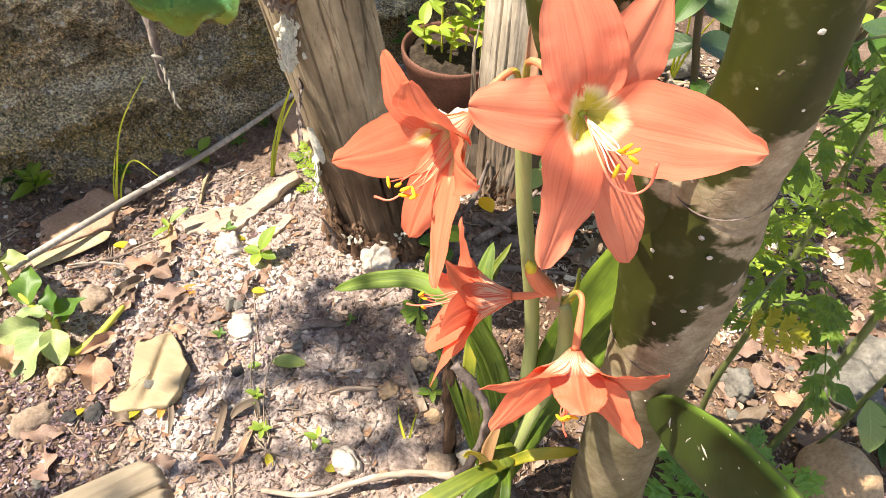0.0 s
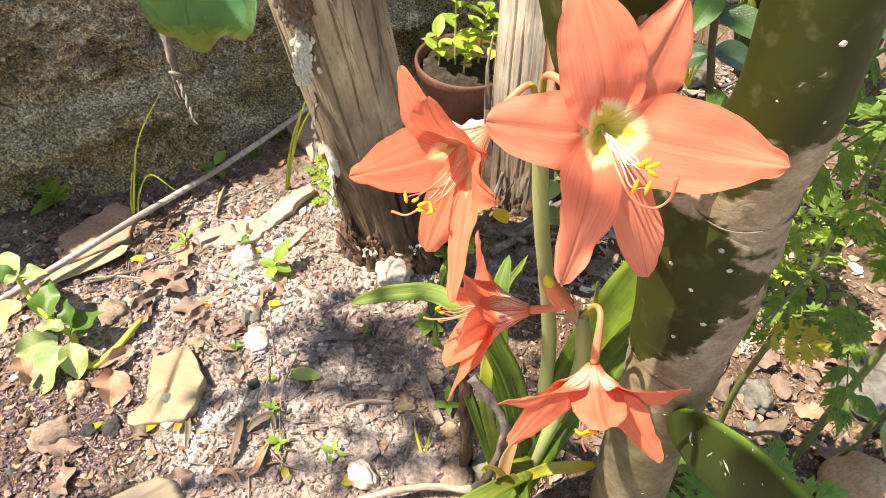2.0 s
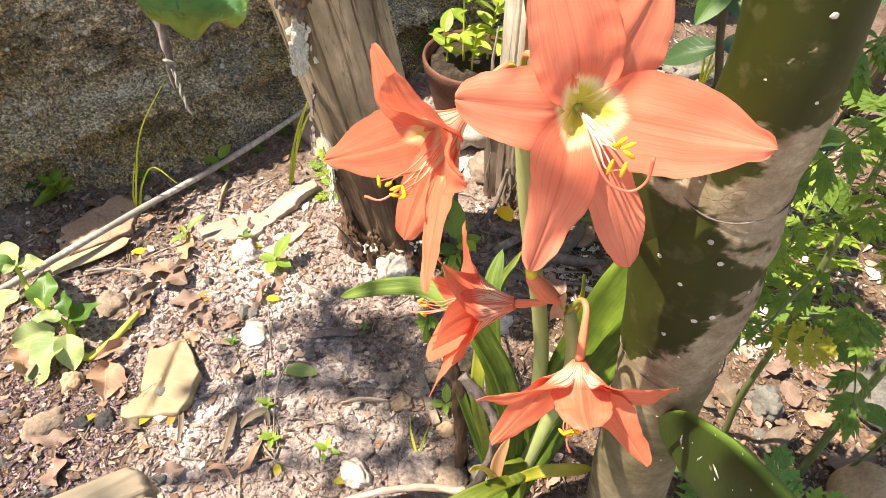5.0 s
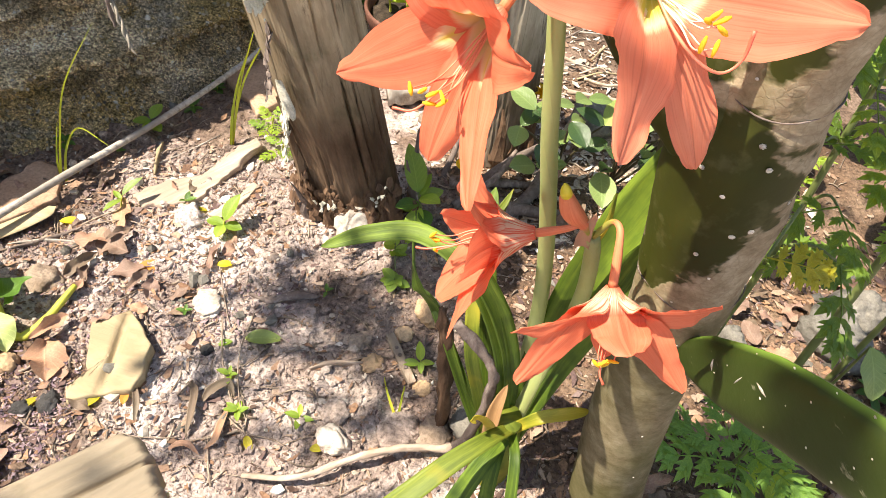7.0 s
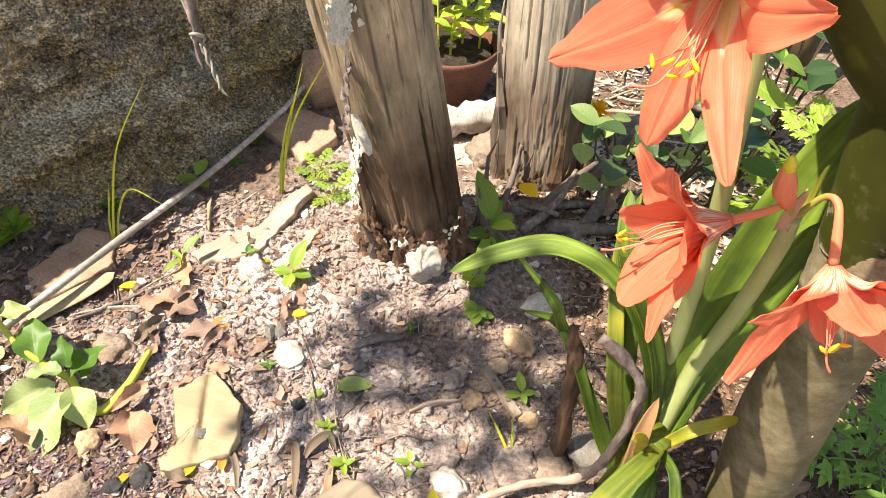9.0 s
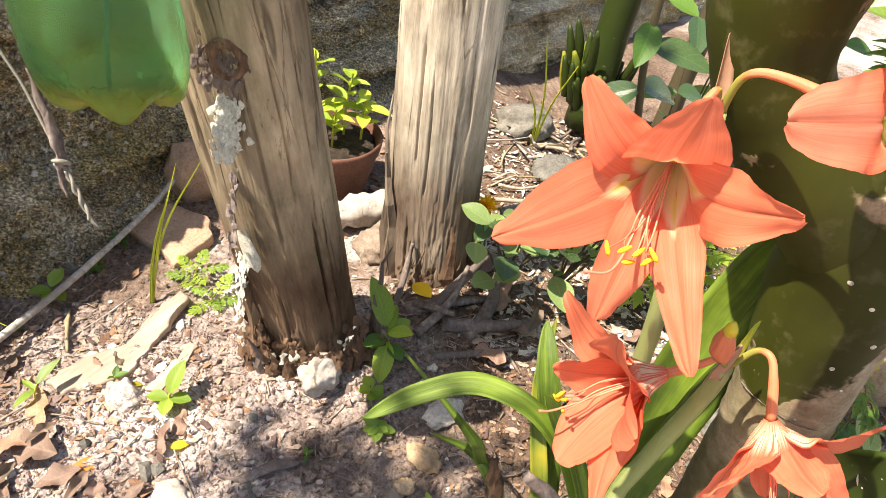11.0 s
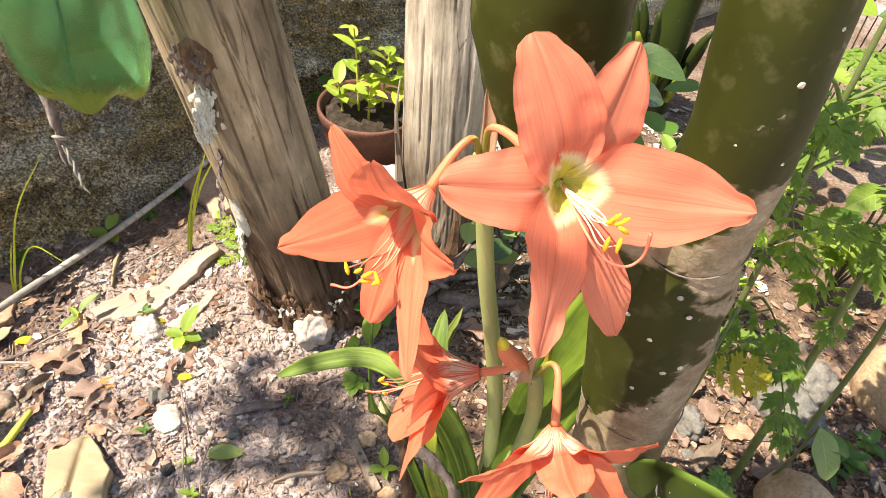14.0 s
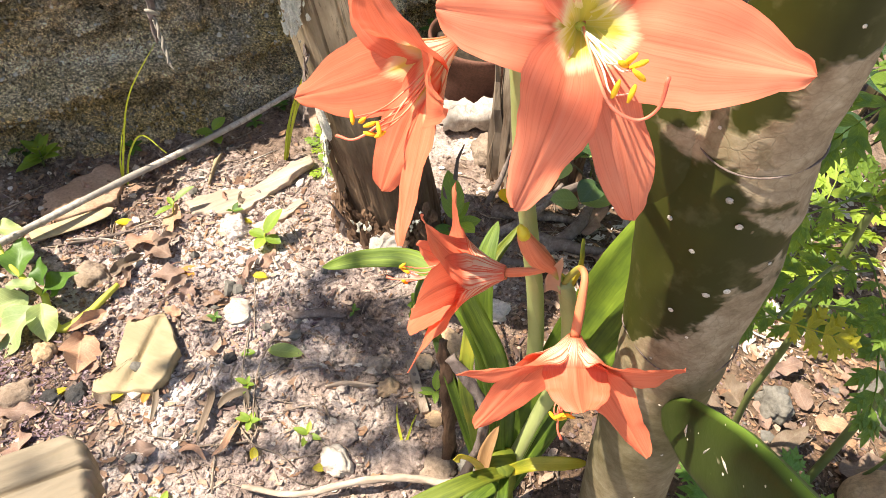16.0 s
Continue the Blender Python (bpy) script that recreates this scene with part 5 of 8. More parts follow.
# the largest bloom, open towards the front
lily_flower([(0.005, -0.018, 0.566), (0.004, -0.026, 0.588), (0.014, -0.040, 0.594)], (0.033, -0.073, 0.594), (0.043, -0.093, 0.604),
            [((0.010, -0.062, 0.659), 0.0205, 0.10, 0.006, 0.30, "broad"), ((0.059, -0.047, 0.652), 0.0200, 0.06, 0.006, 0.30, "lean"), ((0.119, -0.088, 0.600), 0.0222, 0.10, 0.004, 0.30, "point"),
             ((0.073, -0.104, 0.528), 0.0128, 0.15, 0.005, 0.30, "strap"), ((0.023, -0.148, 0.561), 0.0185, 0.10, 0.008, 0.32, "tail"), ((-0.021, -0.090, 0.600), 0.0190, 0.05, 0.004, 0.30, "round")],
            M_PET_MAIN, [(0.051, -0.105, 0.600), (0.053, -0.104, 0.602), (0.056, -0.105, 0.601), (0.056, -0.110, 0.592), (0.057, -0.107, 0.598), (0.050, -0.112, 0.594)], [(0.050, -0.114, 0.588), (0.060, -0.115, 0.585), (0.066, -0.114, 0.591), (0.066, -0.113, 0.603)], 1, 0.003)
# the bloom that faces to the side on the same stalk
lily_flower([(0.002, -0.018, 0.566), (-0.003, -0.021, 0.578), (-0.012, -0.028, 0.573)], (-0.0235, -0.0385, 0.555), (-0.042, -0.062, 0.539),
            [((-0.074, -0.036, 0.588), 0.0150, 0.20, 0.006, 0.20, "lean", 0.55), ((-0.050, -0.086, 0.606), 0.0205, 0.08, 0.005, 0.22, "point", 0.3), ((-0.011, -0.110, 0.573), 0.0180, 0.10, 0.008, 0.22, "lean", -0.6),
             ((-0.026, -0.114, 0.491), 0.0130, 0.05, 0.006, 0.18, "tail", -0.5), ((-0.050, -0.066, 0.478), 0.0125, 0.25, 0.007, 0.18, "strap", -0.2), ((-0.103, -0.047, 0.512), 0.0200, 0.0, 0.004, 0.22, "point", 0.65)],
            M_PET_SIDE, [(-0.056, -0.078, 0.531), (-0.051, -0.081, 0.532), (-0.046, -0.084, 0.533), (-0.052, -0.078, 0.524), (-0.062, -0.075, 0.529), (-0.046, -0.082, 0.528)], [(-0.058, -0.078, 0.520), (-0.070, -0.076, 0.517)], 2, 0.006)
# the two blooms of the shorter stalk
lily_flower([(0.055, -0.049, 0.420), (0.047, -0.050, 0.428), (0.038, -0.049, 0.422)], (0.022, -0.046, 0.412), (-0.016, -0.044, 0.398),
            [((-0.023, 0.013, 0.423), 0.0165, 0.25, 0.006, 0.22, "lean", 0.5), ((-0.027, -0.061, 0.458), 0.0205, 0.15, 0.005, 0.24, "lean", 0.5), ((-0.022, -0.098, 0.425), 0.0190, 0.15, 0.005, 0.24, "broad", -0.4),
             ((-0.024, -0.096, 0.356), 0.0190, 0.12, 0.005, 0.24, "tail", -0.6), ((-0.034, -0.060, 0.352), 0.0195, 0.12, 0.005, 0.22, "broad", -0.5), ((-0.038, -0.026, 0.398), 0.0175, 0.20, 0.006, 0.22, "lean", 0.5)],
            M_PET_LOW, [(-0.040, -0.050, 0.398), (-0.041, -0.046, 0.394), (-0.039, -0.054, 0.392), (-0.042, -0.050, 0.402)], [(-0.042, -0.052, 0.391), (-0.052, -0.051, 0.389)], 3)
lily_flower([(0.057, -0.050, 0.420), (0.062, -0.056, 0.440), (0.0655, -0.064, 0.444), (0.0668, -0.073, 0.434)], (0.068, -0.084, 0.415), (0.070, -0.097, 0.396),
            [((0.009, -0.123, 0.411), 0.0140, 0.30, 0.008, 0.34, "lean", 0.7), ((0.023, -0.113, 0.342), 0.0150, 0.10, 0.006, 0.30, "lean", 1.0), ((0.124, -0.102, 0.432), 0.0150, 0.25, 0.009, 0.34, "lean", -0.7),
             ((0.124, -0.118, 0.364), 0.0160, 0.10, 0.006, 0.30, "tail", -1.0), ((0.073, -0.106, 0.372), 0.0100, 0.45, 0.006, 0.16, "strap"), ((0.078, -0.126, 0.408), 0.0180, 0.10, 0.010, 0.30, "broad")],
            M_PET_LOW, [(0.072, -0.115, 0.379), (0.069, -0.117, 0.383), (0.075, -0.116, 0.384), (0.071, -0.112, 0.374), (0.066, -0.115, 0.378)], [(0.070, -0.116, 0.372), (0.074, -0.120, 0.364)], 4)
bud = part("bud", tube(spline([(0.055, -0.050, 0.422), (0.047, -0.052, 0.432), (0.038, -0.058, 0.445), (0.031, -0.064, 0.460), (0.026, -0.068, 0.474)], 5), [0.0025, 0.0030, 0.0052, 0.0066, 0.0058, 0.0040, 0.0015], 14, 0.12, 5), M_BUD, lily, "closed orange bud with a yellow tip")
part("bud_tip", tube([(0.0285, -0.0665, 0.467), (0.027, -0.068, 0.472), (0.0255, -0.0695, 0.477)], [0.0036, 0.0030, 0.0010], 10), M_BUDTIP, bud)
part("spathe", strap([(0.052, -0.048, 0.408), (0.050, -0.052, 0.425), (0.052, -0.056, 0.445)], [0.010, 0.009, 0.003], (0, -1, 0), 0.5), M_SPATHE, lily, "dry brown spathe valve")
part("spathe", strap([(0.061, -0.046, 0.408), (0.064, -0.046, 0.430), (0.060, -0.050, 0.458)], [0.008, 0.006, 0.002], (-1, 0, 0), 0.5), M_STRAPY, lily)
part("spathe", strap([(0.005, -0.016, 0.555), (0.006, -0.010, 0.575), (0.002, -0.006, 0.602)], [0.010, 0.009, 0.003], (0, -1, 0), 0.5), M_SPATHE, lily, "dry brown spathe valve")

STRAPS = [
    ([(0.050, -0.030, 0.11), (0.030, -0.012, 0.22), (-0.005, 0.012, 0.290), (-0.050, 0.040, 0.303), (-0.095, 0.045, 0.290), (-0.136, 0.038, 0.273)], [0.012, 0.015, 0.017, 0.018, 0.016, 0.012], (0.2, -0.5, 1), 0.25, M_STRAP),
    ([(0.055, -0.020, 0.10), (0.068, 0.002, 0.20), (0.086, 0.018, 0.28), (0.108, 0.028, 0.36), (0.130, 0.034, 0.425), (0.150, 0.036, 0.455)], [0.018, 0.030, 0.042, 0.047, 0.041, 0.022], (-0.5, -0.85, 0.25), 0.22, M_STRAP),
    ([(0.060, -0.024, 0.10), (0.080, -0.006, 0.19), (0.098, 0.004, 0.26), (0.112, 0.008, 0.32), (0.120, 0.010, 0.365)], [0.016, 0.024, 0.028, 0.026, 0.016], (-0.4, -0.9, 0.2), 0.25, M_STRAP),
    ([(0.042, -0.022, 0.07), (0.022, -0.006, 0.14), (0.004, 0.0, 0.22), (0.002, 0.050, 0.289), (0.021, 0.092, 0.320)], [0.013, 0.014, 0.014, 0.012, 0.006], (-0.3, -1, 0.1), 0.3, M_STRAPY),
    ([(0.050, -0.024, 0.12), (0.042, -0.012, 0.20), (0.024, 0.0, 0.255), (0.0, 0.006, 0.300), (-0.014, 0.010, 0.325)], [0.014, 0.018, 0.020, 0.018, 0.012], (0.4, -0.6, 0.7), 0.3, M_STRAP),
    ([(0.046, -0.010, 0.06), (0.028, 0.012, 0.16), (0.012, 0.022, 0.25), (0.002, 0.045, 0.31), (0.004, 0.075, 0.335)], [0.014, 0.018, 0.019, 0.018, 0.010], (-0.3, -1, 0.3), 0.3, M_STRAP),
    ([(0.044, -0.008, 0.05), (0.020, 0.010, 0.10), (-0.029, 0.042, 0.199), (-0.053, 0.035, 0.255), (-0.068, 0.249, 0.124)], [0.008, 0.009, 0.011, 0.011, 0.006], (-0.4, -0.8, 0.4), 0.3, M_STRAP),
    ([(0.040, -0.006, 0.04), (0.016, 0.012, 0.09), (-0.029, 0.042, 0.199), (-0.051, 0.127, 0.128)], [0.008, 0.010, 0.011, 0.005], (-0.2, -0.8, 0.6), 0.3, M_STRAP),
    ([(0.052, -0.040, 0.145), (0.030, -0.066, 0.170), (0.000, -0.092, 0.172), (-0.034, -0.120, 0.160), (-0.075, -0.148, 0.130), (-0.105, -0.165, 0.09)], [0.012, 0.015, 0.018, 0.019, 0.019, 0.012], (-0.2, -0.3, 1), 0.18, M_STRAPY),
    ([(0.050, -0.042, 0.13), (0.030, -0.070, 0.130), (0.010, -0.095, 0.095), (-0.005, -0.115, 0.045), (-0.010, -0.130, 0.01)], [0.012, 0.017, 0.019, 0.016, 0.011], (-0.3, -0.7, 0.6), 0.2, M_STRAP),
    ([(0.055, -0.042, 0.14), (0.056, -0.072, 0.150), (0.058, -0.100, 0.115), (0.062, -0.118, 0.06), (0.066, -0.130, 0.01)], [0.008, 0.010, 0.011, 0.010, 0.007], (0, -0.8, 0.6), 0.25, M_STRAP),
    ([(0.048, -0.042, 0.13), (0.040, -0.072, 0.125), (0.038, -0.094, 0.080), (0.036, -0.108, 0.02)], [0.010, 0.013, 0.014, 0.011], (-0.1, -0.8, 0.6), 0.25, M_STRAP),
    ([(0.056, -0.036, 0.14), (0.075, -0.036, 0.165), (0.100, -0.030, 0.168), (0.122, -0.022, 0.164)], [0.010, 0.012, 0.012, 0.007], (0, -0.6, 0.8), 0.3, M_STRAPG),
    ([(0.045, -0.032, 0.10), (0.030, -0.048, 0.165), (0.018, -0.060, 0.195), (0.010, -0.068, 0.20)], [0.010, 0.011, 0.010, 0.006], (-0.2, -0.8, 0.4), 0.3, M_STRAPG),
    ([(0.044, -0.026, 0.03), (0.038, -0.036, 0.10), (0.036, -0.034, 0.16), (0.040, -0.028, 0.20)], [0.012, 0.015, 0.014, 0.006], (-0.5, -0.8, 0.1), 0.6, M_STRAPD),
    ([(0.062, -0.020, 0.08), (0.085, 0.010, 0.15), (0.102, 0.035, 0.22), (0.10, 0.06, 0.28)], [0.014, 0.020, 0.018, 0.008], (-0.3, -0.9, 0.2), 0.3, M_STRAP),
]
for pts, widths, face, ch, mat in STRAPS:
    part("leaf", strap(pts, widths, face, ch), mat, lily, "dry tan leaf" if mat == M_STRAPD else ("yellowing strap leaf" if mat in (M_STRAPY, M_STRAPG) else ""))

# ---- hanging bottle and twine ----
bottle = thing("hanging_bottle", (-0.308, 0.198, 0.443), "cut green plastic bottle hung by a cord beside a post", "bottle")


def bottle_mesh():
    c = Vector((-0.308, 0.200, 0.032))
    prof = [(0.418, 0.012), (0.413, 0.024), (0.413, 0.034), (0.420, 0.0435), (0.432, 0.0495), (0.448, 0.0525), (0.47, 0.0525), (0.50, 0.049), (0.53, 0.0465), (0.56, 0.047), (0.60, 0.0505)]
    seg = 60
    V, F = [], []
    for inner in (0, 1):
        for z, r in prof:
            for k in range(seg):
                t = 2 * math.pi * k / seg
                lobe = math.cos(5 * t + 0.6)
                low = max(0.0, 1 - (z - 0.412) / 0.035)
                rr = (r - inner * 0.0012) * (1 + 0.05 * low * lobe) * (1 + 0.012 * math.sin(3 * t + z * 40))
                zz = z + inner * 0.001 + low * 0.007 * (-lobe) * (1 if r > 0.02 else 0)
                lean = (z - 0.415) * -0.10
                V.append(c + Vector((rr * math.cos(t) + lean, rr * math.sin(t) + lean * 0.6, zz)))
    n = len(prof)
    for inner in (0, 1):
        o = inner * n * seg
        for i in range(n - 1):
            for k in range(seg):
                f = (o + i * seg + k, o + i * seg + (k + 1) % seg, o + (i + 1) * seg + (k + 1) % seg, o + (i + 1) * seg + k)
                F.append(f if not inner else f[::-1])
        F.append(tuple(o + k for k in range(seg))[:: -1 if not inner else 1])
    o = n * seg
    for k in range(seg):
        F.append(((n - 1) * seg + k, (n - 1) * seg + (k + 1) % seg, o + (n - 1) * seg + (k + 1) % seg, o + (n - 1) * seg + k))
    return V, F


part("body", bottle_mesh(), M_BOTTLE, bottle)
part("cord", tube(spline([(-0.305, 0.160, 0.470), (-0.302, 0.156, 0.50), (-0.298, 0.156, 0.54), (-0.305, 0.17, 0.61), (-0.305, 0.215, 0.70), (-0.292, 0.245, 0.645)], 5), [0.0016, 0.0016], 7), M_CORD, bottle, "turquoise cord")
part("sludge", blob((-0.308, 0.200, 0.460), (0.030, 0.032, 0.005), 6, 3, 0.3, 2.0), M_STEM, bottle, "algae and dregs")
twine = thing("hanging_twine", (-0.355, 0.205, 0.345), "frayed old twine knotted below, hanging by the post", "cord")
tw = spline([(-0.300, 0.262, 0.64), (-0.375, 0.246, 0.57), (-0.394, 0.234, 0.478), (-0.378, 0.224, 0.430), (-0.359, 0.207, 0.380), (-0.354, 0.201, 0.368)], 6)
part("strand", tube(tw, [0.0012, 0.0014, 0.0015, 0.0016], 7, 0.5, 2), M_TWINE, twine)
part("strand", tube(spline([(-0.372, 0.220, 0.45), (-0.364, 0.213, 0.415), (-0.360, 0.208, 0.392), (-0.361, 0.205, 0.372), (-0.358, 0.201, 0.352)], 7), [0.0012, 0.0034, 0.0030, 0.0026, 0.0010], 9, 1.6, 5), M_DARKROOT, twine, "crusted dark strand")
part("knot", tube(spline([(-0.364, 0.204, 0.383), (-0.358, 0.201, 0.385), (-0.354, 0.205, 0.381), (-0.358, 0.210, 0.377), (-0.364, 0.205, 0.379)], 5), [0.0016, 0.0018, 0.0016], 7, 0.6, 3), M_TWINE, twine)
for k in range(2):
    pts = [(-0.356 + 0.0016 * math.sin(2.1 * q + 3.1 * k), 0.203 - 0.003 * q + 0.0016 * math.cos(2.1 * q + 3.1 * k), 0.376 - 0.0072 * q) for q in range(6)]
    part("strand", tube(spline([(x + 0.0030 * q, y, z) for q, (x, y, z) in enumerate(pts)], 4), [0.0013, 0.0015, 0.0011], 6, 0.5, 8 + k), M_TWINE, twine, "unravelling twisted end")
for i in range(3):
    part("fray", tube(spline([(-0.343, 0.189, 0.344), (-0.341 + 0.001 * i, 0.187, 0.339), (-0.338 + 0.0016 * i, 0.186, 0.336 - 0.0015 * i)], 4), [0.0006, 0.0003], 5), M_TWINE, twine)


# ---- loose wood and stones ----
def slab(outline, z0, z1, mat_uv=None, bevel=0.15, rough=0.0, seed=0, ridge=None, tilt=(0, 0), nin=5):
    """A worn slab over an outline: rounded rim, uneven top. ridge: (point, direction, height, width)."""
    pts = [Vector((x, y, 0)) for x, y in outline]
    dense = []
    for i in range(len(pts)):
        a, b = pts[i], pts[(i + 1) % len(pts)]
        k = max(2, int((b - a).length / 0.006))
        dense += [a.lerp(b, j / k) for j in range(k)]
    c = sum(pts, Vector()) / len(pts)
    rg = [Vector((noise.noise(p * 60 + Vector((seed, 0, 0))), noise.noise(p * 60 + Vector((0, seed, 5))), 0)) * rough for p in dense]
    dense = [p + r for p, r in zip(dense, rg)]
    n = len(dense)
    rings = [(1.0, 0.0), (1.0, 0.75), (0.985, 0.95), (0.96, 1.0)] + [(0.96 * (1 - (k + 1) / (nin + 1)), 1.0) for k in range(nin)]
    V, F = [], []
    for f, h in rings:
        for p in dense:
            q = c + (p - c) * f
            z = z0 + (z1 - z0) * h + tilt[0] * (q.x - c.x) + tilt[1] * (q.y - c.y)
            if h == 1.0:
                z += 0.12 * rough * noise.noise(q * 90 + Vector((seed, seed, 0))) + 0.3 * rough * noise.noise(q * 25)
                if ridge:
                    rp_, rd, rh, rw = ridge
                    d = Vector((*rd, 0)).normalized()
                    off = (q - Vector((*rp_, 0))).cross(d).z
                    z += rh * math.exp(-(off / rw) ** 2)
            V.append(Vector((q.x, q.y, z)))
    V.append(Vector((c.x, c.y, z1)))
    for r in range(len(rings) - 1):
        for i in range(n):
            F.append((r * n + i, r * n + (i + 1) % n, (r + 1) * n + (i + 1) % n, (r + 1) * n + i))
    last = (len(rings) - 1) * n
    F += [(last + i, last + (i + 1) % n, len(V) - 1) for i in range(n)]
    F.append(tuple(range(n - 1, -1, -1)))
    return V, F



def plank(corner, run, across, length, width, z0, z1, groove, seed, hole=None, cut=0.0, tilt=0.0):
    """A worn plank: a ragged rounded end, an upper face with one deep groove and a knot hole."""
    nl, nw = 120, 84
    corner, run, across = Vector(corner), Vector(run).normalized(), Vector(across).normalized()
    V, F = [], []
    ls = [length * (k / nl) ** 1.8 for k in range(nl + 1)]
    for top in (1, 0):
        for l in ls:
            for k in range(nw + 1):
                w = width * k / nw
                rag = 0.004 * noise.noise(Vector((w * 60, seed, 0))) + 0.0015 * noise.noise(Vector((w * 300, seed, 3))) + 0.012 * max(0, 1 - w / 0.012) ** 2 + 0.002 * math.exp(-((w - groove) / 0.002) ** 2)
                side = 0.0015 * noise.noise(Vector((l * 40, seed, 7))) * (1 if k in (0, nw) else 0)
                e = min(l, w, width - w)
                z = z1 - 0.005 * max(0, 1 - e / 0.005) ** 2
                z += 0.0012 * noise.noise(Vector((w * 120, l * 8, seed))) + 0.0007 * noise.noise(Vector((w * 420, l * 25, seed))) + 0.002 * noise.noise(Vector((w * 25, l * 6, seed)))
                g = w - groove - 0.004 * noise.noise(Vector((l * 9, seed, 1)))
                z -= 0.0060 * max(0, 1 - abs(g) / 0.0024)
                z -= 0.0016 * max(0, 1 - abs(w - groove * 0.45 - 0.004 * noise.noise(Vector((l * 12, seed, 5)))) / 0.0014)
                if hole:
                    z -= 0.006 * max(0, 1 - math.hypot(l - hole[0], w - hole[1]) / 0.0040) ** 0.7
                rag += cut * max(0, (w / width - 0.5) * 2) ** 2
                z += tilt * (w - groove) if top else 0
                V.append(corner + run * (l + rag * (1 - l / length)) + across * (w + side) + Vector((0, 0, z if top else z0)))
    n = (nl + 1) * (nw + 1)
    for i in range(nl):
        for k in range(nw):
            a = i * (nw + 1) + k
            F.append((a, a + 1, a + nw + 2, a + nw + 1))
            F.append((n + a, n + a + nw + 1, n + a + nw + 2, n + a + 1))
    for k in range(nw):
        for a in (k, nl * (nw + 1) + k):
            F.append((a, n + a, n + a + 1, a + 1))
    for i in range(nl):
        for k in (0, nw):
            a = i * (nw + 1) + k
            F.append((a, a + nw + 1, n + a + nw + 1, n + a))
    return V, F


rail = thing("fence_rail", (-0.44, -0.44, 0.0), "worn grey-brown fence plank with a groove, on a stump", "fence rail")
part("board", plank((-0.188, -0.185, 0), (-0.77, -0.64, 0), (0.60, -0.80, 0), 0.60, 0.115, 0.340, 0.368, 0.025, 3, (0.016, 0.053)), M_BOARD, rail)
part("stump", tube(spline([(-0.46, -0.485, -0.03), (-0.462, -0.485, 0.12), (-0.46, -0.485, 0.25), (-0.46, -0.485, 0.342)], 6), [0.040, 0.037, 0.038, 0.038], 24, 0.15, 12), M_POST1, rail)
solo("wood_chunk", slab([(-0.426, 0.096), (-0.397, 0.112), (-0.389, 0.119), (-0.371, 0.104), (-0.348, 0.076), (-0.343, 0.036), (-0.348, 0.014), (-0.382, 0.006), (-0.411, -0.007), (-0.420, 0.008), (-0.399, 0.025), (-0.410, 0.040), (-0.420, 0.075)], -0.006, 0.017, rough=0.0022, seed=5, ridge=((-0.385, 0.06), (0.09, -1.0), -0.0075, 0.0045), tilt=(0.05, 0.02), nin=30), M_CHUNK, "broken tan slab of dry palm wood on the soil", "wood")
solo("clay_tile_fragment", slab([(-0.655, 0.265), (-0.612, 0.352), (-0.575, 0.345), (-0.552, 0.285), (-0.60, 0.235), (-0.635, 0.222)], -0.006, 0.012, rough=0.005, seed=8), M_TILE, "flat broken brown clay tile half buried", "tile")
solo("clay_tile_fragment", slab([(-0.420, 0.602), (-0.372, 0.655), (-0.305, 0.615), (-0.296, 0.575), (-0.345, 0.520), (-0.37, 0.555)], -0.004, 0.016, rough=0.005, seed=9, tilt=(0.1, 0.12)), M_TILE, "flat broken pinkish clay tile by the wall", "tile")
solo("stone_block", blob((-0.335, 0.70, 0.045), (0.040, 0.030, 0.062), 4, 4, 0.22, 1.3), M_TILE, "upright rusty brown stone against the wall", "stone")


def flat_strip(pts, widths, face, lift, mat, name, label, cat, curl=0.5):
    ps = [(x, y, gz(x, y) + lift + dz) for x, y, dz in pts]
    return solo(name, strap(ps, widths, face, curl, 8, 8, 0.0, 0.0018), mat, label, cat)


solo("bark_plate", slab([(-0.462, 0.309), (-0.431, 0.344), (-0.379, 0.361), (-0.364, 0.411), (-0.330, 0.462), (-0.318, 0.451), (-0.336, 0.396), (-0.356, 0.360), (-0.372, 0.318), (-0.412, 0.295), (-0.443, 0.295)], 0.004, 0.013, rough=0.007, seed=14, ridge=((-0.40, 0.335), (0.55, 0.65), 0.003, 0.008), nin=14), M_BARK, "long flat torn plate of pale brown bark", "bark")
solo("bark_plate", slab([(-0.352, 0.296), (-0.330, 0.330), (-0.306, 0.368), (-0.297, 0.362), (-0.318, 0.318), (-0.338, 0.288)], 0.004, 0.010, rough=0.006, seed=15, nin=8), M_BARK, "narrow torn plate of pale brown bark", "bark")
flat_strip([(-0.62, 0.185, 0.004), (-0.58, 0.23, 0.008), (-0.545, 0.265, 0.010)], [0.024, 0.026, 0.02], (0, 0, 1), 0.006, M_CHUNK, "wood_sliver", "flat pale sliver of split wood", "wood", -0.2)
flat_strip([(-0.24, 0.165, 0.002), (-0.205, 0.178, 0.004), (-0.175, 0.182, 0.003)], [0.012, 0.014, 0.008], (0, 0, 1), 0.004, M_DARKROOT, "bark_chip", "grey bark chip on bare soil", "bark", -0.3)

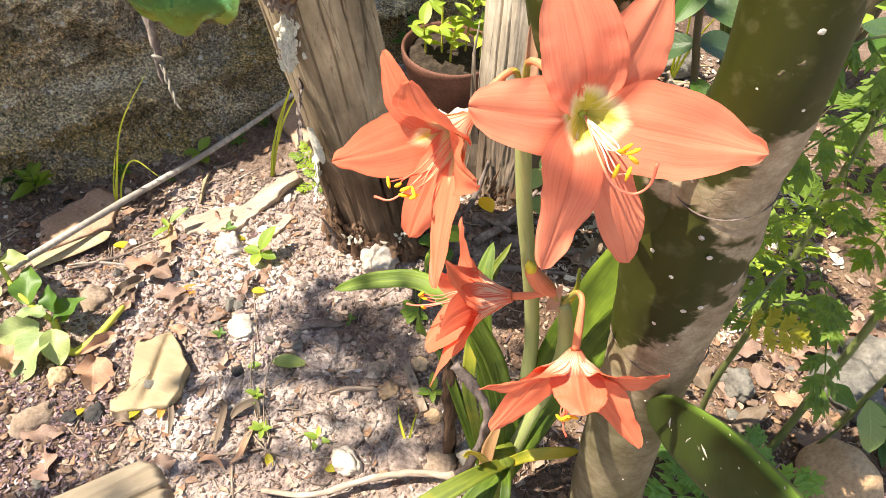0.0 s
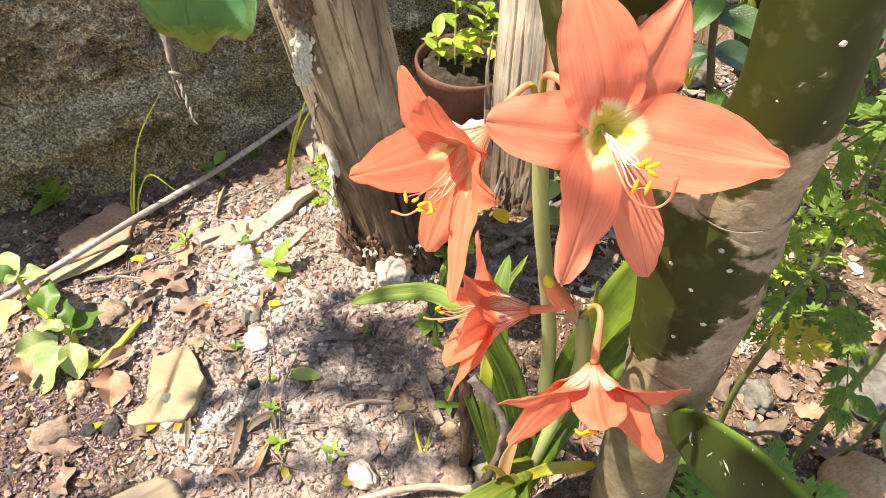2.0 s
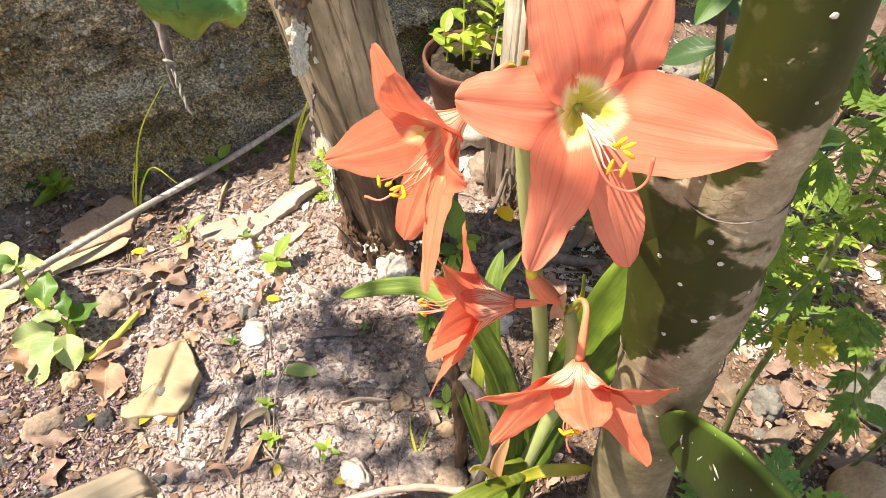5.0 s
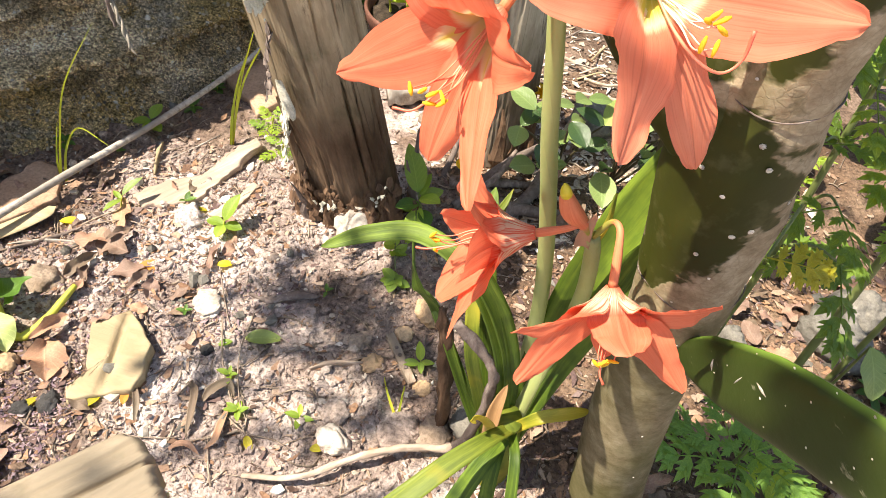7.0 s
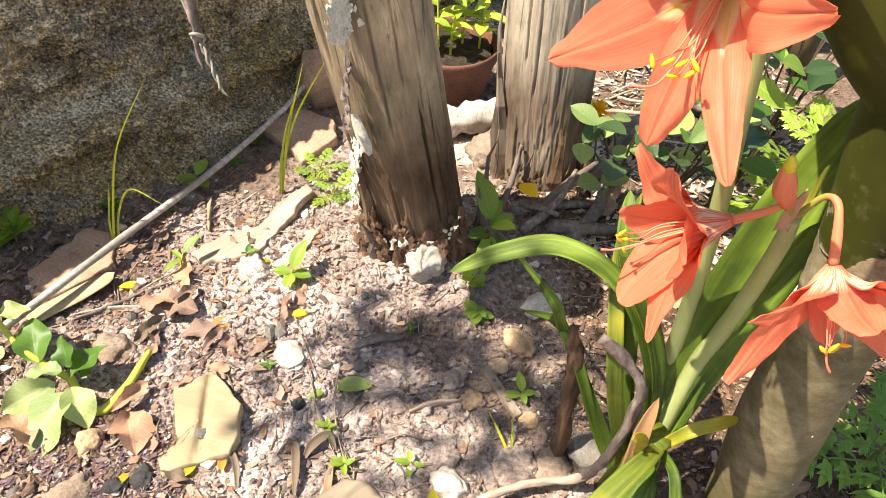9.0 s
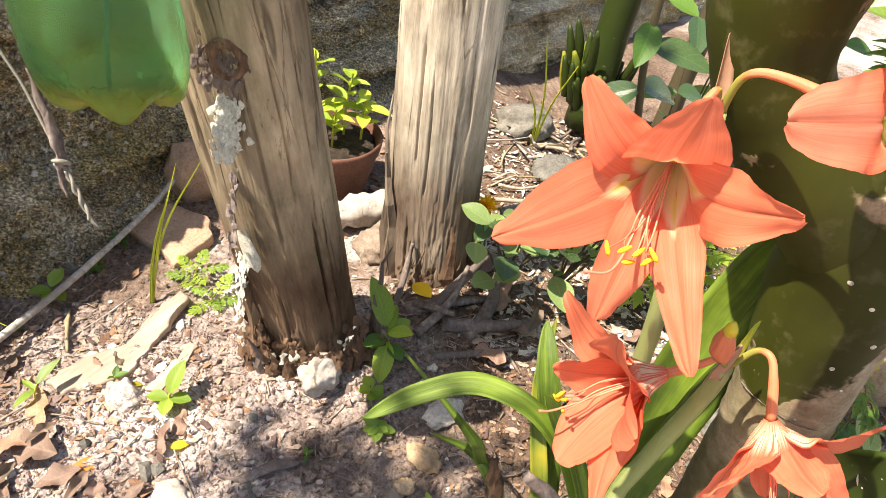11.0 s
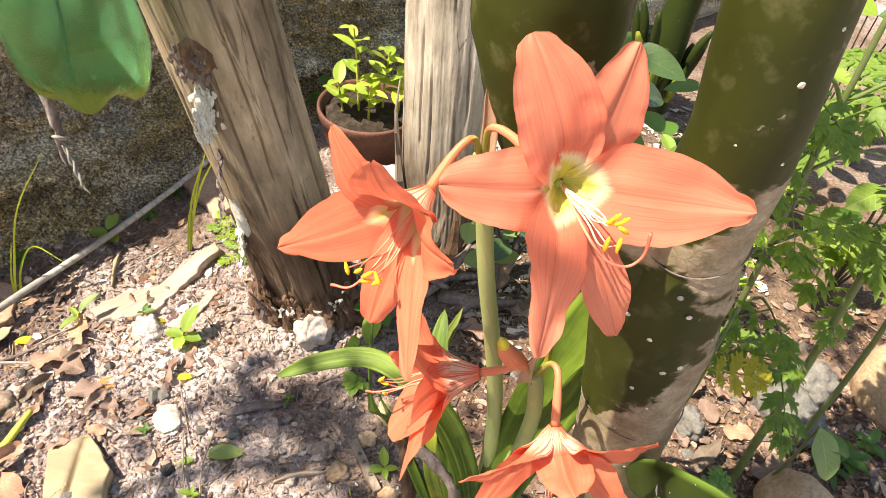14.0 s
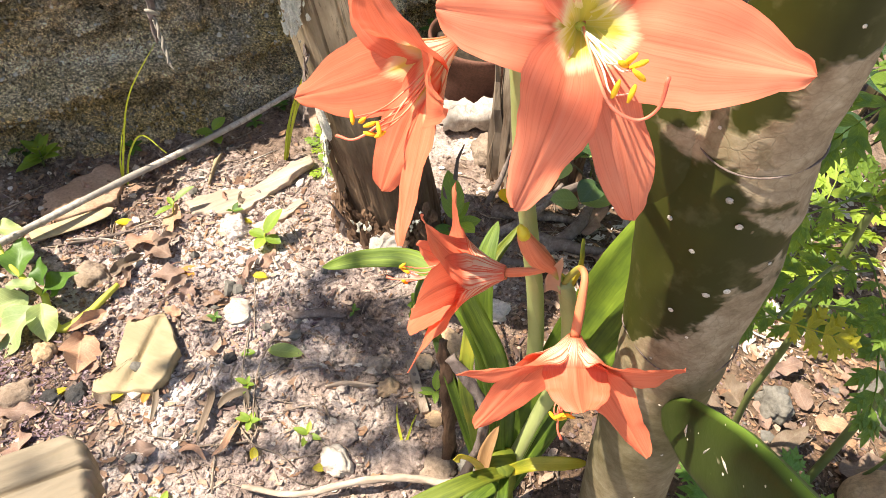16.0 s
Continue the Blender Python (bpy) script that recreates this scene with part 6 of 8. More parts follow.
stick = [(-0.69, 0.06, 0.030), (-0.62, 0.175, 0.034), (-0.545, 0.315, 0.032), (-0.465, 0.465, 0.028), (-0.39, 0.615, 0.034), (-0.355, 0.685, 0.05)]
solo("stick", tube(spline(stick, 8), [0.0052, 0.0050, 0.0045, 0.0040], 10, 0.15, 3), M_STICK, "long straight bleached stick lying by the wall", "stick")
bent_root = thing("bent_root", (-0.06, -0.02, 0.0), "bent grey-brown dead root beside the lily", "root")
runner = [(-0.205, -0.062, 0.012), (-0.15, -0.056, 0.012), (-0.095, -0.030, 0.018), (-0.045, -0.012, 0.020), (-0.005, -0.010, 0.026), (0.012, -0.015, 0.045)]
upright = [(0.010, -0.014, 0.042), (0.016, -0.018, 0.065), (0.021, -0.022, 0.095), (0.026, -0.022, 0.140), (0.028, -0.020, 0.180), (0.025, -0.018, 0.206), (0.008, -0.010, 0.228), (-0.012, 0.000, 0.242)]
part("runner", tube(spline(runner, 8), [0.0030, 0.0032, 0.0036, 0.0040, 0.0046], 14, 0.5, 6), M_BARK, bent_root, "grey-brown runner on the soil")
part("upright", tube(spline(upright, 7), [0.0046, 0.0046, 0.0045, 0.0045, 0.0052], 14, 0.5, 7), M_DARKROOT, bent_root)
solo("dead_stake", tube(spline([(-0.004, 0.030, -0.02), (-0.008, 0.032, 0.07), (-0.014, 0.030, 0.14), (-0.020, 0.030, 0.185), (-0.024, 0.033, 0.215)], 6), [0.0085, 0.0068, 0.006, 0.005, 0.003], 14, 1.3, 8), M_ROT, "rotten upright stub of dead stem", "stake")
solo("weathered_log", tube(spline([(-0.150, 0.600, 0.030), (-0.105, 0.612, 0.034), (-0.055, 0.622, 0.042), (0.0, 0.634, 0.044), (0.05, 0.650, 0.036)], 9), [0.024, 0.023, 0.026, 0.024, 0.020], 22, 0.35, 4), M_STICK, "weathered pale log in front of the pot", "log")
for i, (pts, r0) in enumerate([([(0.00, 0.40, 0.02), (0.05, 0.43, 0.055), (0.10, 0.48, 0.06)], 0.010), ([(-0.03, 0.40, 0.03), (0.04, 0.41, 0.035), (0.13, 0.43, 0.02)], 0.008), ([(0.02, 0.38, 0.02), (0.09, 0.37, 0.025), (0.16, 0.39, 0.015)], 0.011), ([(-0.02, 0.36, 0.025), (0.03, 0.395, 0.05), (0.06, 0.44, 0.075)], 0.007), ([(-0.04, 0.42, 0.015), (-0.01, 0.40, 0.04), (0.03, 0.37, 0.05)], 0.008), ([(0.05, 0.36, 0.012), (0.09, 0.40, 0.03), (0.11, 0.45, 0.06)], 0.012), ([(0.00, 0.33, 0.012), (0.06, 0.33, 0.016), (0.12, 0.34, 0.012)], 0.006), ([(-0.05, 0.39, 0.012), (-0.03, 0.44, 0.05), (-0.02, 0.46, 0.10)], 0.006)]):
    solo("dead_branch", tube(spline(pts, 8), [r0, r0 * 0.8, r0 * 0.4], 9, 0.4, 30 + i), M_DARKROOT, "dark dead branch piece at the post foot", "branch", "dead branches by the post")

for i, (pts, r0, m) in enumerate([([(-0.165, 0.078), (-0.138, 0.090), (-0.105, 0.098)], 0.0060, M_BARK), ([(-0.150, 0.084), (-0.120, 0.100), (-0.098, 0.112)], 0.0035, M_DARKROOT), ([(-0.215, 0.180), (-0.240, 0.168), (-0.262, 0.172)], 0.0055, M_DARKROOT), ([(-0.57, 0.19), (-0.53, 0.225), (-0.50, 0.25)], 0.0055, M_DARKROOT), ([(-0.45, 0.36), (-0.458, 0.401), (-0.462, 0.43)], 0.0060, M_CHUNK), ([(-0.48, 0.36), (-0.43, 0.41), (-0.39, 0.47)], 0.0020, M_STICK), ([(-0.79, 0.29), (-0.755, 0.322), (-0.73, 0.345)], 0.0035, M_STICK), ([(-0.58, 0.20), (-0.54, 0.215), (-0.49, 0.22)], 0.0040, M_STICK)]):
    solo("wood_splinter", tube(spline([(x, y, gz(x, y) + r0 * 0.8) for x, y in pts], 7), [r0 * 0.4, r0, r0 * 0.9, r0 * 0.3], 8, 0.8, 60 + i, flat=0.5), m, "frayed splinter of dead wood on the soil", "wood", "wood splinters on the soil")

# clothes peg half
peg_a, peg_b = Vector((-0.079, 0.140, gz(-0.079, 0.14) + 0.008)), Vector((-0.043, 0.078, gz(-0.043, 0.078) + 0.008))
peg = thing("clothes_peg", tuple((peg_a + peg_b) / 2 - Vector((0, 0, 0.006))), "half of a weathered wooden clothes peg on soil", "clothes peg")


def peg_mesh():
    bm = bmesh.new()
    bmesh.ops.create_cube(bm, size=1.0)
    bmesh.ops.scale(bm, vec=(0.011, (peg_b - peg_a).length, 0.008), verts=bm.verts)
    bmesh.ops.subdivide_edges(bm, edges=[e for e in bm.edges if abs((e.verts[0].co - e.verts[1].co).y) > 0.02], cuts=8)
    for v in bm.verts:
        t = v.co.y / (peg_b - peg_a).length
        v.co.x *= 1 - 0.25 * max(0, t)
        if v.co.z > 0 and 0.05 < t < 0.22:
            v.co.z -= 0.003
    bmesh.ops.bevel(bm, geom=list(bm.edges), offset=0.0006, segments=1, affect="EDGES")
    m = aim((peg_a + peg_b) / 2, peg_b - peg_a)
    V = [m @ v.co for v in bm.verts]
    bm.verts.index_update()
    F = [tuple(v.index for v in f.verts) for f in bm.faces]
    bm.free()
    return V, F


part("body", peg_mesh(), M_PEG, peg, smooth=False)
# Dark discs on the wood stand in for the shade inside drilled holes.
for k in (0.3, 0.45, 0.7):
    p = peg_a.lerp(peg_b, k) + Vector((0, 0, 0.0042))
    part("hole", tube([p - Vector((0, 0, 0.0012)), p, p + Vector((0, 0, 0.0003))], [0.0024, 0.0024, 0.0020], 12), M_DARKROOT, peg, "dark disc standing in for a shaded hole")

# single stones
STONES = [
    ("stone", (-0.150, 0.296, 0.022), (0.029, 0.024, 0.026), M_ROCK, "white sunlit stone at the foot of a post", 1),
    ("stone", (-0.122, -0.006, 0.006), (0.020, 0.015, 0.011), M_ROCK, "white flat stone in bare soil", 2),
    ("stone", (-0.545, 0.504, 0.014), (0.020, 0.013, 0.012), M_TAN, "pale angular stone near the wall", 3),
    # Flat white stone put in for a bright sunlit patch of soil.
    ("stone", (-0.307, 0.150, 0.004), (0.022, 0.018, 0.006), M_ROCK, "flat white stone standing in for a sunlit patch", 4),
    ("clod", (-0.513, 0.152, 0.0), (0.024, 0.020, 0.014), M_CLAY, "rough brown clod of hard earth", 31),
    ("clod", (-0.498, -0.030, 0.0), (0.028, 0.020, 0.013), M_CLAY, "rough grey clod of hard earth", 32),
    ("clod", (-0.376, 0.287, 0.0), (0.024, 0.020, 0.016), M_SOIL, "pale crumbling clod in the sun", 33),
    ("stone", (-0.010, 0.013, 0.0), (0.020, 0.026, 0.014), M_CLAY, "grey rough stone beside the root", 34),
    ("stone", (-0.050, 0.019, 0.0), (0.030, 0.024, 0.009), M_SOIL, "flat grey stone sunk in the soil", 35),
    ("stone", (-0.125, 0.030, 0.0), (0.016, 0.018, 0.007), M_SOIL, "small flat grey stone in soil", 36),
    ("stone", (-0.095, 0.101, 0.0), (0.015, 0.012, 0.010), M_TAN, "small brown stone by the peg", 37),
    ("stone", (-0.032, 0.075, 0.0), (0.009, 0.014, 0.008), M_TAN, "cream drop-shaped stone on soil", 38),
    ("stone", (-0.114, 0.128, 0.0), (0.014, 0.012, 0.010), M_CLAY, "small grey-brown stone in soil", 39),
    ("charcoal", (-0.431, -0.008, 0.0), (0.014, 0.012, 0.008), M_CHAR, "black lump of charcoal in litter", 40),
    ("charcoal", (-0.455, -0.018, 0.0), (0.012, 0.010, 0.007), M_CHAR, "black lump of charcoal in litter", 41),
    ("charcoal", (-0.289, 0.086, 0.0), (0.009, 0.007, 0.006), M_CHAR, "black lump of charcoal in litter", 42),
    ("stone", (-0.495, 0.030, 0.012), (0.014, 0.012, 0.014), M_TAN, "small cream stone among litter", 5),
    ("stone", (-0.60, -0.05, 0.018), (0.034, 0.030, 0.028), M_TAN, "rounded brown stone on litter", 6),
    ("stone", (0.032, 0.030, 0.014), (0.028, 0.022, 0.018), M_GREY, "grey stone beside the lily", 7),
    ("stone", (0.075, -0.095, 0.010), (0.022, 0.028, 0.022), M_GREY, "grey stone under the lily leaves", 8),
    ("stone", (-0.035, 0.180, 0.012), (0.022, 0.014, 0.013), M_TAN, "pale brown stone in soil", 9),
    ("stone", (0.000, 0.240, 0.012), (0.028, 0.018, 0.012), M_ROCK, "cream stone in soil", 10),
    ("stone", (-0.062, 0.145, 0.010), (0.011, 0.012, 0.010), M_TAN, "small brown pebble by the peg", 11),
    ("boulder", (0.492, 0.108, -0.030), (0.052, 0.050, 0.050), M_TAN, "large smooth tan boulder on leaf litter", 12),
    ("boulder", (0.715, 0.318, -0.015), (0.068, 0.055, 0.065), M_TAN, "large tan boulder behind the bush", 13),
    ("stone", (0.425, -0.012, -0.046), (0.020, 0.018, 0.014), M_TAN, "small round tan stone on litter", 15),
    ("rubble", (0.545, 0.265, -0.030), (0.055, 0.040, 0.035), M_GREY, "rough grey lump of mortar rubble", 16),
    ("rubble", (0.585, 0.320, -0.035), (0.045, 0.035, 0.030), M_GREY, "rough grey lump of mortar rubble", 17),
    ("rubble", (0.375, 0.225, -0.035), (0.026, 0.022, 0.020), M_GREY, "grey broken stone on litter", 18),
    ("rubble", (-0.045, 0.545, 0.03), (0.040, 0.045, 0.030), M_CLAY, "pale crumbling rubble between the posts", 19),
    ("rubble", (0.20, 0.62, 0.02), (0.05, 0.04, 0.03), M_GREY, "pale rubble behind the posts", 20),
    ("rubble", (0.33, 0.80, 0.02), (0.06, 0.05, 0.035), M_GREY, "pale rubble behind the posts", 21),
    ("rubble", (0.30, 0.98, 0.03), (0.07, 0.05, 0.04), M_GREY, "pale rubble behind the posts", 22),
]
for nm, loc, size, mat, lab, sd in STONES:
    z = gz(loc[0], loc[1]) + size[2] * (0.10 if nm == "clod" or sd > 33 else 0.45)
    solo(nm, blob((loc[0], loc[1], z), size, sd, 4, 0.14 if nm == "boulder" else 0.30, 1.0 if nm == "boulder" else 1.7, Matrix.Rotation(sd * 1.3, 3, "Z")), mat, lab, "stone", "single stones on the soil")

# ---- pot with a young plant ----
pot = thing("plant_pot", (-0.122, 0.735, 0.0), "brown terracotta pot of soil with a bright young plant", "plant pot")


def pot_mesh():
    prof = [(0.0, 0.060), (0.004, 0.063), (0.048, 0.075), (0.086, 0.083), (0.088, 0.086), (0.106, 0.089), (0.110, 0.088), (0.111, 0.085), (0.107, 0.082), (0.088, 0.078)]
    seg = 48
    V = [Vector((-0.122 + r * math.cos(2 * math.pi * k / seg), 0.735 + r * math.sin(2 * math.pi * k / seg), z)) for z, r in prof for k in range(seg)]
    F = [(i * seg + k, i * seg + (k + 1) % seg, (i + 1) * seg + (k + 1) % seg, (i + 1) * seg + k) for i in range(len(prof) - 1) for k in range(seg)]
    F.append(tuple(range(seg - 1, -1, -1)))
    return V, F


part("pot", pot_mesh(), M_POT, pot)
part("soil", blob((-0.122, 0.735, 0.090), (0.0785, 0.0785, 0.012), 5, 4, 0.12, 4.0), M_POTSOIL, pot, "dark soil with pale litter")

LEAF_OVAL = leaf_shape(0.46, 0.22, 0.25, 1.15)
LEAF_LONG = leaf_shape(0.34, 0.30, 0.30, 1.1)
LEAF_ROUND = leaf_shape(0.66, 0.18, 0.20, 1.0)
LEAF_BROAD = leaf_shape(0.68, 0.22, 0.30, 1.15, 0.30, 18, 8, 0.012, 4)
LEAF_TOOTH = leaf_shape(0.62, 0.22, 0.14, 0.9, 0.15, 16, 6, 0.015)


def lobed_shape():
    """A deeply cut leaf: a rib with paired lobes, each with pointed side teeth."""
    out = [tube([Vector((0, 0, 0)), Vector((0, 0.5, 0.0)), Vector((0, 0.75, -0.06))], [0.012, 0.008, 0.004], 5)]
    lobe = [(Matrix.Identity(4), 1.0)] + [(Matrix.Translation((0, y, 0)) @ Matrix.Rotation(-s_ * radians(42), 4, "Z"), l) for y, l in ((0.28, 0.46), (0.52, 0.36)) for s_ in (-1, 1)]

    def put(m, size, wid):
        for lm, l in lobe:
            q = m @ Matrix.Scale(size, 4) @ lm @ Matrix.Scale(l, 4)
            v, f, u_ = leaf_shape(wid, 0.2, 0.2, 1.55, 0.0, 6, 2)
            out.append(([q @ p for p in v], f, u_))

    for y, l, a in ((0.16, 0.24, 62), (0.34, 0.36, 55), (0.54, 0.36, 48), (0.72, 0.28, 40)):
        for sgn in (-1, 1):
            put(Matrix.Translation((0, y, -0.10 * y * y)) @ Matrix.Rotation(-sgn * radians(a), 4, "Z") @ Matrix.Rotation(sgn * 0.2, 4, "Y"), l, 0.34)
    put(Matrix.Translation((0, 0.66, -0.05)), 0.40, 0.36)
    return join(*out)


LOBED = lobed_shape()
LM = {}


def leaf_mesh(shape, mat):
    key = (id(shape), mat.name)
    if key not in LM:
        LM[key] = mesh_of("leaf", shape[0], shape[1], mat, shape[2])
    return LM[key]


def sprout(name, loc, stems, label, category, group=""):
    """A small plant: stems as (points, radius, leaf entries); an entry is (u on the stem, azimuth, elevation, length, shape, material)."""
    base = Vector((loc[0], loc[1], gz(loc[0], loc[1]) - 0.004)) if len(loc) == 2 else Vector(loc)
    pl = thing(name, base, label, category, group)
    for pts, rad, entries, smat in stems:
        line = spline([base + Vector(p) for p in pts], 6)
        st = part("stem", tube(line, [rad, rad * 0.5], 7, 0.1, 1), smat, pl)
        for u, az, el, ln_, shape, mat in entries:
            p = line[min(int(u * (len(line) - 1)), len(line) - 1)]
            a, e = radians(az), radians(el)
            d = Vector((math.cos(a) * math.cos(e), math.sin(a) * math.cos(e), math.sin(e)))
            put_part("leaf", leaf_mesh(shape, mat), aim(p, d, (0, 0, 1), ln_), st)
    return pl


def whorl(r, n, ln_, shape, mat, el=(10, 40), u=(0.5, 1.0), az0=0):
    return [(r.uniform(*u), az0 + 360 * k / n + r.uniform(-18, 18), r.uniform(*el), ln_ * r.uniform(0.75, 1.15), shape, mat) for k in range(n)]


r = random.Random(11)
for pts in ([(-0.018, -0.006, 0.06), (-0.022, -0.004, 0.13), (-0.026, 0.0, 0.19), (-0.03, 0.0, 0.235)], [(0.02, 0.01, 0.06), (0.022, 0.012, 0.13), (0.026, 0.01, 0.17), (0.03, 0.01, 0.195)], [(0.0, -0.03, 0.065), (0.0, -0.032, 0.12), (0.004, -0.034, 0.155)], [(0.048, 0.0, 0.065), (0.05, 0.0, 0.12), (0.052, -0.004, 0.16)], [(-0.045, -0.01, 0.065), (-0.05, -0.012, 0.11), (-0.055, -0.014, 0.145)]):
    line = spline([Vector((-0.118, 0.735, 0.015)) + Vector(p) for p in pts], 5)
    st = part("stem", tube(line, [0.0022, 0.0014], 7), M_STEMY, pot)
    for k in range(8):
        u = 0.45 + 0.55 * k / 7
        a, e = radians(k * 137 + r.uniform(-20, 20)), radians(r.uniform(5, 45))
        put_part("leaf", leaf_mesh(LEAF_OVAL, M_LIME), aim(line[int(u * (len(line) - 1))], (math.cos(a) * math.cos(e), math.sin(a) * math.cos(e), math.sin(e)), (0, 0, 1), r.uniform(0.028, 0.050)), st)
r = random.Random(12)
sprout("weed", (-0.215, 0.825), [([(0, 0, 0), (0.0, 0, 0.05), (0.004, 0, 0.10)], 0.002, whorl(r, 8, 0.035, LEAF_OVAL, M_GREEN), M_STEM)], "green weed in shade behind the pot", "weed", "weeds on the soil")

# ---- weeds on the open soil ----
G_W = "weeds on the soil"
r = random.Random(21)


def broad_weed():
    """A sprawling weed: a thick bent stem, a leafy shoot, broad pale oval leaves."""
    pl = thing("weed", (-0.534, 0.096, gz(-0.534, 0.096)), "leafy pale green weed with a creeping yellow stem", "weed", G_W)
    part("stem", tube(spline([(-0.536, 0.098, 0.026), (-0.519, 0.078, 0.012), (-0.496, 0.066, 0.010), (-0.478, 0.095, 0.014), (-0.464, 0.141, 0.020)], 7), [0.0042, 0.0052, 0.0054, 0.0048, 0.0034], 12, 0.2, 3), M_STEMY, pl, "thick creeping yellow stem")
    shoot = part("stem", tube(spline([(-0.536, 0.098, 0.022), (-0.556, 0.100, 0.044), (-0.585, 0.112, 0.062), (-0.612, 0.135, 0.080)], 6), [0.0040, 0.0036, 0.0028], 10, 0.1, 2), M_STEMY, pl)
    blades = [((-0.534, 0.076, 0.030), (-0.548, 0.006, 0.016), M_WEED), ((-0.544, 0.084, 0.036), (-0.592, 0.048, 0.026), M_WEED), ((-0.526, 0.080, 0.034), (-0.497, 0.040, 0.022), M_WEED),
              ((-0.531, 0.090, 0.036), (-0.503, 0.126, 0.058), M_GREEN), ((-0.562, 0.098, 0.050), (-0.580, 0.140, 0.080), M_GREEN), ((-0.600, 0.110, 0.062), (-0.622, 0.062, 0.050), M_WEED),
              ((-0.536, 0.092, 0.046), (-0.570, 0.084, 0.056), M_WEED), ((-0.530, 0.098, 0.044), (-0.545, 0.118, 0.072), M_GREEN), ((-0.612, 0.132, 0.080), (-0.650, 0.160, 0.096), M_WEED),
              ((-0.612, 0.136, 0.080), (-0.580, 0.150, 0.084), M_WEED), ((-0.614, 0.134, 0.082), (-0.640, 0.120, 0.100), M_GREEN), ((-0.612, 0.134, 0.082), (-0.608, 0.112, 0.098), M_WEED), ((-0.520, 0.090, 0.034), (-0.508, 0.102, 0.050), M_GREEN)]
    for a, b, m in blades:
        d = Vector(b) - Vector(a)
        put_part("leaf", leaf_mesh(LEAF_BROAD, m), aim(a, d, (0.05, -0.35, 1), d.length * 0.98, 0.55 * math.sin(a[0] * 90 + b[1] * 70)), shoot)
    return pl


broad_weed()
sprout("weed", (-0.690, 0.318), [([(0, 0, 0), (0.002, 0, 0.02), (0.004, 0, 0.042)], 0.002, whorl(r, 11, 0.036, LEAF_OVAL, M_BRIGHT, (5, 55), (0.4, 1)), M_STEM), ([(-0.03, 0.01, 0), (-0.032, 0.012, 0.016), (-0.034, 0.012, 0.03)], 0.0016, whorl(r, 7, 0.028, LEAF_OVAL, M_GREEN, (5, 45), (0.4, 1)), M_STEM)], "small green weed against the wall", "weed", G_W)
sprout("weed", (-0.487, 0.456), [([(0, 0, 0), (0, 0, 0.012), (0, 0, 0.028)], 0.0016, [(1, 70, 30, 0.030, LEAF_ROUND, M_BRIGHT), (0.9, 190, 12, 0.028, LEAF_ROUND, M_BRIGHT), (0.8, 320, 10, 0.026, LEAF_ROUND, M_BRIGHT), (0.8, 250, 10, 0.020, LEAF_ROUND, M_BRIGHT)], M_STEM)], "tiny green seedling near the stick", "weed", G_W)
sprout("weed", (-0.325, 0.272), [([(0, 0, 0), (0.002, 0, 0.012), (0.004, 0, 0.026)], 0.0018, [(1, 60, 50, 0.042, LEAF_OVAL, M_BRIGHT), (0.8, 170, 10, 0.026, LEAF_ROUND, M_BRIGHT), (0.8, 260, 5, 0.024, LEAF_ROUND, M_BRIGHT), (0.8, 350, 8, 0.026, LEAF_ROUND, M_BRIGHT)], M_STEMY)], "bright yellow-green seedling in sun", "weed", G_W)
sprout("weed", (-0.085, 0.219), [([(0, 0, 0), (0, 0, 0.008), (0, 0, 0.016)], 0.0014, whorl(r, 8, 0.020, LEAF_ROUND, M_BRIGHT, (0, 25), (0.5, 1)), M_STEM), ([(0, 0.02, 0.0), (-0.004, 0.035, 0.02), (-0.006, 0.045, 0.035)], 0.0014, whorl(r, 7, 0.020, LEAF_ROUND, M_BRIGHT, (5, 40)), M_STEM)], "small round-leaved green weed on soil", "weed", G_W)
sprout("weed", (-0.060, 0.325), [([(0, 0, 0), (-0.004, -0.004, 0.035), (-0.01, -0.008, 0.07)], 0.0024, [(1, 120, 65, 0.066, LEAF_OVAL, M_BRIGHT), (0.6, 250, -35, 0.056, LEAF_OVAL, M_BRIGHT), (0.8, 30, 25, 0.036, LEAF_ROUND, M_BRIGHT), (0.9, 330, 30, 0.036, LEAF_ROUND, M_BRIGHT), (0.7, 200, 10, 0.035, LEAF_ROUND, M_GREEN), (0.5, 300, 0, 0.03, LEAF_ROUND, M_GREEN), (0.5, 170, -5, 0.03, LEAF_ROUND, M_BRIGHT), (0.95, 60, 50, 0.034, LEAF_OVAL, M_BRIGHT)], M_STEM)], "broad-leaved green weed at the post foot", "weed", G_W)
sprout("weed", (-0.318, 0.495), [([(0, 0, 0), (0.004, 0, 0.02), (0.01, -0.01, 0.045)], 0.0018, whorl(r, 6, 0.045, LOBED, M_BRIGHT, (0, 30), (0.4, 1)), M_STEMY)], "pale lobed seedling beside the post", "weed", G_W)
sprout("weed", (-0.292, 0.452), [([(0, 0, 0), (0.004, 0, 0.015), (0.01, -0.004, 0.03)], 0.0016, whorl(r, 5, 0.038, LOBED, M_BRIGHT, (0, 30), (0.4, 1)), M_STEMY)], "pale lobed seedling beside the post", "weed", G_W)
sprout("weed", (-0.470, 0.288), [([(0, 0, 0), (0.003, 0, 0.015), (0.008, 0, 0.030)], 0.0014, [(1, 50, 40, 0.035, LEAF_LONG, M_PALELEAF), (0.7, 230, 10, 0.028, LEAF_LONG, M_BRIGHT), (0.7, 140, 20, 0.022, LEAF_LONG, M_BRIGHT)], M_STEMY)], "narrow-leaved seedling on bark", "weed", G_W)
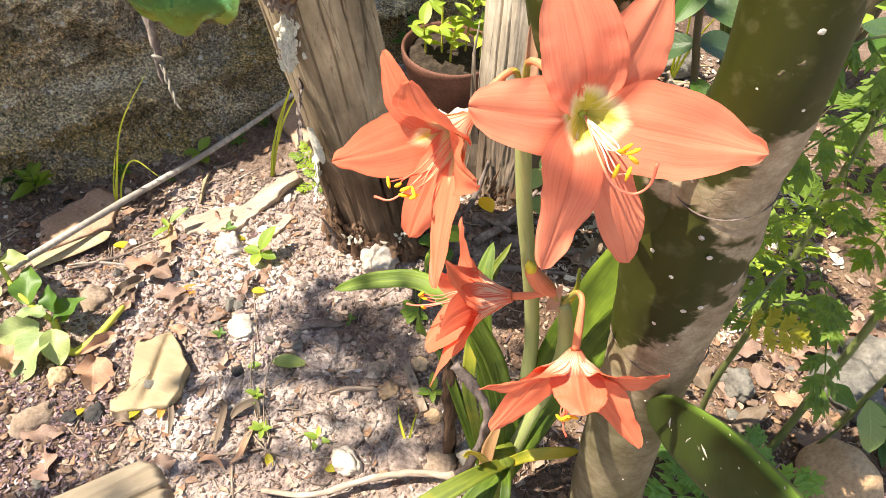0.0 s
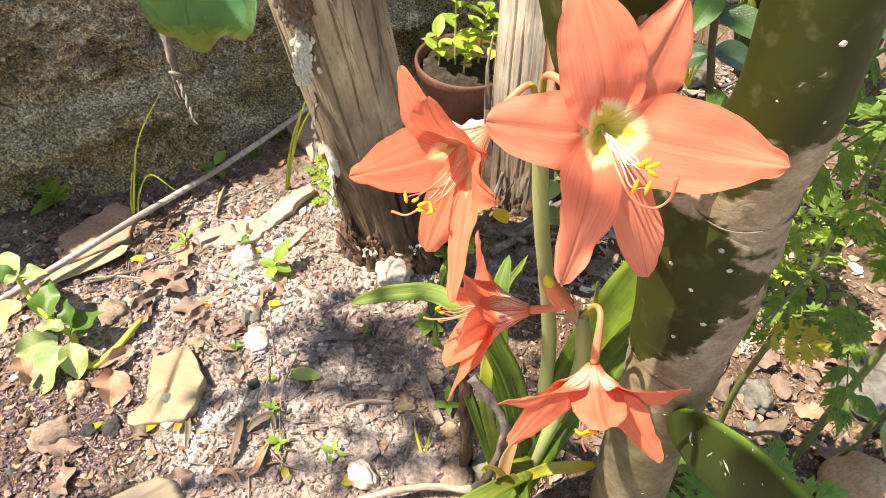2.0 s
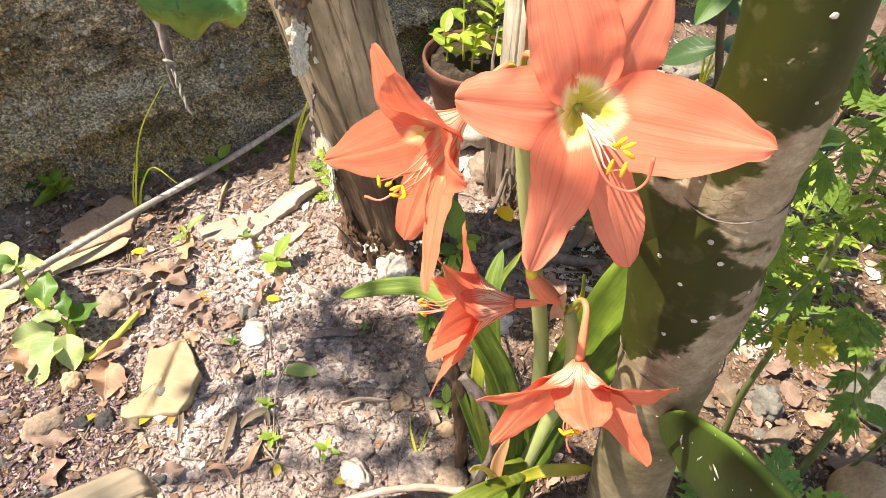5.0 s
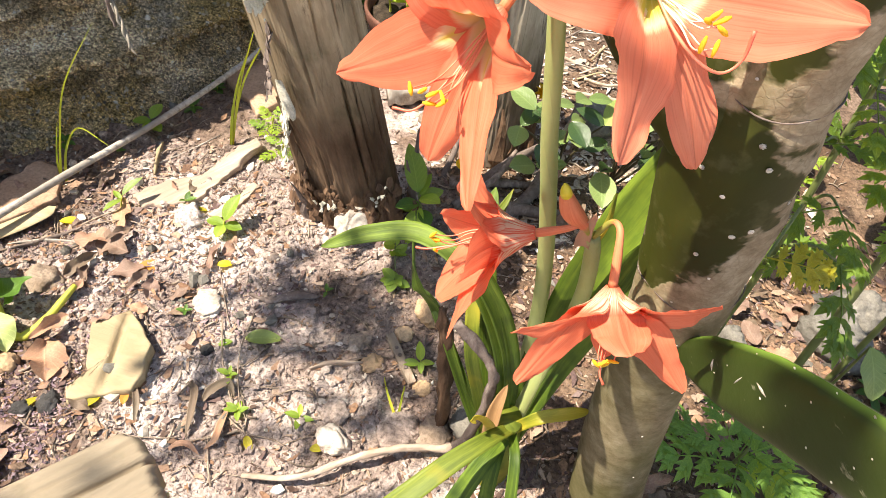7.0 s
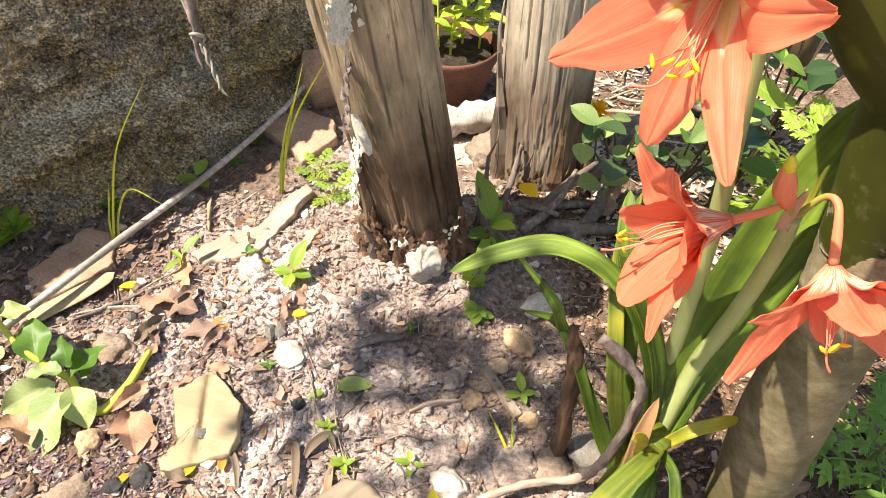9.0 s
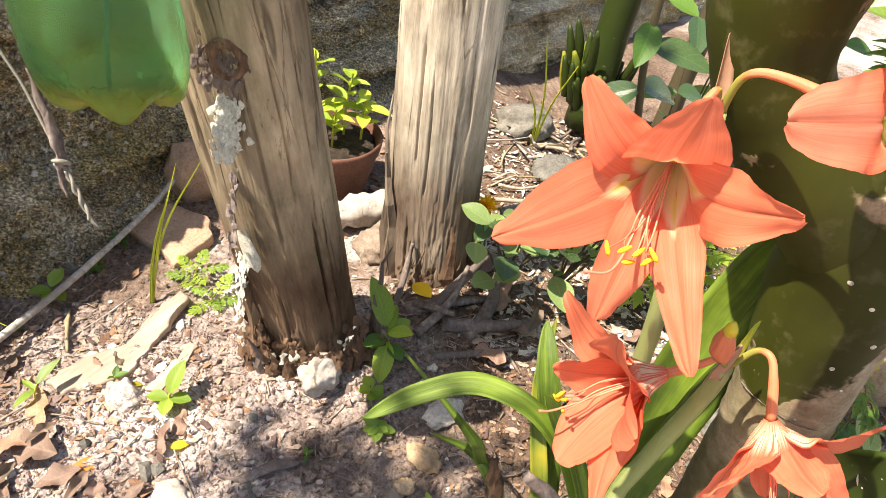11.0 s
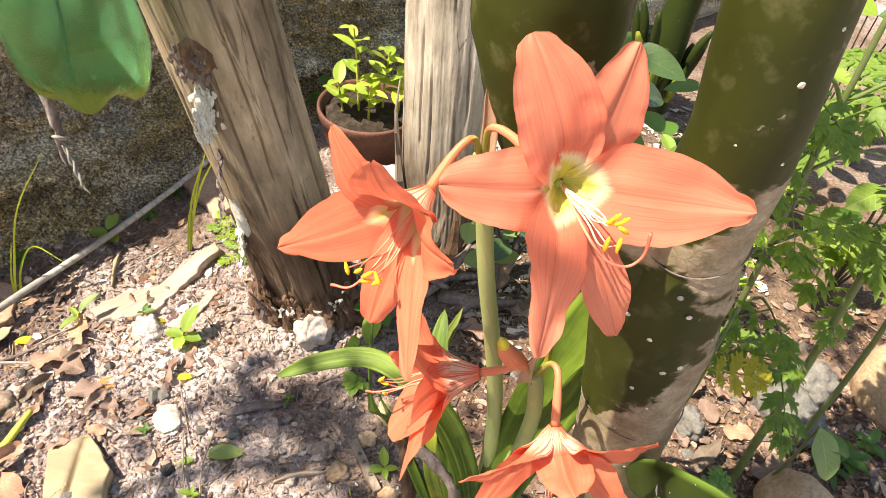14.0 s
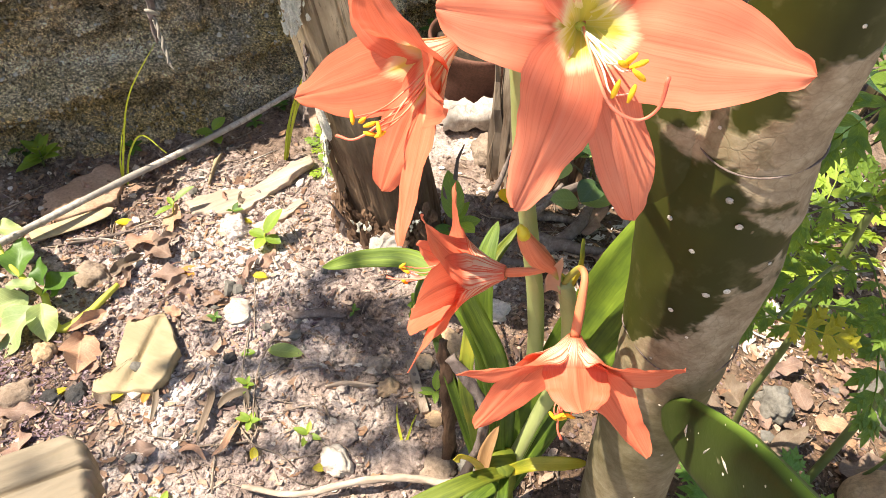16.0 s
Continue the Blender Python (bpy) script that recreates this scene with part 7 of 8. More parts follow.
for i, (x, y, n, l, m) in enumerate([(-0.255, 0.055, 4, 0.014, M_BRIGHT), (-0.235, 0.015, 5, 0.018, M_BRIGHT), (-0.165, 0.015, 4, 0.016, M_BRIGHT), (-0.39, 0.31, 5, 0.016, M_GREEN), (-0.60, 0.40, 5, 0.018, M_GREEN), (-0.45, 0.52, 5, 0.018, M_GREEN), (-0.52, 0.40, 4, 0.014, M_GREEN), (-0.04, 0.105, 4, 0.022, M_BRIGHT), (-0.66, 0.45, 6, 0.022, M_GREEN), (0.60, 0.20, 6, 0.035, M_GREEN), (0.545, 0.03, 5, 0.03, M_GREEN), (0.40, -0.03, 4, 0.02, M_GREEN), (-0.43, 0.58, 6, 0.02, M_GREEN), (-0.17, 0.19, 3, 0.012, M_GREEN), (-0.33, 0.13, 4, 0.012, M_GREEN), (-0.28, -0.10, 4, 0.02, M_BRIGHT)]):
    sprout("seedling", (x, y), [([(0, 0, 0), (0.002, 0, 0.006), (0.003, 0.001, 0.014)], 0.0009, whorl(r, n, l, LEAF_OVAL, m, (5, 45), (0.6, 1)), M_STEMY)], "tiny green seedling in litter", "seedling", "seedlings in the litter")


def grass(loc, tips, w, label):
    base = Vector((*loc, gz(*loc) - 0.003))
    g = thing("grass_tuft", base, label, "grass", "grass tufts")
    for i, mids in enumerate(tips):
        b = base + Vector((r.uniform(-0.005, 0.005), r.uniform(-0.004, 0.004), 0))
        part("blade", strap([b] + [Vector(m) for m in mids], [w, w * 0.9, w * 0.6, w * 0.25], (0.3, -1, 0.2), 0.5, 6, 4), M_GRASS, g)


grass((-0.366, 0.450), [[(-0.352, 0.480, 0.09), (-0.328, 0.517, 0.181)], [(-0.345, 0.485, 0.10), (-0.295, 0.523, 0.188)], [(-0.358, 0.475, 0.08), (-0.336, 0.501, 0.151)], [(-0.362, 0.468, 0.06), (-0.345, 0.490, 0.115)]], 0.0038, "yellow-green grass tuft by the wall")
grass((-0.563, 0.322), [[(-0.555, 0.335, 0.07), (-0.535, 0.355, 0.15), (-0.496, 0.395, 0.222)], [(-0.555, 0.340, 0.05), (-0.54, 0.36, 0.075), (-0.50, 0.35, 0.06)], [(-0.566, 0.33, 0.04), (-0.56, 0.35, 0.09)]], 0.0032, "thin arching grass blades by the wall")
grass((0.31, 0.93), [[(0.31, 0.93, 0.1), (0.29, 0.94, 0.22)], [(0.33, 0.93, 0.08), (0.36, 0.92, 0.17)], [(0.30, 0.93, 0.06), (0.27, 0.92, 0.12)]], 0.006, "dry grass blades behind the posts")

grass((-0.057, 0.027), [[(-0.069, 0.052, 0.016), (-0.077, 0.077, 0.012)], [(-0.053, 0.049, 0.014), (-0.051, 0.069, 0.010)]], 0.0034, "short yellow-green blades lying by the peg")

# ---- loose single leaves ----
def lay_leaf(name, x, y, ln_, az, shape, mat, label, lift=0.004, tilt=5, roll=0.0, group="", z=None):
    a, e = radians(az), radians(tilt)
    ob = new(name, leaf_mesh(shape, mat))
    ob.matrix_basis = aim((x, y, (gz(x, y) if z is None else z) + lift), (math.cos(a) * math.cos(e), math.sin(a) * math.cos(e), math.sin(e)), (0, 0, 1), ln_, roll)
    return tagged(ob, label, "leaf", group)


lay_leaf("fallen_leaf", -0.022, 0.414, 0.036, -55, LEAF_ROUND, M_GOLD, "fresh golden yellow fallen leaf on dead branches", 0.0, 12, 0.1, z=0.066)
lay_leaf("fallen_leaf", -0.250, 0.108, 0.045, 12, LEAF_OVAL, M_PALELEAF, "fallen pale green leaf on bare soil", 0.006)
lay_leaf("fallen_leaf", -0.262, 0.100, 0.020, 200, LEAF_OVAL, M_BRIGHT, "small bright fallen leaf on soil", 0.006)
DEADS = [leaf_shape(0.55, 0.05, 0.15, 1.2, 0.45, 16, 8, -0.25, 1), leaf_shape(0.42, -0.12, -0.25, 1.3, 0.55, 16, 8, -0.2, 3), leaf_shape(0.62, 0.20, 0.40, 1.1, 0.45, 16, 8, -0.3, 5), leaf_shape(0.34, 0.05, 0.8, 1.3, 0.5, 16, 8, -0.2, 8)]
G_D = "dead leaves on the soil"
big = [(-0.425, 0.030, 0.040, 215), (-0.415, 0.004, 0.036, 330), (-0.468, 0.065, 0.058, 300), (-0.455, 0.100, 0.05, 240), (-0.50, 0.215, 0.05, 20), (-0.455, 0.24, 0.06, 100), (-0.425, 0.205, 0.055, 160), (-0.49, 0.16, 0.05, 60), (-0.40, 0.19, 0.045, 200), (0.36, 0.03, 0.075, 300), (0.375, 0.06, 0.06, 80), (0.33, -0.03, 0.07, 200), (0.455, 0.165, 0.065, 20), (0.36, 0.15, 0.06, 40), (0.33, 0.20, 0.055, 120), (0.52, 0.02, 0.06, 250), (0.56, 0.06, 0.07, 330), (0.10, 0.40, 0.06, 60), (0.14, 0.36, 0.055, 150), (0.17, 0.41, 0.06, 240), (0.06, 0.34, 0.05, 310), (-0.50, -0.05, 0.05, 10), (-0.55, 0.02, 0.055, 130)]
r = random.Random(31)
for i, (x, y, l, az) in enumerate(big):
    lay_leaf("dead_leaf", x, y, l, az, DEADS[i % 4], M_DEAD, "curled brown dead leaf lying on soil", 0.008 + 0.004 * r.random(), r.uniform(-8, 16), r.uniform(-0.5, 0.5), G_D)
for i in range(130):
    z_ = r.random()
    if z_ < 0.50:
        x, y = r.uniform(0.18, 0.85), r.uniform(-0.08, 0.42)
    elif z_ < 0.70:
        x, y = r.uniform(-0.66, -0.30), r.uniform(-0.1, 0.36)
    else:
        x, y = r.uniform(-0.02, 0.55), r.uniform(0.36, 1.1)
    lay_leaf("dead_leaf", x, y, r.uniform(0.018, 0.048), r.uniform(0, 360), DEADS[r.randrange(4)], M_DEAD, "curled brown dead leaf lying on soil", 0.004 + 0.006 * r.random(), r.uniform(-12, 18), r.uniform(-0.6, 0.6), G_D)

CURLS = [([(-0.298, 0.041), (-0.284, 0.03), (-0.279, 0.002), (-0.278, -0.024)], 0.016), ([(-0.273, 0.02), (-0.266, 0.032), (-0.251, 0.044), (-0.241, 0.031)], 0.018), ([(-0.244, 0.017), (-0.245, -0.004), (-0.245, -0.024), (-0.254, -0.035)], 0.015), ([(-0.336, -0.014), (-0.339, 0.002), (-0.345, 0.016), (-0.352, 0.022)], 0.012), ([(-0.291, -0.039), (-0.281, -0.034), (-0.269, -0.035), (-0.258, -0.041)], 0.012)]
STALKS = [[(-0.283, 0.131), (-0.264, 0.069), (-0.243, 0.027), (-0.215, -0.014)], [(-0.241, 0.007), (-0.216, -0.011), (-0.185, -0.014), (-0.164, -0.025)], [(-0.202, 0.039), (-0.172, 0.05), (-0.146, 0.046)], [(-0.152, 0.083), (-0.121, 0.095), (-0.103, 0.109)], [(-0.334, 0.267), (-0.3, 0.184), (-0.271, 0.119)], [(-0.248, 0.144), (-0.248, 0.082), (-0.236, 0.033), (-0.222, 0.008)], [(-0.502, 0.249), (-0.449, 0.261), (-0.388, 0.245)]]
TINTS = [(-0.455, -0.021, 0.022, 60, M_YELLOW, "small yellow fallen leaf in litter"), (-0.354, 0.001, 0.02, 100, M_ORANGE, "small orange fallen leaf in litter"), (-0.411, 0.192, 0.034, 20, M_ORANGE, "long orange-brown fallen leaf in litter"), (-0.377, 0.301, 0.022, 10, M_YELLOW, "small yellow fallen leaf in litter"), (-0.391, -0.007, 0.02, 60, M_YELLOW, "small yellow fallen leaf in litter"), (-0.315, 0.211, 0.022, 15, M_YELLOW, "small yellow fallen leaf in litter"), (-0.539, 0.252, 0.034, 10, M_YELLOW, "yellow-green fallen leaf near the stick"), (-0.215, -0.014, 0.02, 300, M_YELLOW, "small yellow-green leaf on soil"), (-0.144, -0.02, 0.02, 20, M_YELLOW, "small yellow-green leaf on soil")]

# curled brown leaf strips, wiry stalks and small coloured leaves on the bare soil
for i, (pts, w) in enumerate(CURLS):
    solo("dead_leaf", strap([(x, y, gz(x, y) + 0.004 + dz) for (x, y), dz in zip(pts, (0.0, 0.005, 0.006, 0.001))], [w * 0.25, w * 0.6, w * 0.55, w * 0.15], (0.2 if i % 2 else -0.2, -0.1, 1), 0.5, 6, 8), M_DEAD, "narrow curled brown dead leaf on soil", "leaf", G_D)
for i, pts in enumerate(STALKS):
    solo("dry_stalk", tube(spline([(x, y, gz(x, y) + 0.004 + 0.004 * (k % 2)) for k, (x, y) in enumerate(pts)], 6), [0.0011, 0.0009, 0.0006], 6, 0.3, i), M_TWIG, "thin wiry dry stalk on soil", "stalk", "dry stalks on the soil")
for i, (x, y, l, az, m, lab) in enumerate(TINTS):
    lay_leaf("fallen_leaf", x, y, l, az, LEAF_OVAL, m, lab, 0.005, 6, 0.2 * (i % 3 - 1))

# ---- cut-leaved bush ----
bush = thing("flower_bush", (0.415, 0.14, -0.06), "tall green bush with deeply cut leaves, some yellowing", "bush")
b_stems = [[(0.415, 0.140, -0.07), (0.420, 0.155, 0.06), (0.424, 0.165, 0.18), (0.418, 0.17, 0.32), (0.405, 0.165, 0.48), (0.39, 0.16, 0.66)],
           [(0.318, 0.165, -0.03), (0.300, 0.150, 0.08), (0.292, 0.135, 0.20), (0.282, 0.125, 0.34), (0.272, 0.12, 0.48), (0.268, 0.12, 0.62)],
           [(0.520, 0.205, -0.07), (0.530, 0.215, 0.12), (0.520, 0.22, 0.30), (0.50, 0.22, 0.48)]]
b_lines = [spline(s, 7) for s in b_stems]
for ln_, rad in zip(b_lines, (0.0055, 0.0042, 0.0042)):
    part("stem", tube(ln_, [rad, rad * 0.8, rad * 0.5], 9, 0.1, 4), M_STEM, bush)
NODES = [(0.371, 0.2, 0.523), (0.446, 0.2, 0.443), (0.409, 0.2, 0.42), (0.402, 0.19, 0.38), (0.466, 0.2, 0.341), (0.522, 0.2, 0.352), (0.471, 0.2, 0.302), (0.384, 0.19, 0.346), (0.548, 0.2, 0.236), (0.578, 0.2, 0.251), (0.435, 0.19, 0.289), (0.366, 0.2, 0.486),
         (0.451, 0.2, 0.501), (0.225, 0.1, 0.565), (0.251, 0.1, 0.509), (0.264, 0.1, 0.457), (0.248, 0.1, 0.404), (0.295, 0.1, 0.343), (0.246, 0.09, 0.282), (0.29, 0.1, 0.255), (0.333, 0.1, 0.275), (0.34, 0.12, 0.42), (0.33, 0.12, 0.50), (0.31, 0.10, 0.57), (0.36, 0.14, 0.60), (0.212, 0.02, 0.352)]
r = random.Random(41)
for i, nd_ in enumerate(NODES):
    p = Vector(nd_)
    q = min((q for l in b_lines for q in l), key=lambda q: (q - p).length + max(0, q.z - p.z + 0.02) * 2)
    tw_ = part("twig", tube(spline([q, q.lerp(p, 0.5) + Vector((0, 0, 0.012)), p], 4), [0.0018, 0.0010], 6), M_STEM, bush)
    for k in range(3 if p.z > 0.40 else 2):
        az = r.uniform(0, 360)
        e = radians(r.uniform(-50, 10))
        d = Vector((math.cos(radians(az)) * math.cos(e), math.sin(radians(az)) * math.cos(e), math.sin(e)))
        yel = i in (8, 9) and k < 2 or i == 25 and k == 0
        put_part("leaf", leaf_mesh(LOBED, M_YELLOW if yel else M_FERNY), aim(p, d, (0, -0.3, 1), r.uniform(0.060, 0.100), r.uniform(-0.4, 0.4)), tw_, "yellow cut leaf" if yel else "")
r = random.Random(43)
fern = thing("cut_leaved_seedling", (0.322, 0.020, -0.035), "fresh green feathery cut-leaved plant on leaf litter", "plant")
fl_ = spline([(0.322, 0.020, -0.04), (0.320, 0.018, 0.02), (0.316, 0.012, 0.075)], 6)
part("stem", tube(fl_, [0.0035, 0.002], 8), M_STEM, fern)
for k in range(12):
    a, e = radians(k * 137.5), radians(r.uniform(0, 40))
    p = fl_[int((0.35 + 0.65 * k / 11) * (len(fl_) - 1))]
    put_part("leaf", leaf_mesh(LOBED, M_BRIGHT if k == 5 else M_FERN), aim(p, (math.cos(a) * math.cos(e), math.sin(a) * math.cos(e), math.sin(e)), (0, 0, 1), r.uniform(0.075, 0.125), r.uniform(-0.3, 0.3)), fern)
sprout("weed", (0.462, 0.150), [([(0, 0, 0), (0.004, -0.008, 0.09), (-0.004, -0.018, 0.185)], 0.0028, [(1, 285, -30, 0.062, LEAF_TOOTH, M_PALELEAF), (0.97, 340, -5, 0.050, LEAF_TOOTH, M_GREEN), (0.9, 130, 10, 0.045, LEAF_TOOTH, M_GREEN)], M_STEM)], "upright weed with broad chewed green leaves", "weed", G_W)
sprout("weed", (0.570, 0.185), [([(0, 0, 0), (0, 0, 0.015), (0, 0, 0.03)], 0.0016, whorl(r, 9, 0.034, LEAF_LONG, M_GREEN, (5, 50), (0.4, 1)), M_STEM)], "small narrow-leaved green weed on leaf litter", "weed", G_W)
sprout("weed", (0.645, 0.225), [([(0, 0, 0), (0, 0, 0.01), (0, 0, 0.02)], 0.0014, whorl(r, 6, 0.026, LEAF_OVAL, M_GREEN, (5, 40), (0.4, 1)), M_STEM)], "small green seedling on leaf litter", "weed", G_W)

# ---- shrubs behind the lily ----
r = random.Random(51)
G_S = "shrubs behind the lily"


def shrub(name, base, leaves, mats, size, label, smat=M_STEMD):
    """A low shrub: a woody foot, twigs out to each leaf."""
    b = Vector((*base, gz(*base) - 0.005))
    sh = thing(name, b, label, "shrub", G_S)
    for i, lf in enumerate(leaves):
        p = Vector(lf)
        mid = b.lerp(p, 0.55) + Vector((0, 0, 0.02))
        t = part("twig", tube(spline([b + Vector((r.uniform(-1, 1), r.uniform(-1, 1), 0)) * 0.006, mid, p], 4), [0.0024, 0.0012], 6), smat, sh)
        az = math.atan2(p.y - b.y, p.x - b.x) + r.uniform(-1.3, 1.3)
        for k in range(2):
            e = radians(r.uniform(-15, 35))
            a = az + k * 2.4 + r.uniform(-0.4, 0.4)
            m = mats[(i + k) % len(mats)]
            put_part("leaf", leaf_mesh(LEAF_ROUND if k == 0 else LEAF_OVAL, m), aim(p, (math.cos(a) * math.cos(e), math.sin(a) * math.cos(e), math.sin(e)), (0, -0.4, 1), size * r.uniform(0.75, 1.2)), t)


shrub("shrub", (0.125, 0.455), [(0.07, 0.42, 0.165), (0.104, 0.42, 0.108), (0.085, 0.40, 0.085), (0.055, 0.42, 0.135), (0.119, 0.41, 0.162), (0.136, 0.43, 0.186), (0.165, 0.42, 0.155), (0.146, 0.41, 0.118), (0.10, 0.46, 0.15)], [M_PALELEAF, M_GLOSSY, M_PALELEAF], 0.046, "low shrub with pale and dark glossy oval leaves")
shrub("shrub", (0.215, 0.465), [(0.194, 0.43, 0.11), (0.182, 0.42, 0.074), (0.199, 0.42, 0.152), (0.235, 0.43, 0.10), (0.26, 0.44, 0.14), (0.247, 0.42, 0.20), (0.29, 0.43, 0.17), (0.225, 0.47, 0.18), (0.30, 0.46, 0.09)], [M_GLOSSY, M_PALELEAF, M_GREEN], 0.050, "low shrub with mixed dark and pale leaves")
shrub("shrub", (0.36, 0.56), [(0.34, 0.53, 0.14), (0.37, 0.52, 0.20), (0.40, 0.54, 0.16), (0.33, 0.56, 0.22), (0.42, 0.58, 0.24), (0.38, 0.60, 0.28), (0.31, 0.55, 0.10), (0.44, 0.53, 0.10)], [M_GREEN, M_BRIGHT, M_GLOSSY], 0.055, "leafy green shrub in dappled light")
shrub("shrub", (0.50, 0.75), [(0.45, 0.70, 0.18), (0.50, 0.70, 0.28), (0.55, 0.72, 0.22), (0.47, 0.76, 0.34), (0.56, 0.78, 0.36), (0.60, 0.70, 0.15), (0.42, 0.74, 0.10), (0.62, 0.76, 0.28)], [M_GREEN, M_GLOSSY, M_BRIGHT], 0.075, "leafy dark green shrub near the finger cactus")
shrub("shrub", (0.72, 0.55), [(0.66, 0.50, 0.20), (0.70, 0.48, 0.32), (0.75, 0.50, 0.24), (0.68, 0.55, 0.42), (0.78, 0.55, 0.40), (0.82, 0.50, 0.30), (0.62, 0.52, 0.12), (0.74, 0.56, 0.52)], [M_FERNY, M_GREEN, M_BRIGHT], 0.08, "leafy green shrub behind the bush")
shrub("shrub", (0.98, 0.62), [(0.90, 0.58, 0.16), (0.94, 0.56, 0.26), (1.00, 0.58, 0.20), (0.96, 0.62, 0.36), (1.04, 0.60, 0.34), (1.08, 0.58, 0.24), (0.88, 0.60, 0.08), (0.92, 0.64, 0.44), (1.02, 0.66, 0.48)], [M_GREEN, M_FERNY, M_BRIGHT], 0.075, "leafy green shrub in sun")
shrub("shrub", (0.80, 0.95), [(0.72, 0.90, 0.18), (0.76, 0.88, 0.30), (0.82, 0.90, 0.22), (0.78, 0.95, 0.40), (0.86, 0.92, 0.38), (0.90, 0.90, 0.26), (0.70, 0.94, 0.10), (0.74, 0.96, 0.52)], [M_FERNY, M_BRIGHT, M_GREEN], 0.085, "leafy green shrub beyond the bush")
lime = thing("cut_leaved_seedling", (0.405, 0.455, -0.02), "lime green cut-leaved plant in sun behind the cactus", "plant")
stalk = spline([(0.405, 0.455, -0.03), (0.402, 0.448, 0.05), (0.396, 0.440, 0.13)], 6)
part("stem", tube(stalk, [0.0032, 0.0018], 8), M_STEM, lime)
for k in range(15):
    a, e = radians(k * 137.5), radians(r.uniform(-5, 40))
    p = stalk[int((0.25 + 0.75 * k / 14) * (len(stalk) - 1))]
    put_part("leaf", leaf_mesh(LOBED, M_LIME if k % 3 else M_BRIGHT), aim(p, (math.cos(a) * math.cos(e), math.sin(a) * math.cos(e), math.sin(e)), (0, 0, 1), r.uniform(0.075, 0.120), r.uniform(-0.3, 0.3)), lime)
sap = thing("sapling", (0.262, 0.412, -0.03), "thin sapling with a dark stem and broad pale leaves", "sapling", G_S)
sl = spline([(0.262, 0.412, -0.03), (0.250, 0.405, 0.10), (0.232, 0.395, 0.22), (0.205, 0.385, 0.34), (0.180, 0.375, 0.44), (0.170, 0.37, 0.60)], 6)
part("stem", tube(sl, [0.0062, 0.005, 0.004], 9, 0.1, 2), M_STEMD, sap)
for u, az, e, l, m in ((0.40, 200, -35, 0.075, M_PALELEAF), (0.42, 190, 10, 0.055, M_PALELEAF), (0.48, 320, -10, 0.06, M_BRIGHT), (0.30, 20, 5, 0.075, M_GLOSSY), (0.70, 170, -25, 0.070, M_GLOSSY), (0.72, 20, -10, 0.08, M_GLOSSY), (0.80, 330, 0, 0.075, M_GLOSSY), (0.85, 240, -20, 0.06, M_GREEN), (0.62, 300, -20, 0.06, M_GREEN), (0.92, 60, 10, 0.07, M_GREEN)):
    a, e = radians(az), radians(e)
    put_part("leaf", leaf_mesh(LEAF_OVAL, m), aim(sl[int(u * (len(sl) - 1))], (math.cos(a) * math.cos(e), math.sin(a) * math.cos(e), math.sin(e)), (0, -0.6, 1), l), sap)
yfl = thing("yellow_flower", (0.095, 0.500, 0.0), "small yellow flower head on a thin stalk", "flower")
part("stem", tube(spline([(0.10, 0.495, -0.01), (0.098, 0.50, 0.07), (0.09, 0.505, 0.13)], 4), [0.002, 0.0014], 6), M_STEM, yfl)
for k in range(26):
    a, e = radians(k * 137.5), radians(10 + 70 * (k / 26))
    put_part("petal", leaf_mesh(LEAF_LONG, M_GOLD), aim((0.09, 0.505, 0.130), (math.cos(a) * math.cos(e), math.sin(a) * math.cos(e), math.sin(e)), (0, 0, 1), 0.020), yfl)
clump = thing("finger_cactus", (0.475, 1.06, 0.0), "dark columnar cactus with many small finger joints", "cactus")
part("trunk", tube(spline([(0.475, 1.06, -0.03), (0.48, 1.06, 0.2), (0.50, 1.06, 0.45), (0.52, 1.06, 0.75)], 6), [0.045, 0.034, 0.032, 0.03], 14, 0.1, 4), M_PAD, clump)
for k in range(34):
    a = r.uniform(0, 6.28)
    d = Vector((math.cos(a), math.sin(a), 0))
    z0 = r.uniform(0.0, 0.12)
    p = Vector((0.475, 1.06, z0)) + d * r.uniform(0.03, 0.07)
    part("finger", tube(spline([p, p + d * 0.01 + Vector((0, 0, 0.04)), p + d * 0.025 + Vector((0, 0, r.uniform(0.06, 0.10)))], 4), [0.007, 0.010, 0.010, 0.004], 8, 0.1, k), M_STRAPY if k % 4 == 0 else M_PAD, clump)
part("trunk", tube(spline([(0.62, 0.98, -0.03), (0.63, 0.97, 0.3), (0.66, 0.96, 0.7)], 6), [0.025, 0.02, 0.018], 10, 0.1, 6), M_STEMD, clump)

r = random.Random(77)
for i in range(64):
    x, y = r.uniform(0.04, 0.46), r.uniform(0.56, 1.02)
    L, a, rad = r.uniform(0.04, 0.15), r.gauss(0.15, 0.6), r.uniform(0.0015, 0.0050)
    dx, dy = math.cos(a) * L / 2, math.sin(a) * L / 2
    pts = [(x - dx, y - dy), (x + r.uniform(-0.01, 0.01), y + r.uniform(-0.01, 0.01)), (x + dx, y + dy)]
    solo("dry_stick", tube(spline([(px, py, gz(px, py) + rad + r.uniform(0.0, 0.022)) for px, py in pts], 5), [rad, rad * 0.9, rad * 0.6], 7, 0.4, i), (M_STICK, M_BARK, M_CHUNK, M_DARKROOT)[i % 4], "dry stick lying in the litter behind the posts", "stick", "dry sticks behind the posts")

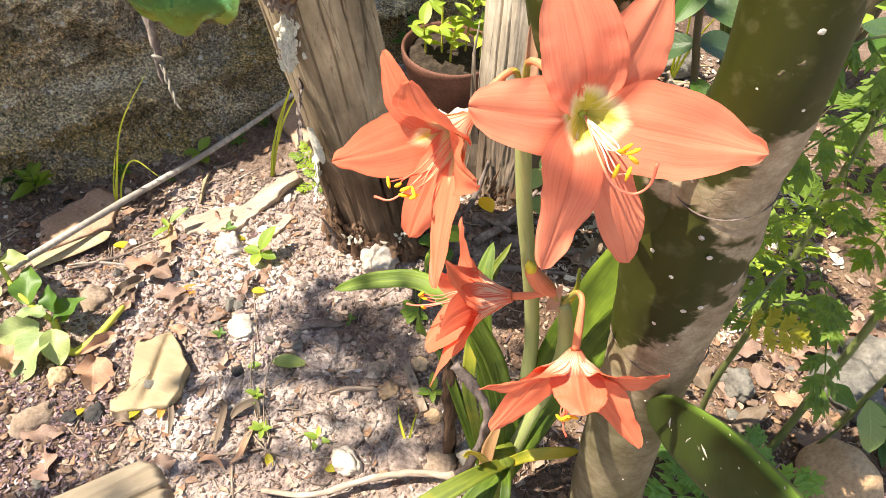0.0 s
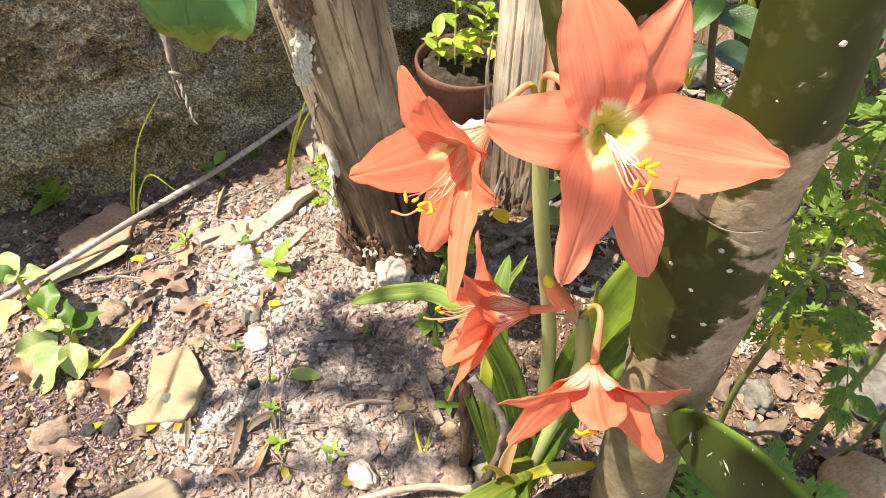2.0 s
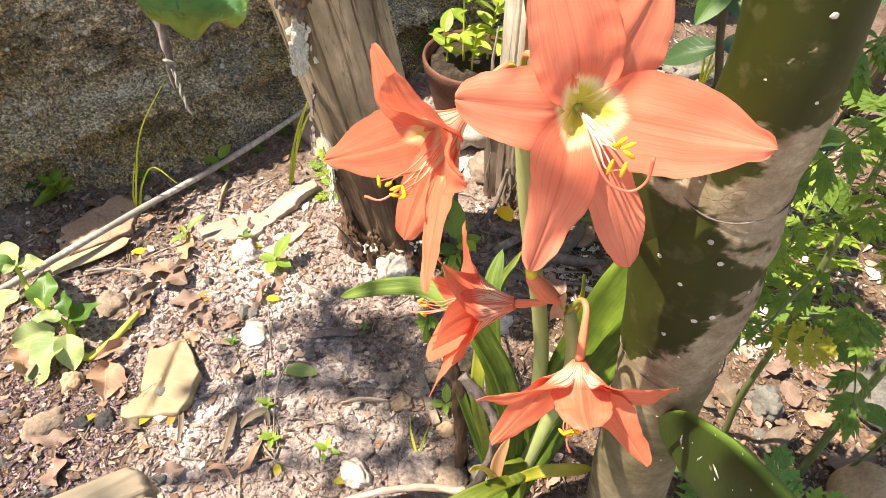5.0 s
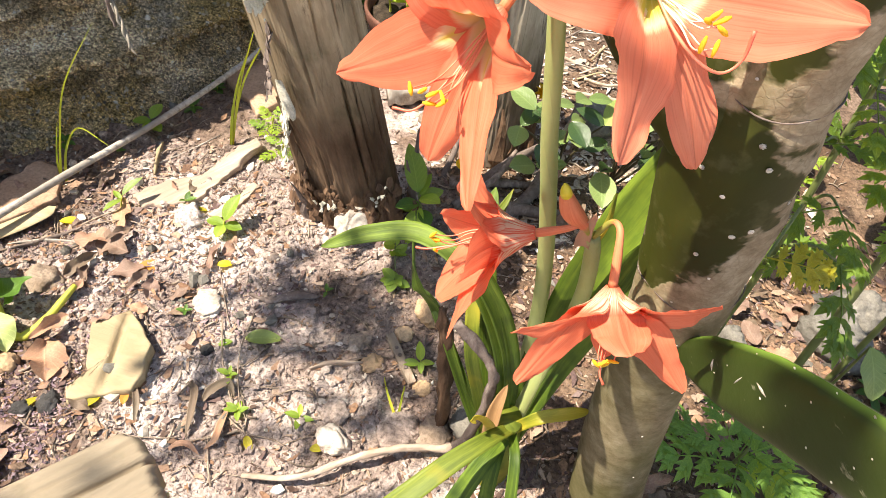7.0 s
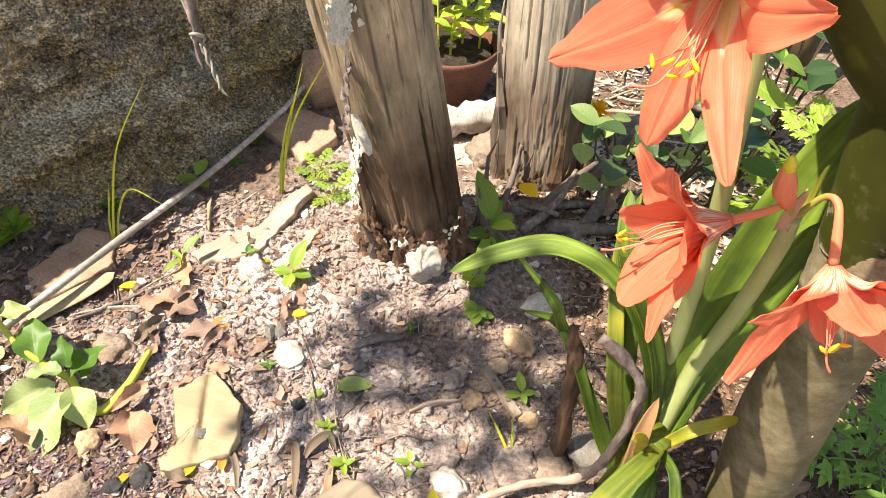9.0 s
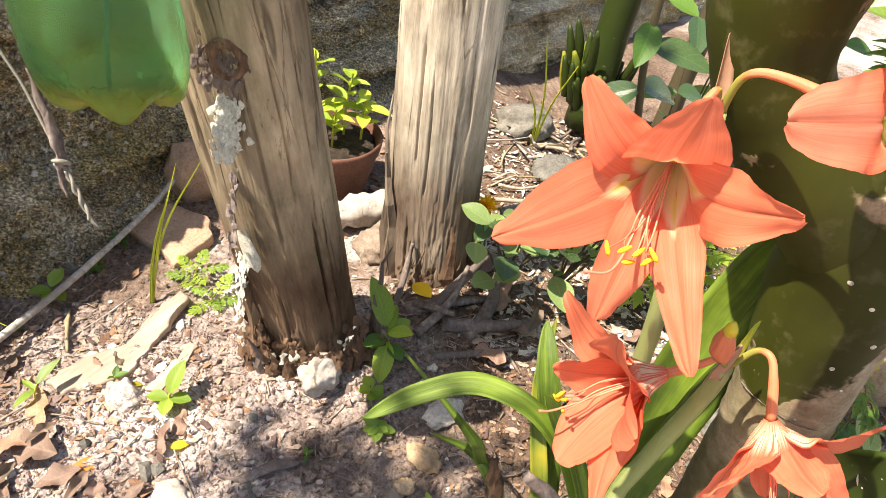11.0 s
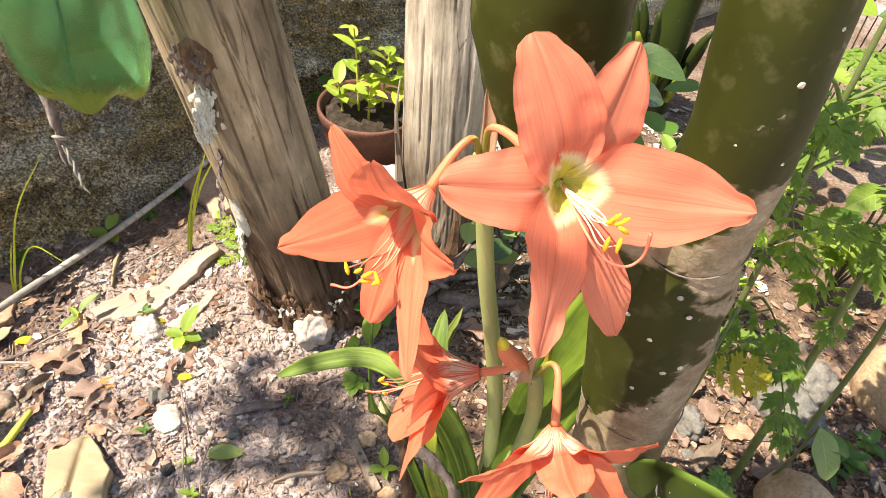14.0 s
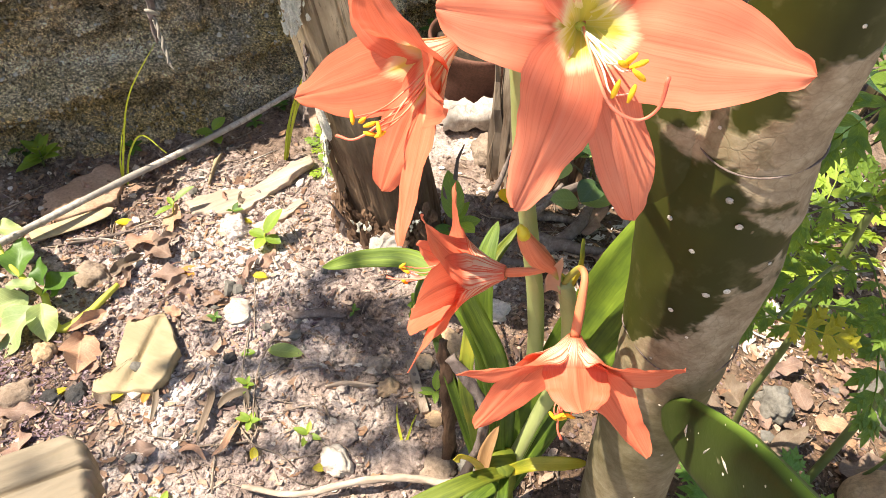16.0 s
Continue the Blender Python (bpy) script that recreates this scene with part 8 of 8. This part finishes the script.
# ---- tree whose leaves cast the dapples; it stands beside the path, out of view ----
tree = thing("shade_tree", (-2.3, -0.95, 0.0), "unseen leafy tree whose leaf clusters shade the bed", "tree")
part("trunk", tube(spline([(-2.3, -0.95, -0.1), (-2.28, -0.93, 0.8), (-2.2, -0.85, 1.7), (-2.0, -0.7, 2.3), (-1.6, -0.45, 2.5), (-1.1, -0.25, 2.4)], 6), [0.11, 0.09, 0.08, 0.045, 0.010, 0.005], 14, 0.2, 3), M_POST1, tree)
part("limb", tube(spline([(-2.2, -0.85, 1.7), (-1.8, -0.5, 2.0), (-1.4, -0.3, 2.05), (-0.95, -0.2, 1.95)], 6), [0.05, 0.012, 0.007, 0.004], 10, 0.2, 4), M_POST1, tree)
part("limb", tube(spline([(-2.28, -0.93, 0.8), (-2.45, -1.15, 1.5), (-2.65, -1.35, 2.2), (-2.75, -1.45, 2.7)], 6), [0.06, 0.045, 0.03, 0.01], 10, 0.2, 6), M_POST1, tree)
# Leaf clusters set along the sun line to darken chosen spots, pad included.
SHADES = [(-0.14, 0.15, 0.12, 0.09, 100), (-0.08, 0.02, 0.12, 0.06, 14), (0.02, 0.10, 0.09, 0.08, 44), (-0.26, 0.06, 0.07, 0.04, 9), (0.40, -0.09, 0.05, 0.05, 26), (-0.04, -0.24, 0.13, 0.06, 22), (0.64, 0.46, 0.18, 0.16, 60)]
crown = []
r = random.Random(61)
lv, lf, lu = leaf_shape(0.5, 0.2, 0.2, 1.1, 0.0, 6, 2)
for cx, cy, sx, sy, n in SHADES:
    for _ in range(n):
        h = r.uniform(1.75, 2.15)
        p = Vector((r.gauss(cx, sx * 0.55), r.gauss(cy, sy * 0.55), 0)) + SUN * (h / SUN.z)
        crown.append((p, r.uniform(0.030, 0.056)))
for _ in range(900):
    p = Vector((r.gauss(-2.75, 0.40), r.gauss(-1.45, 0.40), r.gauss(2.5, 0.3)))
    crown.append((p, r.uniform(0.05, 0.08)))
out_v, out_f, out_u = [], [], []
for p, s in crown:
    a, e = r.uniform(0, 6.28), r.uniform(-0.6, 0.3)
    m = aim(p, (math.cos(a) * math.cos(e), math.sin(a) * math.cos(e), math.sin(e)), (0, 0, 1), s, r.uniform(-0.6, 0.6))
    k = len(out_v)
    out_v += [m @ v for v in lv]
    out_f += [tuple(i + k for i in f) for f in lf]
    out_u += lu
part("crown", (out_v, out_f, out_u), M_GREEN, tree, kind="stuff")

# ---- litter, clods and twigs over the soil ----
WX, WY = np.array([p[0] for p in WALL]), np.array([p[1] for p in WALL])


def scatter(n, boxes, seed):
    """Places on the soil, spread over weighted boxes (x0, x1, y0, y1, weight), in front of the wall."""
    g = np.random.default_rng(seed)
    w = np.array([b[4] for b in boxes], float)
    k = g.choice(len(boxes), size=n, p=w / w.sum())
    B = np.array([b[:4] for b in boxes])[k]
    x, y = B[:, 0] + (B[:, 1] - B[:, 0]) * g.random(n), B[:, 2] + (B[:, 3] - B[:, 2]) * g.random(n)
    ok = y < np.interp(x, WX, WY) - 0.02
    return x[ok], y[ok], g


ALL = [(-0.75, 0.25, -0.22, 0.45, 6), (0.1, 0.85, -0.15, 0.45, 3), (-0.7, 0.8, 0.35, 1.2, 2)]
def ico(sub):
    bm = bmesh.new()
    bmesh.ops.create_icosphere(bm, subdivisions=sub, radius=1.0)
    v, f = np.array([q.co[:] for q in bm.verts]), np.array([[q.index for q in t.verts] for t in bm.faces])
    bm.free()
    return v, f


ICO_V, ICO_F = ico(1)
ICO2_V, ICO2_F = ico(2)


def lumps(name, n, boxes, lo, hi, mat, label, seed, squash=0.75):
    """Crumbling lumps of earth with rounded, pitted sides, half sunk in the soil."""
    x, y, g = scatter(n, boxes, seed)
    m = len(x)
    s = lo * (hi / lo) ** (g.random(m) ** 2.0)
    a, b, c = (g.random((m, 1)) * 40 for _ in range(3))
    P = ICO2_V[None]
    wave = np.sin(P[:, :, 0] * 2.3 + a) * np.sin(P[:, :, 1] * 2.9 + b) + 0.7 * np.sin(P[:, :, 2] * 3.7 + c + P[:, :, 0] * 2.1)
    rr = 1 + 0.26 * wave + 0.55 * (g.random((m, len(ICO2_V))) - 0.5)
    ax = 0.65 + 0.7 * g.random((m, 1, 3))
    ax[:, :, 2] *= squash
    V = P * rr[:, :, None] * ax * s[:, None, None] + np.stack([x, y, ground_z(x, y) + s * 0.12], 1)[:, None, :]
    F = (ICO2_F[None] + (np.arange(m) * len(ICO2_V))[:, None, None]).reshape(-1, 3)
    solo(name, (V.reshape(-1, 3).tolist(), F.tolist()), mat, label, "soil", kind="stuff", smooth=False)


def clods(name, n, boxes, lo, hi, mat, label, seed, squash=0.7):
    x, y, g = scatter(n, boxes, seed)
    m = len(x)
    s = lo * (hi / lo) ** (g.random(m) ** 2.2)
    z = ground_z(x, y)
    jit = 1 + 0.75 * (g.random((m, len(ICO_V), 1)) - 0.5)
    ax = 0.65 + 0.7 * g.random((m, 1, 3))
    ax[:, :, 2] *= squash
    V = ICO_V[None] * jit * ax * s[:, None, None] + np.stack([x, y, z + s * 0.25], 1)[:, None, :]
    F = (ICO_F[None] + (np.arange(m) * len(ICO_V))[:, None, None]).reshape(-1, 3)
    solo(name, (V.reshape(-1, 3).tolist(), F.tolist()), mat, label, "soil", kind="stuff", smooth=False)


PALE = [(-0.75, 0.04, -0.22, 0.45, 9), (-0.7, 0.4, 0.40, 1.1, 2)]
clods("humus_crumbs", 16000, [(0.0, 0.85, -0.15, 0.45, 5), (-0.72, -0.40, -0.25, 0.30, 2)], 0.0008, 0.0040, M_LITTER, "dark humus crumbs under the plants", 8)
clods("soil_crumbs", 62000, PALE, 0.0006, 0.0026, M_SOIL, "loose dry soil crumbs and grit", 1)
clods("gravel", 520, PALE, 0.0025, 0.008, M_CHIP, "small stones and hard clods on soil", 2)
lumps("earth_lumps", 5200, PALE, 0.0016, 0.0070, M_SOIL, "crumbling lumps of dry earth", 12)
clods("dark_gravel", 260, [(-0.7, -0.2, -0.15, 0.3, 3), (0.1, 0.8, -0.1, 0.45, 3), (-0.7, -0.3, 0.3, 0.6, 1)], 0.003, 0.011, M_GREY, "dark gravel and charcoal bits", 3)


def litter(name, n, boxes, lo, hi, mat, label, seed, narrow=0.6):
    x, y, g = scatter(n, boxes, seed)
    m, K = len(x), 7
    L = lo + (hi - lo) * g.random(m) ** 2.4
    Wd = L * narrow * (0.4 + 0.9 * g.random(m))
    a, pitch, roll, curl = g.random(m) * 6.283, (g.random(m) - 0.5) * 0.7, (g.random(m) - 0.5) * 0.8, (g.random(m) - 0.4) * 0.6
    th = (np.arange(K)[None] + 0.7 * (g.random((m, K)) - 0.5)) / K * 6.283
    rad = 0.35 + 0.65 * g.random((m, K))
    lx = np.concatenate([np.cos(th) * rad * 0.5 * L[:, None], 0.1 * L[:, None] * (g.random((m, 1)) - 0.5)], 1)
    ly = np.concatenate([np.sin(th) * rad * 0.5 * Wd[:, None], 0.1 * Wd[:, None] * (g.random((m, 1)) - 0.5)], 1)
    lz = curl[:, None] * (lx ** 2 + ly ** 2) / L[:, None] * 2 + 0.06 * L[:, None] * (g.random((m, K + 1)) - 0.5)
    lz = lz + lx * np.tan(pitch)[:, None] * 0.5 + ly * np.tan(roll)[:, None] * 0.6
    c, s = np.cos(a)[:, None], np.sin(a)[:, None]
    X, Y = x[:, None] + lx * c - ly * s, y[:, None] + lx * s + ly * c
    Z = ground_z(x, y)[:, None] + lz - lz.min(1)[:, None] * 0.7 + 0.0024
    base = [(i, (i + 1) % K, K) for i in range(K)]
    F = (np.array(base)[None] + (np.arange(m) * (K + 1))[:, None, None]).reshape(-1, 3)
    solo(name, (np.stack([X, Y, Z], 2).reshape(-1, 3).tolist(), F.tolist()), mat, label, "leaf litter", kind="stuff", smooth=False)


LITTER = [(-0.72, -0.28, -0.2, 0.40, 5), (-0.3, 0.1, -0.2, 0.05, 1), (-0.3, 0.0, 0.25, 0.42, 1.2), (0.02, 0.85, -0.15, 0.42, 11), (-0.1, 0.7, 0.38, 1.2, 5), (-0.75, -0.2, 0.35, 0.8, 1.5), (-0.25, 0.12, 0.0, 0.25, 0.8)]
litter("leaf_litter", 9500, LITTER, 0.005, 0.028, M_LITTER, "crumbled brown dead leaf pieces over the soil", 4, 0.45)
litter("broken_leaves", 1900, [(0.45, 1.0, -0.03, 0.50, 1)], 0.010, 0.040, M_LITTER, "broken reddish brown dead leaves under the bush", 14, 0.6)
litter("soil_debris", 2600, [(-0.45, 0.12, -0.2, 0.38, 1), (-0.7, -0.2, 0.1, 0.42, 0.5)], 0.004, 0.016, M_LITTER, "small dark plant debris on the bare soil", 15, 0.4)
litter("pale_chips", 1500, [(-0.75, 0.05, -0.22, 0.45, 6), (-0.7, 0.3, 0.35, 1.2, 2)], 0.0020, 0.015, M_CHIP, "pale chips of bark and earth on the soil", 5, 0.7)
litter("withered_petals", 5600, [(-0.62, -0.39, -0.18, 0.02, 12), (-0.66, -0.28, 0.02, 0.28, 1.5), (-0.62, -0.34, 0.12, 0.36, 2), (-0.6, -0.40, -0.12, 0.08, 4), (-0.32, -0.2, 0.1, 0.2, 1), (0.3, 0.7, 0.0, 0.3, 1)], 0.005, 0.014, M_PETALS, "withered purplish petals in the litter", 6, 0.35)


def twigs(n, seed):
    x, y, g = scatter(n, [(-0.72, -0.2, -0.2, 0.5, 4), (-0.25, 0.15, -0.15, 0.3, 1.5), (0.15, 0.85, -0.1, 0.45, 3), (-0.1, 0.7, 0.38, 1.2, 4), (-0.1, 0.2, 0.3, 0.5, 1.5)], seed)
    out = []
    for i in range(len(x)):
        a, L = g.random() * 6.283, 0.012 + 0.06 * g.random() ** 2
        d = Vector((math.cos(a), math.sin(a), 0))
        k = Vector((-d.y, d.x, 0)) * (g.random() - 0.5) * L * 0.3
        pts = [Vector((float(x[i]), float(y[i]), 0)) + d * (t - 0.5) * L + k * math.sin(math.pi * t) for t in (0, 0.33, 0.66, 1)]
        pts = [Vector((p.x, p.y, gz(p.x, p.y) + 0.0015 + 0.003 * g.random())) for p in pts]
        rr = 0.0005 + 0.0012 * g.random() ** 2
        out.append(tube(pts, [rr, rr * 0.6], 5)[:2])
    return join(*out)[:2]


litter("dry_scraps", 2900, [(0.03, 0.60, 0.50, 1.10, 2), (0.06, 0.45, 0.30, 0.60, 1)], 0.010, 0.036, M_CHIP, "pale scraps of dry leaf behind the posts", 24, 0.5)
solo("twigs", twigs(1300, 7), M_TWIG, "thin dry twigs and stalks scattered on the soil", "twigs", kind="stuff")


def wall_grit(n, seed):
    """Grit and small stones bedded in the face of the earth wall."""
    g = np.random.default_rng(seed)
    face, nor = WALL_FACE[0]
    ok = np.where((face[60, :, 0] > -0.95) & (face[60, :, 0] < 0.3))[0]
    i, j = g.integers(0, face.shape[0], n), g.choice(ok, n)
    c = face[i, j] + g.normal(0, 0.002, (n, 3))
    s = 0.0011 * (3.6 ** (g.random(n) ** 2.5))
    c[:, :2] += nor[j] * (s * 0.1)[:, None]
    V = ICO_V[None] * (1 + 0.75 * (g.random((n, len(ICO_V), 1)) - 0.5)) * (0.65 + 0.7 * g.random((n, 1, 3))) * s[:, None, None] + c[:, None, :]
    F = (ICO_F[None] + (np.arange(n) * len(ICO_V))[:, None, None]).reshape(-1, 3)
    return V.reshape(-1, 3).tolist(), F.tolist()


part("grit", wall_grit(26000, 9), M_GRIT, wall, "grit and small stones in the wall", smooth=False, kind="stuff")
